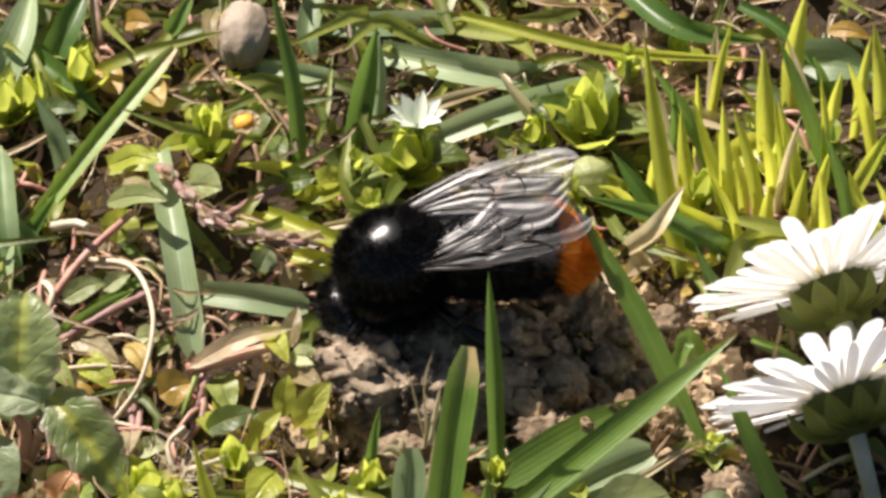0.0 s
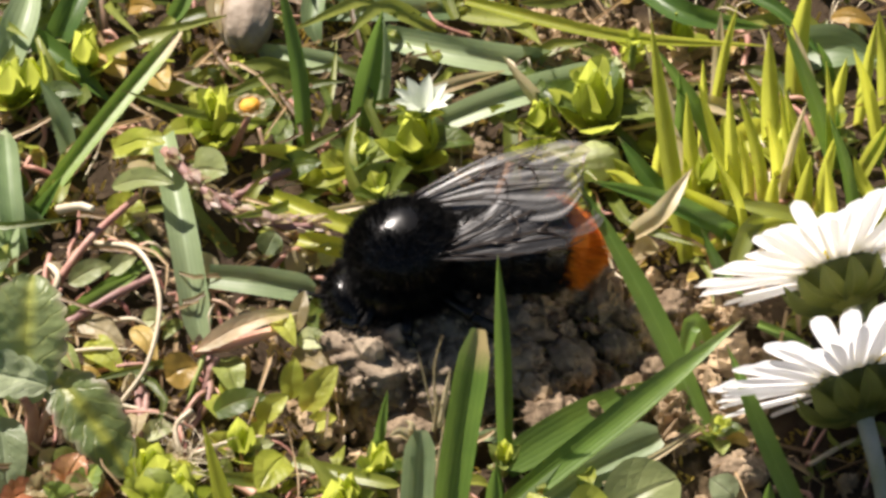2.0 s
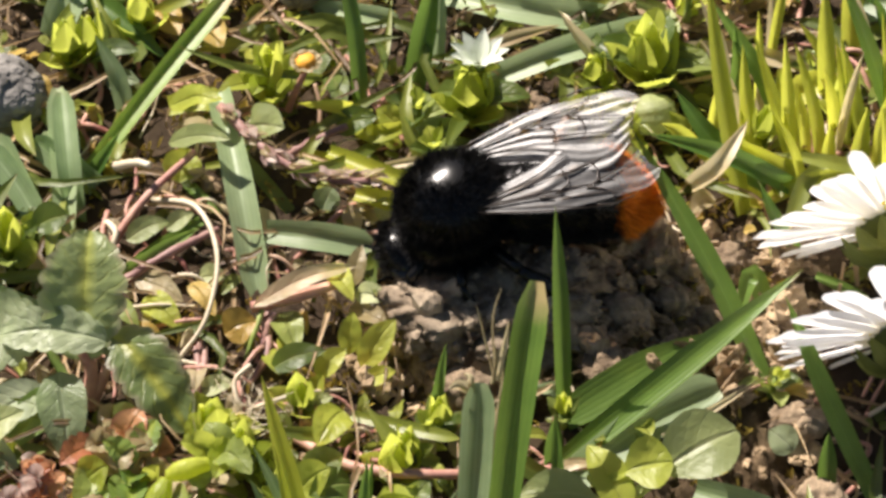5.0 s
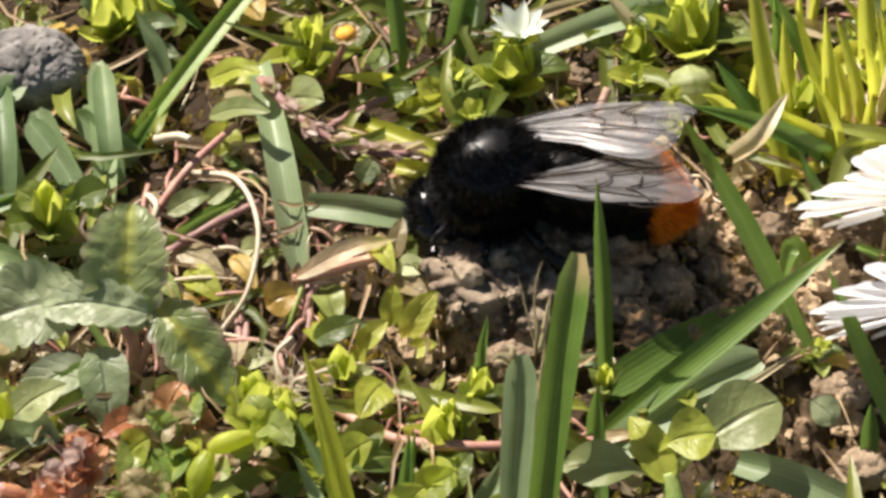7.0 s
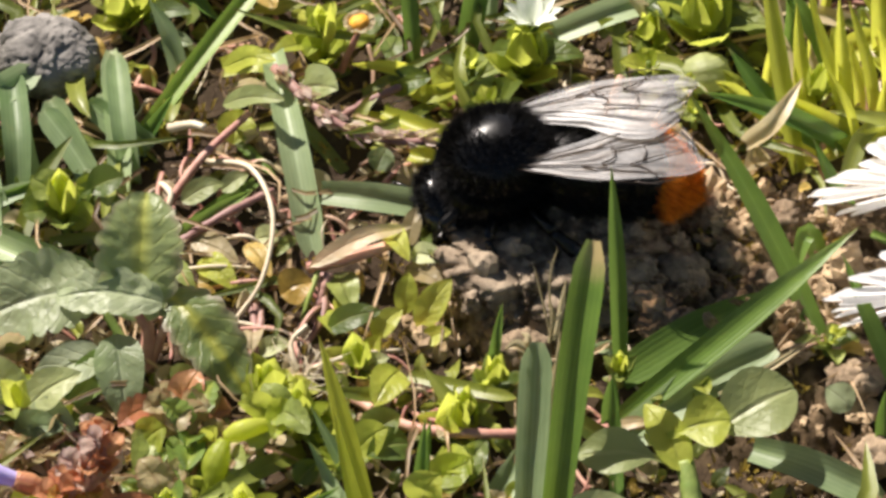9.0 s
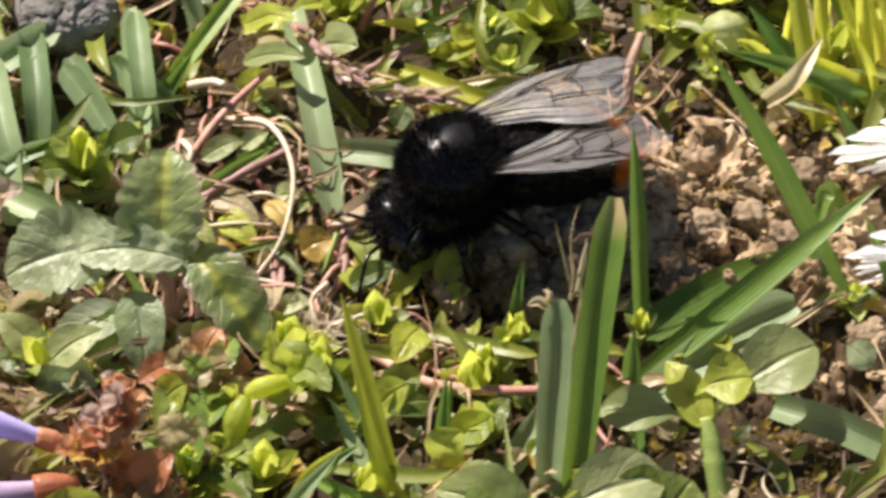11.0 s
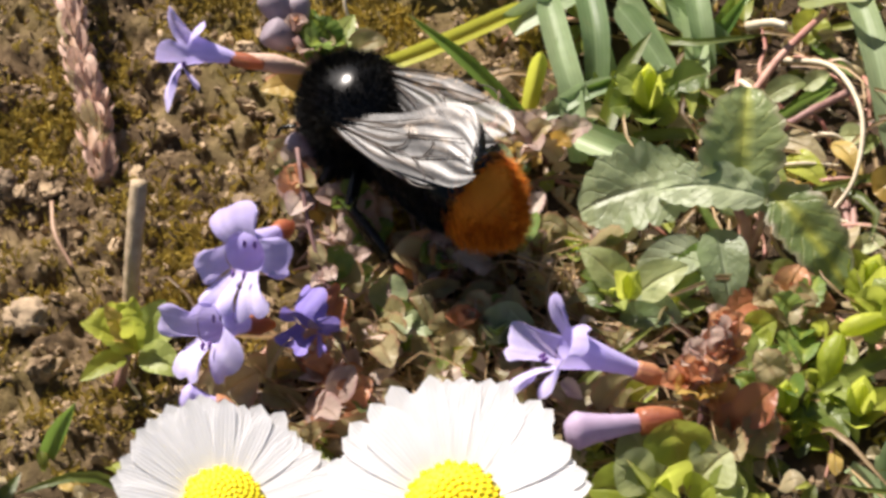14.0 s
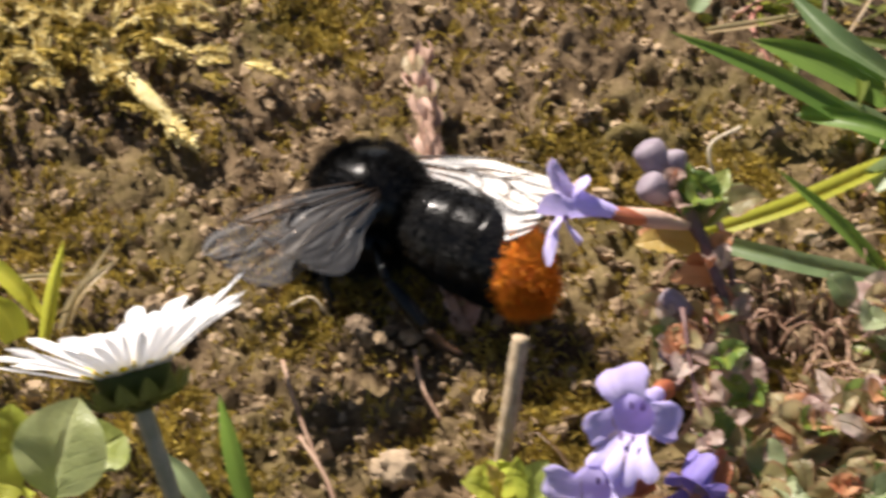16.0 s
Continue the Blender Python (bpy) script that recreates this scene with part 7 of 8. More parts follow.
bract_tuft(ivy, ivy_base, (-31.3, -32, -2.6), 12, 3.22, ["bronze", "russet"], 341, 0.7)
ivy = thing("ground_ivy", (-27.9, -27.3, -3.7), "low ground ivy shoot with bronzed crinkled leaves", "plant", "ground ivy plants")
ivy_base = (-27.9, -27.3, -3.7)
part("stem", Geo().tube([Vector(p) - Vector(ivy_base) for p in [(-27.9, -28.7, -3.8), (-27.8, -28.4, -2.3)]], 0.34, 12, 6, 1.0, 0.08), STEM["violet"], ivy)
bract_tuft(ivy, ivy_base, (-27.8, -28.4, -2.3), 10, 3.06, ["bronze", "serrate"], 344, 0.7)
ivy = thing("ground_ivy", (-26.7, -21.6, -3.2), "low ground ivy shoot with bronzed crinkled leaves", "plant", "ground ivy plants")
ivy_base = (-26.7, -21.6, -3.2)
part("stem", Geo().tube([Vector(p) - Vector(ivy_base) for p in [(-26.7, -23, -3.3), (-26.7, -22.8, -1.8)]], 0.35, 12, 6, 1.0, 0.08), STEM["violet"], ivy)
bract_tuft(ivy, ivy_base, (-26.7, -22.8, -1.8), 10, 3.11, ["bronze", "serrate"], 347, 0.7)
ivy = thing("ground_ivy", (-61.3, -8, -2.1), "low ground ivy shoot with bronzed crinkled leaves", "plant", "ground ivy plants")
ivy_base = (-61.3, -8, -2.1)
part("stem", Geo().tube([Vector(p) - Vector(ivy_base) for p in [(-61.4, -9.5, -2.3), (-61.6, -10, 0.2)]], 0.36, 12, 6, 1.0, 0.08), STEM["violet"], ivy)
bract_tuft(ivy, ivy_base, (-61.6, -10, 0.2), 10, 2.58, ["mauve", "bronze"], 350, 0.7)
ivy = thing("ground_ivy", (-51.3, -16.7, -2.8), "low ground ivy shoot with bronzed crinkled leaves", "plant", "ground ivy plants")
ivy_base = (-51.3, -16.7, -2.8)
part("stem", Geo().tube([Vector(p) - Vector(ivy_base) for p in [(-51.3, -18.2, -3), (-51.5, -17.9, -1.4)]], 0.35, 12, 6, 1.0, 0.08), STEM["violet"], ivy)
bract_tuft(ivy, ivy_base, (-51.5, -17.9, -1.4), 14, 2.91, ["mauve", "russet", "bronze", "serrate"], 353, 0.7)
ivy = thing("ground_ivy", (-55.9, -14.1, -2.6), "low ground ivy shoot with bronzed crinkled leaves", "plant", "ground ivy plants")
ivy_base = (-55.9, -14.1, -2.6)
part("stem", Geo().tube([Vector(p) - Vector(ivy_base) for p in [(-56, -15.5, -2.7), (-56.2, -16, -0.3)]], 0.35, 12, 6, 1.0, 0.08), STEM["violet"], ivy)
bract_tuft(ivy, ivy_base, (-56.2, -16, -0.3), 10, 2.34, ["mauve", "serrate"], 356, 0.7)
ivy = thing("ground_ivy", (-46.8, -6.9, -2.1), "low ground ivy shoot with bronzed crinkled leaves", "plant", "ground ivy plants")
ivy_base = (-46.8, -6.9, -2.1)
part("stem", Geo().tube([Vector(p) - Vector(ivy_base) for p in [(-46.8, -8.4, -2.2), (-47.2, -8.9, 0.3)]], 0.36, 12, 6, 1.0, 0.08), STEM["violet"], ivy)
bract_tuft(ivy, ivy_base, (-47.2, -8.9, 0.3), 10, 2.79, ["mauve", "grey"], 359, 0.7)
ivy = thing("ground_ivy", (-27.7, -20, -3.1), "low ground ivy shoot with bronzed crinkled leaves", "plant", "ground ivy plants")
ivy_base = (-27.7, -20, -3.1)
part("stem", Geo().tube([Vector(p) - Vector(ivy_base) for p in [(-27.6, -21.5, -3.2), (-27.6, -21.2, -1.7)]], 0.35, 12, 6, 1.0, 0.08), STEM["violet"], ivy)
bract_tuft(ivy, ivy_base, (-27.6, -21.2, -1.7), 8, 3.33, ["bronze", "russet"], 362, 0.7)

# stones, husk, clod and sticks
lump_thing("stone", (-38.6, 11.0, 0.9), (4.1, 3.5, 3.0), STONE, "grey rough pebble among grass", "stone", 3, 0.32)
husk((-15.6, 21.7, 2.7))
lump_thing("soil_clod", (-1.6, -8.6, -1.3), (7.4, 4.7, 2.9), PALE_CLOD, "large dry clod of pale brown soil with a steep broken edge", "soil clod", 11, 0.9, 0.8)
lump_thing("soil_clod", (1.7, 10.9, -0.4), (1.3, 1.1, 0.9), CLOD, "small lump of dry soil", "soil clod", 20, 0.9)
lump_thing("soil_clod", (-0.4, 9.3, -0.6), (1.1, 0.9, 0.7), CLOD, "small lump of dry soil", "soil clod", 21, 0.9)
lump_thing("soil_clod", (16.1, -4, -1.6), (1.6, 1.3, 1.0), CLOD, "small lump of dry soil", "soil clod", 22, 0.9)
lump_thing("soil_clod", (11.8, -7.5, -1.9), (1.4, 1.2, 1.0), CLOD, "small lump of dry soil", "soil clod", 23, 0.9)
lump_thing("soil_clod", (8.1, -8.5, -2), (1.8, 1.5, 1.2), CLOD, "small lump of dry soil", "soil clod", 24, 0.9)
lump_thing("soil_clod", (19.9, -18.3, -2.8), (1.8, 1.5, 1.2), CLOD, "small lump of dry soil", "soil clod", 25, 0.9)
lump_thing("soil_clod", (6.8, -13.4, -2.4), (1.9, 1.6, 1.3), CLOD, "small lump of dry soil", "soil clod", 26, 0.9)
lump_thing("soil_clod", (21.3, -24.8, -3.3), (1.9, 1.6, 1.3), CLOD, "small lump of dry soil", "soil clod", 27, 0.9)
lump_thing("soil_clod", (8.1, -13.6, -2.4), (1.8, 1.5, 1.2), CLOD, "small lump of dry soil", "soil clod", 28, 0.9)
lump_thing("soil_clod", (20.6, -18.6, -2.8), (1.7, 1.4, 1.1), CLOD, "small lump of dry soil", "soil clod", 29, 0.9)
lump_thing("soil_clod", (1.9, 10.4, -0.5), (1.4, 1.2, 1.0), CLOD, "small lump of dry soil", "soil clod", 30, 0.9)
lump_thing("soil_clod", (8.9, -1.8, -1.4), (1.8, 1.5, 1.2), CLOD, "small lump of dry soil", "soil clod", 31, 0.9)
lump_thing("soil_clod", (14.7, -9.6, -2.1), (1.6, 1.3, 1.0), CLOD, "small lump of dry soil", "soil clod", 32, 0.9)
lump_thing("soil_clod", (-3.4, -15.2, -2.5), (1.9, 1.6, 1.3), CLOD, "small lump of dry soil", "soil clod", 33, 0.9)
lump_thing("soil_clod", (-50.7, -0.8, -1.4), (1.4, 1.2, 1.0), CLOD, "small lump of dry soil", "soil clod", 34, 0.9)
lump_thing("soil_clod", (-47.4, 0.2, -1.3), (1.2, 1.0, 0.8), CLOD, "small lump of dry soil", "soil clod", 35, 0.9)
lump_thing("soil_clod", (-58.4, -31.6, -3.8), (1.7, 1.4, 1.1), CLOD, "small lump of dry soil", "soil clod", 36, 0.9)
lump_thing("soil_clod", (-83, -9.5, -2.1), (1.2, 1.0, 0.8), CLOD, "small lump of dry soil", "soil clod", 37, 0.9)
lump_thing("soil_clod", (-80.3, -21.3, -3), (1.7, 1.4, 1.1), CLOD, "small lump of dry soil", "soil clod", 38, 0.9)
lump_thing("soil_clod", (-65.4, -11.7, -2.2), (1.2, 1.0, 0.8), CLOD, "small lump of dry soil", "soil clod", 39, 0.9)
dry_stick([(-73.2, -21.8, -3.2), (-72.7, -19.5, 1.9), (-72.2, -16.8, 6.2)], 0.62, STICK, "short broken straw stalk standing in the soil")
withered_stalk([(-75.7, -9.8, -1.8), (-76.6, -4.6, 0.1), (-78, 0.8, 1.6), (-79.7, 12.4, 3.5)], 0.75, "brown", ["rind", "rind", "pale"], 150, 2.0, "scaly reddish-brown dry stalk lying on the soil", 7)
moss_shoots((-105.6, 15.4, 0.2), 31, 4.0, ((-101.7, 11.7, 1.4), (-96.1, 5.3, 0.4)))
dry_stick([(-12.2, -37.7, -4.5), (-12.2, -36.7, -2.9), (-12.1, -35.8, -1.4)], 0.8, STICK, "stub of a brown straw stalk among grass")

# plump shoots
closed_shoot((-17.8, 10.7, -0.6), 6.89, 2.72, 392, "lime")
closed_shoot((-2.6, 8.9, -0.8), 6.57, 3.39, 393, "lime")
closed_shoot((10.7, 11.9, -0.5), 7.77, 3.67, 394, "lime")
closed_shoot((-31.4, 14.9, -0.3), 5.80, 2.58, 395, "chick")
closed_shoot((6.7, 12.2, -0.5), 4.03, 2.13, 396, "lime")
closed_shoot((-33.2, 14.5, -0.3), 5.80, 2.83, 397, "lime")
closed_shoot((-36.4, -4, -1.8), 6.07, 2.70, 398, "chick")
closed_shoot((-21.1, -19.4, -3.1), 4.22, 2.74, 401, "lime")
closed_shoot((-7.5, -21.8, -3.2), 4.20, 1.95, 402, "chick")
closed_shoot((3.5, -18.1, -3), 3.18, 1.41, 403, "chick")
closed_shoot((13.9, 18.3, -0), 4.10, 2.08, 404, "lime")
closed_shoot((25.3, 8.8, -0.8), 5.14, 2.54, 405, "lime")
closed_shoot((31, 2.9, -1.3), 4.50, 2.08, 406, "lime")
closed_shoot((-8.2, -23.2, -3.4), 4.70, 2.71, 407, "lime")
closed_shoot((-5.2, -19, -3), 4.22, 1.95, 408, "chick")
closed_shoot((-19, -21.7, -3.2), 4.46, 2.33, 409, "lime")
closed_shoot((-15.5, -31.1, -4), 3.58, 2.27, 410, "lime")
closed_shoot((-22.7, -30, -3.9), 4.63, 2.66, 411, "lime")
closed_shoot((19, 6.2, -1), 5.09, 2.51, 413, "lime")
closed_shoot((-27.7, 17.9, -0.1), 5.27, 2.60, 414, "lime")
closed_shoot((17.9, 20.5, 0.1), 4.12, 2.18, 415, "lime")
closed_shoot((-27.8, -30, -3.9), 4.62, 2.28, 416, "lime")

# the weeds before the clod, leaf by leaf
single_leaf((-27.9, -3.3, 0.2), (-24.8, -2.1, 0.9), 1.77, "silver", "ovate")
single_leaf((-25.0, -2.4, 0.3), (-23.0, -1.3, 1.0), 1.40, "silver", "ovate")
single_leaf((-27.1, -5.9, -1.0), (-23.6, -8.4, -0.8), 1.96, "pale", "ovate")
single_leaf((-26.6, -7.7, -1.1), (-23.6, -10.7, -1.2), 2.15, "lime", "ovate")
single_leaf((-23.0, -6.9, -0.6), (-21.2, -10.0, -0.5), 1.59, "yellow", "ovate")
single_leaf((-22.6, -6.0, -1.0), (-20.6, -6.3, -0.6), 1.87, "silver", "ovate")
single_leaf((-20.5, -11.7, -0.6), (-18.2, -11.1, 0.2), 2.71, "yellow", "ovate")
single_leaf((-16.6, -9.1, -1.2), (-15.3, -13.0, -1.1), 2.33, "chick", "ovate")
single_leaf((-18.5, -9.7, 0.1), (-11.0, -7.3, 1.7), 1.5, "pale", "ovate")
single_leaf((-13.2, -6.4, 0.8), (-11.3, -10.1, 1.1), 1.77, "lime", "ovate")
single_leaf((-11.4, -8.2, 0.4), (-10.7, -5.3, 1.7), 1.40, "pale", "ovate")
single_leaf((-11.2, -8.8, 0.4), (-8.8, -9.9, 0.9), 1.68, "silver", "ovate")
single_leaf((-11.6, -9.5, -0.3), (-8.8, -11.8, 0.2), 1.77, "pale", "ovate")
single_leaf((-11.7, -13.1, -1.3), (-11.3, -10.9, 0.8), 1.68, "lime", "ovate")
single_leaf((-10.7, -14.2, -1.6), (-8.3, -11.5, 0.6), 2.15, "lime", "ovate")
single_leaf((-10.5, -15.4, -1.7), (-8.3, -14.8, -1.1), 1.40, "lime", "ovate")
single_leaf((-17.1, -14.5, -1.1), (-13.3, -13.8, -0.0), 1.96, "chick", "ovate")
single_leaf((-13.9, -15.0, -1.5), (-11.8, -13.3, -0.4), 1.68, "lime", "ovate")
single_leaf((-14.7, -17.6, -1.9), (-12.7, -17.1, -1.1), 1.31, "silver", "ovate")
single_leaf((-13.8, -19.0, -2.2), (-12.3, -18.0, -1.5), 1.21, "chick", "ovate")
single_leaf((-22.8, -20.6, -1.9), (-19.0, -19.8, -0.5), 3.36, "lime", "toothed")
single_leaf((-22.1, -15.8, -2.0), (-19.7, -15.6, -1.3), 1.49, "silver", "ovate")
single_leaf((-17.5, -12.5, -1.5), (-16.5, -15.1, -1.1), 1.40, "lime", "ovate")
single_leaf((-19.7, -5.6, -1.3), (-20.9, -7.5, -1.1), 1.03, "chick", "ovate")
single_leaf((-25.5, -12.4, -1.5), (-26.8, -10.4, -0.7), 1.87, "yellow", "ovate")
single_leaf((-15.6, -12.8, -1.7), (-16.7, -11.5, -1.2), 1.40, "lime", "ovate")
creeping_stem([(-18.6, -9.4, -0.3), (-15.5, -9.2, 0.4), (-11.6, -8.0, 0.9)], 0.42, "pink", "thick pinkish chickweed stem crossing the weeds")
creeping_stem([(-17.0, -9.9, -0.3), (-17.6, -11.2, -1.4), (-18.2, -12.8, -2.9)], 0.36, "purple", "purple chickweed stem bent to the ground")
creeping_stem([(-17.8, -9.6, -0.3), (-18.4, -11.3, -1.0), (-19.2, -13.2, -2.6)], 0.22, "green", "thin green stalk between the weeds")
creeping_stem([(-21.9, -10.4, -0.7), (-22.4, -12.6, -1.9), (-22.8, -15.3, -3.1)], 0.3, "purple", "purple chickweed stem bent to the ground")
creeping_stem([(-26.8, -10.0, -1.3), (-24.6, -14.4, -1.1), (-23.2, -14.8, -2.1), (-20.6, -14.2, -2.2)], 0.24, "pale", "thin pale looping root above the soil")
creeping_stem([(-27.3, -8.7, -1.0), (-25.2, -9.0, -0.4), (-22.6, -8.7, -1.0)], 0.16, "pale", "thin pale root on the soil")
creeping_stem([(-29.2, -3.9, -0.8), (-28.7, -2.5, 0.1), (-29.5, -1.2, -0.2), (-29.0, -2.5, -1.1)], 0.26, "pale", "curled pale tendril on the soil")
creeping_stem([(-18.7, -18.7, -3.0), (-19.3, -17.8, -1.3), (-19.6, -16.2, -0.4), (-18.5, -15.1, 0.1)], 0.22, "pale", "pale downy arching stalk")
closed_shoot((-15.0, -17.1, -2.9), 3.6, 2.5, 431, "lime")
root_tuft((-18.6, -18.1, -1.5), 16)

# broad weed leaves
single_leaf((-25.1, 4.8, 1.9), (-20.3, 2.5, 4.7), 1.7, "silver", "ovate")
single_leaf((-25.1, 8.3, 2.2), (-21, 6.2, 5), 1.96, "lime", "ovate")
single_leaf((-19.4, 6.3, 1.5), (-16.5, 4.4, 3.9), 3.38, "silver", "ovate")
single_leaf((-12.7, 7.2, 0.6), (-9.7, 7.2, 2.1), 2.20, "chick", "ovate")
single_leaf((-8.1, 7.2, 0.6), (-9.7, 8, 2.1), 2.11, "lime", "ovate")
single_leaf((-14.3, -23.8, -1.9), (-11.9, -23, -0.3), 2.72, "chick", "ovate")
single_leaf((-29.8, -24, -1.9), (-28.1, -23.7, -0.4), 2.72, "lime", "ovate")
single_leaf((-11.2, -24.3, -1.9), (-14.2, -26.3, -0.6), 2.71, "chick", "ovate")
single_leaf((-10.9, -30.2, -1.4), (-9.1, -29.4, 1.2), 3.05, "lime", "ovate")
single_leaf((-9.5, -25.3, -2), (-7, -27.9, -0.7), 2.31, "lime", "ovate")
single_leaf((-15, -25.2, -1.5), (-12.7, -24.8, 0.5), 2.70, "lime", "ovate")
single_leaf((-24.7, -24.3, -2.4), (-22.8, -27.4, -1.7), 2.71, "chick", "ovate")
single_leaf((-25.9, -29, -2.8), (-23.6, -32.5, -2.1), 2.67, "chick", "ovate")
single_leaf((-12, -18.1, -1.4), (-13.7, -22.2, -0.3), 2.75, "lime", "ovate")

# more blades of the young tuft
grass_blade([(21.4, 3.5, -1.2), (19.7, 6.1, 4), (18, 9.7, 8.3)], 1.00, "lime", "pointed", label="young yellow-green grass blade standing in a tuft")
grass_blade([(23.4, 4.5, -1.1), (22.6, 6.9, 3.1), (21.1, 9.5, 7.3)], 1.00, "lime", "pointed", label="young yellow-green grass blade standing in a tuft")
grass_blade([(26.6, 5.6, -1.1), (25.7, 7.7, 3.1), (24.5, 10.1, 7.3)], 1.09, "lime", "pointed", label="young yellow-green grass blade standing in a tuft")
grass_blade([(27.3, 3.4, -1.2), (27.6, 5.6, 2), (28.5, 7.5, 5.1)], 1.00, "lime", "pointed", label="young yellow-green grass blade standing in a tuft")
grass_blade([(30, 3.4, -1.2), (29.2, 5.3, 2.9), (27.6, 7.3, 7.1)], 1.00, "lush", "pointed")
grass_blade([(18.8, 1.4, -1.4), (22.5, 1.9, 0.6), (26.6, 1.8, 1.6)], 1.08, "lime", "pointed", label="young yellow-green grass blade standing in a tuft")
grass_blade([(25.8, 2.9, -1.3), (26, 4.4, 0.9), (26.5, 6, 4)], 1.42, "lime", "pointed", label="young yellow-green grass blade standing in a tuft")
grass_blade([(16.4, 4, -1.2), (12.9, 4.3, 2.8), (11.2, 4.5, 3.9)], 1.09, "lime", "pointed", label="young yellow-green grass blade standing in a tuft")
grass_blade([(32.4, 10.4, -0.7), (31.4, 12.3, 3.5), (29.9, 13.6, 7.6)], 1.02, "lime", "pointed", label="young yellow-green grass blade standing in a tuft")
grass_blade([(16.6, 8.9, -0.8), (17.1, 10.2, 3.3), (16.8, 11.5, 7.4)], 0.93, "lush", "pointed")
grass_blade([(32.4, 3.9, -1.2), (30.5, 4.6, 1.9), (29.6, 6, 4)], 1.00, "lime", "pointed", label="young yellow-green grass blade standing in a tuft")
grass_blade([(-9.7, 9, -0.8), (-12.2, 8, 2.1), (-15.5, 7.6, 3.1)], 1.19, "lime", "pointed")
grass_blade([(21.1, -3.3, -1.8), (19.3, -2.7, 1.3), (18, -0.8, 3.4)], 0.98, "lush", "pointed")
grass_blade([(-28.4, 9.1, -0.8), (-29.2, 11.3, 2.4), (-30.8, 13.4, 4.6)], 1.44, "blue", "pointed")
grass_blade([(-5.6, -18, -2.9), (-5.2, -17, 0.1), (-4.7, -15.1, 2.3)], 0.79, "lush", "pointed")
grass_blade([(-13.2, 3.9, 1.8), (-8.1, 0.5, 2.5), (1.8, -2.5, 1.3)], 1.34, "lime", "pointed")
grass_blade([(-11.3, 0.8, 0.6), (-5.3, -1.8, 1.4), (1.8, -2.8, 0.8)], 1.49, "lime", "pointed")
grass_blade([(-5.8, 2.6, -0.3), (-3.1, 1.2, 0.6), (1.7, 3.1, -0.3)], 0.75, "dry", "pointed")
grass_blade([(-9.1, 4.3, -0.2), (-5.4, 3.9, 0.8), (-1.6, 3.6, -0.2)], 0.67, "dry", "pointed")
grass_blade([(-4, -2.2, -0.7), (-1.1, -1, 0.4), (2, -0.5, 0.5)], 0.82, "dry", "pointed")
single_leaf((-6.8, 0.3, -0.3), (-4.4, 0.5, 1), 2.06, "pale", "ovate")
single_leaf((-2.9, 3.5, -0), (-0.9, 2.8, 1.2), 1.91, "yellow", "ovate")
single_leaf((-1, 0.5, -0.3), (1.4, 0.1, 1), 1.65, "pale", "ovate")
single_leaf((-9.7, -0.7, -0.4), (-8.1, -0.5, 1), 1.65, "silver", "ovate")


# ---- loose cover of the ground ----


IVY = [(-45, -21, 9, 8), (-41, -28, 10, 5), (-57, -24, 4, 6), (-59, -30, 6, 4)]


def ivy_keep(x, y):
    return 1.0 if any(math.hypot((x - cx) / rx, (y - cy) / ry) < 1 for cx, cy, rx, ry in IVY) else 0.0


def green_keep(x, y):
    if -27 < x < -8 and -17 < y < -2:
        return 0.3
    b = bare(x, y)
    if ivy_keep(x, y):
        return 0.18
    return 0.0 if b > 0.12 else 0.25 if b > 0 else 1.0


def soil_keep(x, y):
    if x > 2 and y < -15:
        return 0.05
    return 1.0 if bare(x, y) > 0.0 else 0.22


def moss_keep(x, y):
    n = noise.noise(Vector((x * 0.11, y * 0.11, 9.0)))
    return max(0.05, min(1.0, n * 1.6 + 0.5 * noise.noise(Vector((x * 0.5, y * 0.5, 4.0))) + (0.12 if x < -62 and y < -6 else 0.0))) * (1.0 if bare(x, y) > 0.05 and x < -40 else 0.12)


crumbs("soil_crumbs", 7500, (-122, 44, -44, 38), 0.25, CRUMB, "loose crumbs of dry soil", soil_keep)
moss_carpet("moss", 7500, moss_keep, MOSS, 0.8, "yellow-brown moss on bare soil")
filler_leaves("small_leaves", 1150, lambda x, y: green_keep(x, y) * (1.0 if y > 2 else 0.7), 1.75, "fill", "ovate", "crowded small green lawn leaves", 71, 0.8)
filler_leaves("dead_leaves", 280, green_keep, 1.8, "yellow", "ovate", "withered pale leaf scraps on the soil", 72, 0.5)
filler_leaves("bronzed_leaves", 170, ivy_keep, 3.0, "bronze", "toothed", "crinkled bronzed ground ivy leaves", 75, 2.2)
filler_leaves("mauve_leaves", 120, ivy_keep, 2.4, "mauve", "toothed", "dull mauve ground ivy leaves", 76, 2.4)
filler_straw("brown_rootlets", 360, ivy_keep, 6.0, 0.25, "dryfill", "brown rootlets and dead stems", 77, 0.4)
filler_straw("straw_litter", 820, green_keep, 8.0, 0.34, "dryfill", "dry straw and root litter", 73, 0.15)
filler_leaves("pale_scraps", 330, lambda x, y: green_keep(x, y) if x < 12 and y < 4 else 0.0, 2.0, "pale", "ovate", "dried beige leaves among chickweed", 78, 1.4)
filler_runners("pinkish_runners", 150, lambda x, y: green_keep(x, y) if x < 30 else 0.0, 9.0, 0.19, "pink", "thin pinkish runners between the weeds", 81)
filler_runners("pale_rootlets", 170, lambda x, y: max(0.12, green_keep(x, y)), 6.0, 0.1, "pale", "fine pale rootlets on the soil", 82)
filler_runners("root_hairs", 90, lambda x, y: 1.0 if math.hypot((x + 52) / 7, (y + 11) / 6) < 1 else 0.0, 5.0, 0.13, "brown", "brown roots bared in a hollow of the soil", 83)
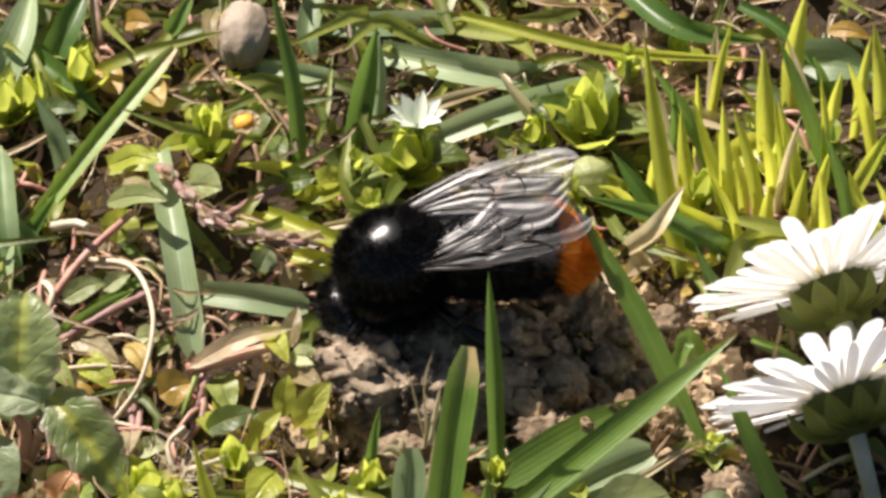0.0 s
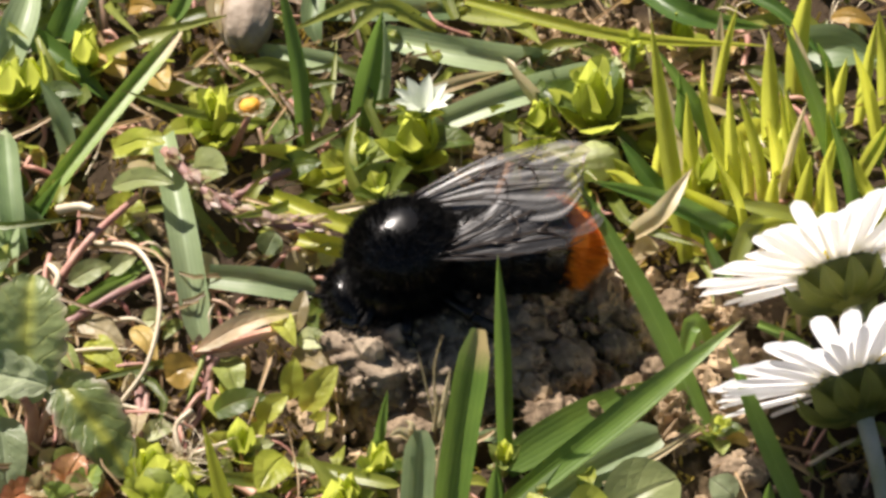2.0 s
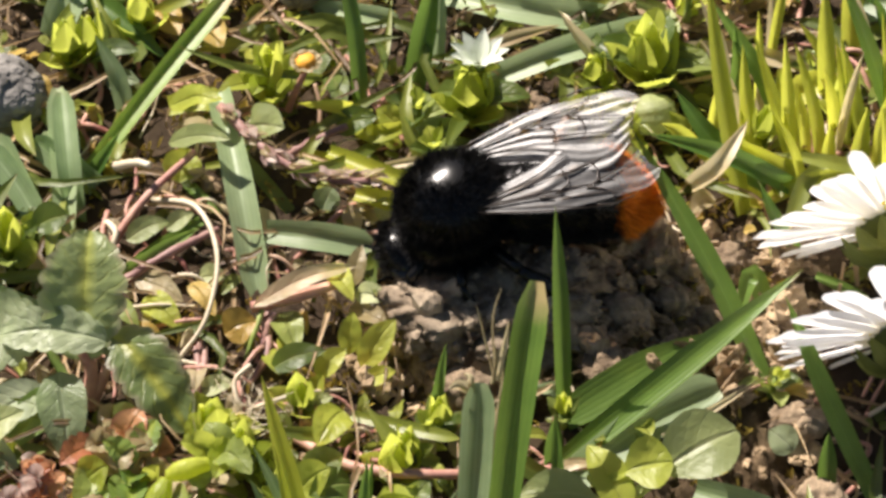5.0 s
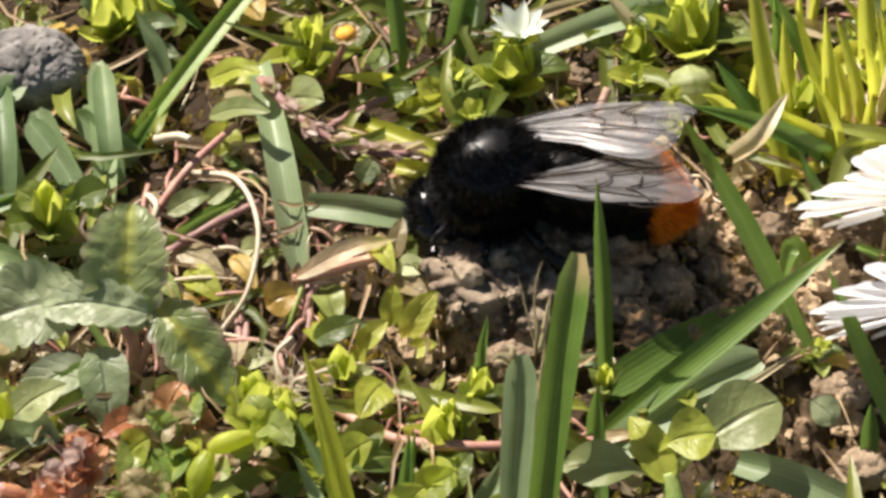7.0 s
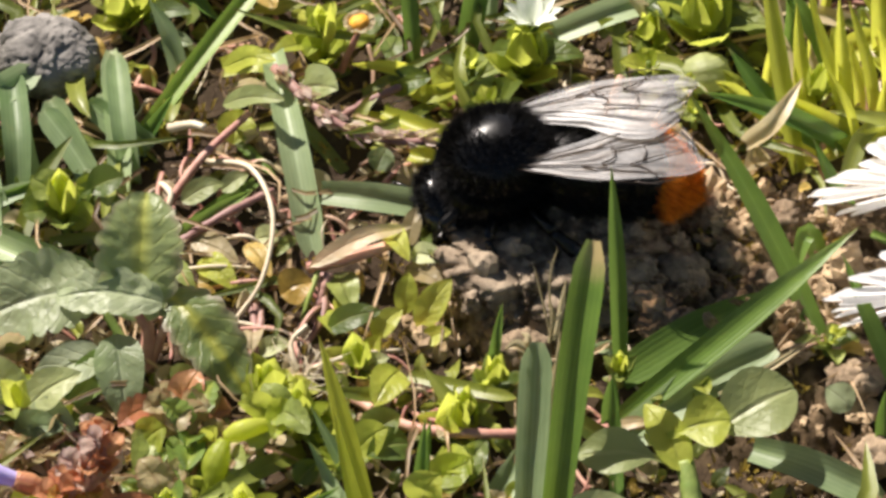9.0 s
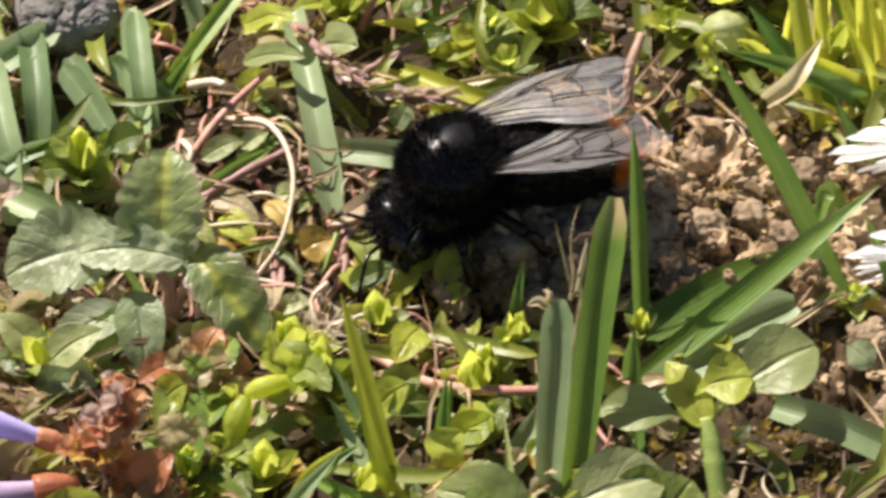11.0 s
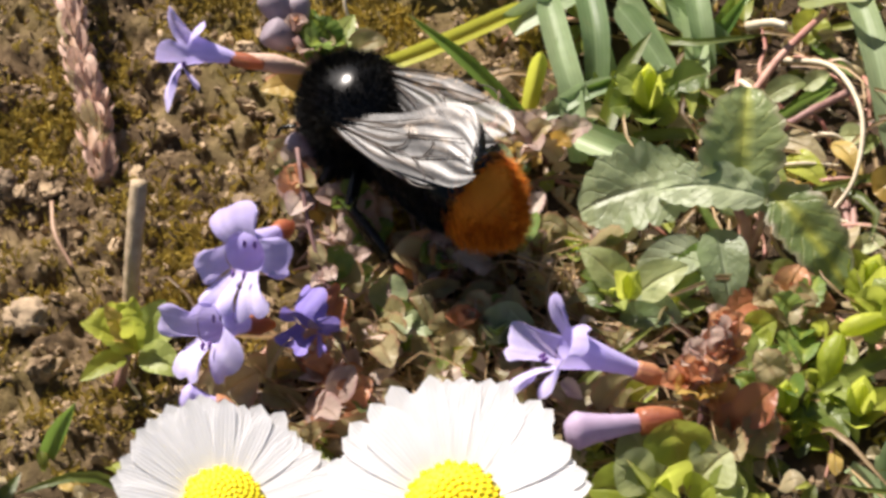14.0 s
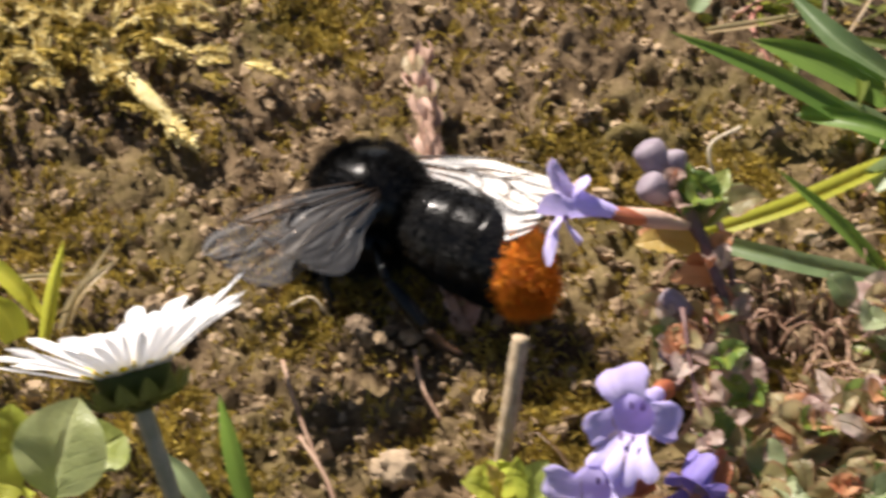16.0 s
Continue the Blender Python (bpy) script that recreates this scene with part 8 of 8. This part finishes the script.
crumbs("coarse_crumbs", 800, (-16, 30, -30, 28), 0.55, CRUMB, "coarse lumps of broken dry soil", lambda x, y: (1.0 if y > -15 else 0.15) if bare(x, y) > 0.05 else 0.0)
filler_straw("low_grass", 330, lambda x, y: green_keep(x, y) * (1.0 if y > 2 else 0.6), 8.0, 1.1, "fill", "short lawn grass undergrowth", 74, 0.5)

# thin blades filling the young tuft
_rnd = random.Random(19)
for _k in range(26):
    _x, _y = _rnd.uniform(15, 34), _rnd.uniform(0, 16)
    _h, _dx, _dy = _rnd.uniform(4.0, 9.5), _rnd.gauss(-0.6, 1.6), _rnd.uniform(1.5, 5.0)
    _z = slope(_x, _y) + relief(_x, _y) - 0.3
    grass_blade([(_x, _y, _z), (_x + _dx * 0.4, _y + _dy * 0.4, _z + _h * 0.6), (_x + _dx, _y + _dy, _z + _h)], _rnd.uniform(0.65, 1.1), "lime" if _k % 4 else "dry", "pointed", label="young yellow-green grass blade standing in a tuft" if _k % 4 else "thin dry straw blade standing in a grass tuft")

# more shoots of the same weed between the others
SHOOTS = [rosette((-200, 0, -20), 8, 2.9, 1.6, "chick", "ovate", 501, 0.6), rosette((-200, 20, -20), 7, 2.4, 1.5, "lime", "ovate", 502, 0.5), rosette((-200, 40, -20), 9, 3.2, 1.7, "chick", "ovate", 503, 0.8)]
_rnd = random.Random(77)
_left = 18
while _left:
    _x, _y = _rnd.uniform(-60, 38), _rnd.uniform(-40, 34)
    if _rnd.random() > green_keep(_x, _y) or bare(_x, _y) > -0.05:
        continue
    copy_thing(SHOOTS[_left % 3], Matrix.Translation(Vector((_x, _y, slope(_x, _y) + relief(_x, _y))) * MM) @ pose(0, 0, 0, _rnd.uniform(-15, 15), _rnd.uniform(-15, 15), _rnd.uniform(0, 360)))
    _left -= 1
for _k, _shoot in enumerate(SHOOTS):
    _shoot.matrix_basis = Matrix.Translation(Vector((-30.0 + 14 * _k, -38.0, slope(0, -38))) * MM)


# ---- the bumblebee and its way ----
bumblebee, bee_head, bee_wings, bee_legs = build_bee()
LEG_ROOTS = {"foreleg": (2.2, 1.8, -2.6), "midleg": (0.2, 2.2, -2.9), "hindleg": (-1.8, 2.2, -2.9)}
# seconds, then swing forward and drop of the fore, mid and hind legs
STRIDES = [(0.0, 0, 0, 0, 0, 0, 0), (2.0, 4, 0, -4, 2, 2, 0), (4.0, -3, 2, 3, 0, 0, 2), (6.5, 2, 4, 4, 4, 0, 0), (8.7, 0, 2, -2, 2, 2, 0), (10.8, -4, 4, 4, 4, -4, 2), (11.2, 10, 8, -8, 8, 8, 4), (11.5, -8, 6, 10, 10, -10, 6), (12.0, 8, 14, 4, 22, -26, -6), (12.5, -4, 16, -6, 26, 4, 12), (13.0, 8, 14, 8, 24, -10, 14), (13.5, -4, 20, -4, 40, 6, 36), (14.0, 6, 16, 6, 24, -6, 16), (14.5, -6, 10, -6, 14, 6, 8), (15.0, 8, 12, 8, 18, -8, 10), (15.5, -4, 16, -4, 30, 4, 24), (16.0, 4, 18, -12, 34, 8, 28)]


def wing_pose(s, fore, lift, droop, spread):
    at = Vector((-1.2, -2.7 * s, 1.6)) if fore else Vector((-2.2, -2.5 * s, 1.4))
    return Matrix.Translation(at * MM) @ pose(0, 0, 0, lift * s, droop, spread * s)


# seconds, then for the far and the near wings: spread, lift of the tip; then the tilt of the far and of the near ones
WINGS = [(0.0, -3, -10, 6, -2, -14, 19), (4.0, -3, -10, 8, 0, -14, 18), (6.3, -6, 5, 9, 4, 2, 5), (7.5, -6, 5, 10, 6, 9, -3), (8.5, -6, 4, 11, 8, 2, 5), (10.8, -5, 5, 10, 7, 4, 0), (11.0, -5, 5, 10, 7, 5, -1), (11.5, -2, 6, 8, 3, -6, 18), (11.8, -2, 5, 9, 6, -6, 16), (12.0, -4, 4, 4, -2, -6, 28), (12.3, 0, 8, 4, 0, -6, 28), (12.5, -4, 34, 5, -1, -6, 26), (12.65, -2, 30, 6, 0, -6, 24), (12.8, 6, 10, 6, 4, -4, 18), (13.0, 5, 10, 4, -2, -4, 26), (13.3, -6, 10, 2, -8, -36, 50), (13.6, -6, 10, 2, -8, -36, 50), (13.8, 4, 6, 6, 0, 0, 30), (14.0, -4, -8, 10, 10, -14, 18), (14.3, -6, -4, 6, 4, -8, 16), (14.5, -12, 4, 2, -3, -30, 38), (14.65, -8, 6, 4, -2, -36, 42), (14.8, 12, 8, 10, -4, -66, 56), (15.0, 18, 6, 12, 2, -70, 20), (15.15, 12, 8, 10, 2, -40, 14), (15.3, 4, 16, 8, 4, 0, 6), (15.45, 0, 20, 8, 4, -6, 4), (15.6, -10, 98, 6, 0, -34, -24), (15.8, -10, 106, 4, -6, -36, -28), (16.0, -10, 116, 4, -10, -36, -28)]


def motions():
    walk(bumblebee, [
        (0.0, pose(-0.00400, -0.00430, 0.00570, 0, 10, 190)),
        (0.5, pose(-0.00410, -0.00440, 0.00560, 0, 10, 190)),
        (1.0, pose(-0.00400, -0.00450, 0.00560, 0, 8, 190)),
        (1.5, pose(-0.00390, -0.00480, 0.00560, 0, 6, 192)),
        (2.0, pose(-0.00370, -0.00490, 0.00560, 0, 4, 194)),
        (2.5, pose(-0.00380, -0.00490, 0.00560, 0, 6, 192)),
        (3.0, pose(-0.00370, -0.00480, 0.00560, 0, 8, 190)),
        (3.5, pose(-0.00370, -0.00470, 0.00560, 0, 8, 192)),
        (4.0, pose(-0.00390, -0.00480, 0.00560, 0, 10, 192)),
        (6.5, pose(-0.00440, -0.00450, 0.00560, 0, 2, 184)),
        (7.0, pose(-0.00440, -0.00440, 0.00560, 0, 0, 182)),
        (7.5, pose(-0.00400, -0.00430, 0.00570, 0, -1, 189)),
        (8.0, pose(-0.00450, -0.00440, 0.00560, 0, 0, 192)),
        (8.5, pose(-0.00480, -0.00380, 0.00570, 0, 2, 182)),
        (8.7, pose(-0.00480, -0.00390, 0.00570, 0, 2, 182)),
        (10.8, pose(-0.00920, -0.00820, 0.00530, 0, -4, 202)),
        (11.0, pose(-0.00960, -0.00890, 0.00530, 0, -4, 202)),
        (11.2, pose(-0.01610, -0.01030, 0.00520, 0, 10, 184)),
        (11.5, pose(-0.02400, -0.01560, 0.00580, 0, 10, 190)),
        (12.0, pose(-0.03862, -0.01803, 0.00700, 0, 6, 184)),
        (12.5, pose(-0.04440, -0.01967, 0.00700, 0, 6, 188)),
        (12.8, pose(-0.04800, -0.02190, 0.00690, 0, 3, 186)),
        (13.0, pose(-0.05128, -0.02332, 0.00690, 0, 2, 184)),
        (13.3, pose(-0.05450, -0.01750, 0.00670, 0, 0, 164)),
        (13.5, pose(-0.05480, -0.01420, 0.00660, 0, 2, 151)),
        (13.7, pose(-0.05530, -0.01240, 0.00660, -4, 6, 141)),
        (14.0, pose(-0.05752, -0.00998, 0.00670, -12, 10, 135)),
        (14.2, pose(-0.05950, -0.01040, 0.00990, 0, 10, 140)),
        (14.5, pose(-0.06568, -0.01042, 0.00950, 0, 8, 159)),
        (14.8, pose(-0.07070, -0.01054, 0.00792, 0, 10, 150)),
        (15.0, pose(-0.07434, -0.00850, 0.00600, 0, 26, 123)),
        (15.2, pose(-0.07600, -0.00940, 0.00570, 0, 12, 126)),
        (15.4, pose(-0.08160, -0.00450, 0.00520, 0, 2, 142)),
        (15.5, pose(-0.08445, -0.00032, 0.00420, 12, 18, 146)),
        (15.6, pose(-0.08300, -0.00140, 0.00420, 18, 14, 148)),
        (15.8, pose(-0.08270, -0.00360, 0.00410, 24, 10, 156)),
        (15.9, pose(-0.08330, -0.00320, 0.00410, 24, 10, 156)),
        (16.0, pose(-0.08284, -0.00212, 0.00420, 24, 10, 156)),
    ])
    for (kind, s), leg in bee_legs.items():
        k = 1 + 2 * ("foreleg", "midleg", "hindleg").index(kind)
        root = Vector(LEG_ROOTS[kind]) * MM
        root.y *= s
        walk(leg, [(row[0], Matrix.Translation(root) @ pose(0, 0, 0, -s * row[k + 1], 0, s * row[k] * (1 if s > 0 else 0.7)) @ Matrix.Translation(-root)) for row in STRIDES])
    for wing_ob, s, fore in bee_wings:
        rows = []
        for t, a, b, up_a, up_b, tilt_a, tilt in WINGS:
            spread, up = (a, up_a) if s > 0 else (b, up_b)
            rows.append((t, wing_pose(s, fore, tilt_a if s > 0 else tilt, up - 3.0, spread if fore else spread * 0.85 + 3)))
        walk(wing_ob, rows)


motions()
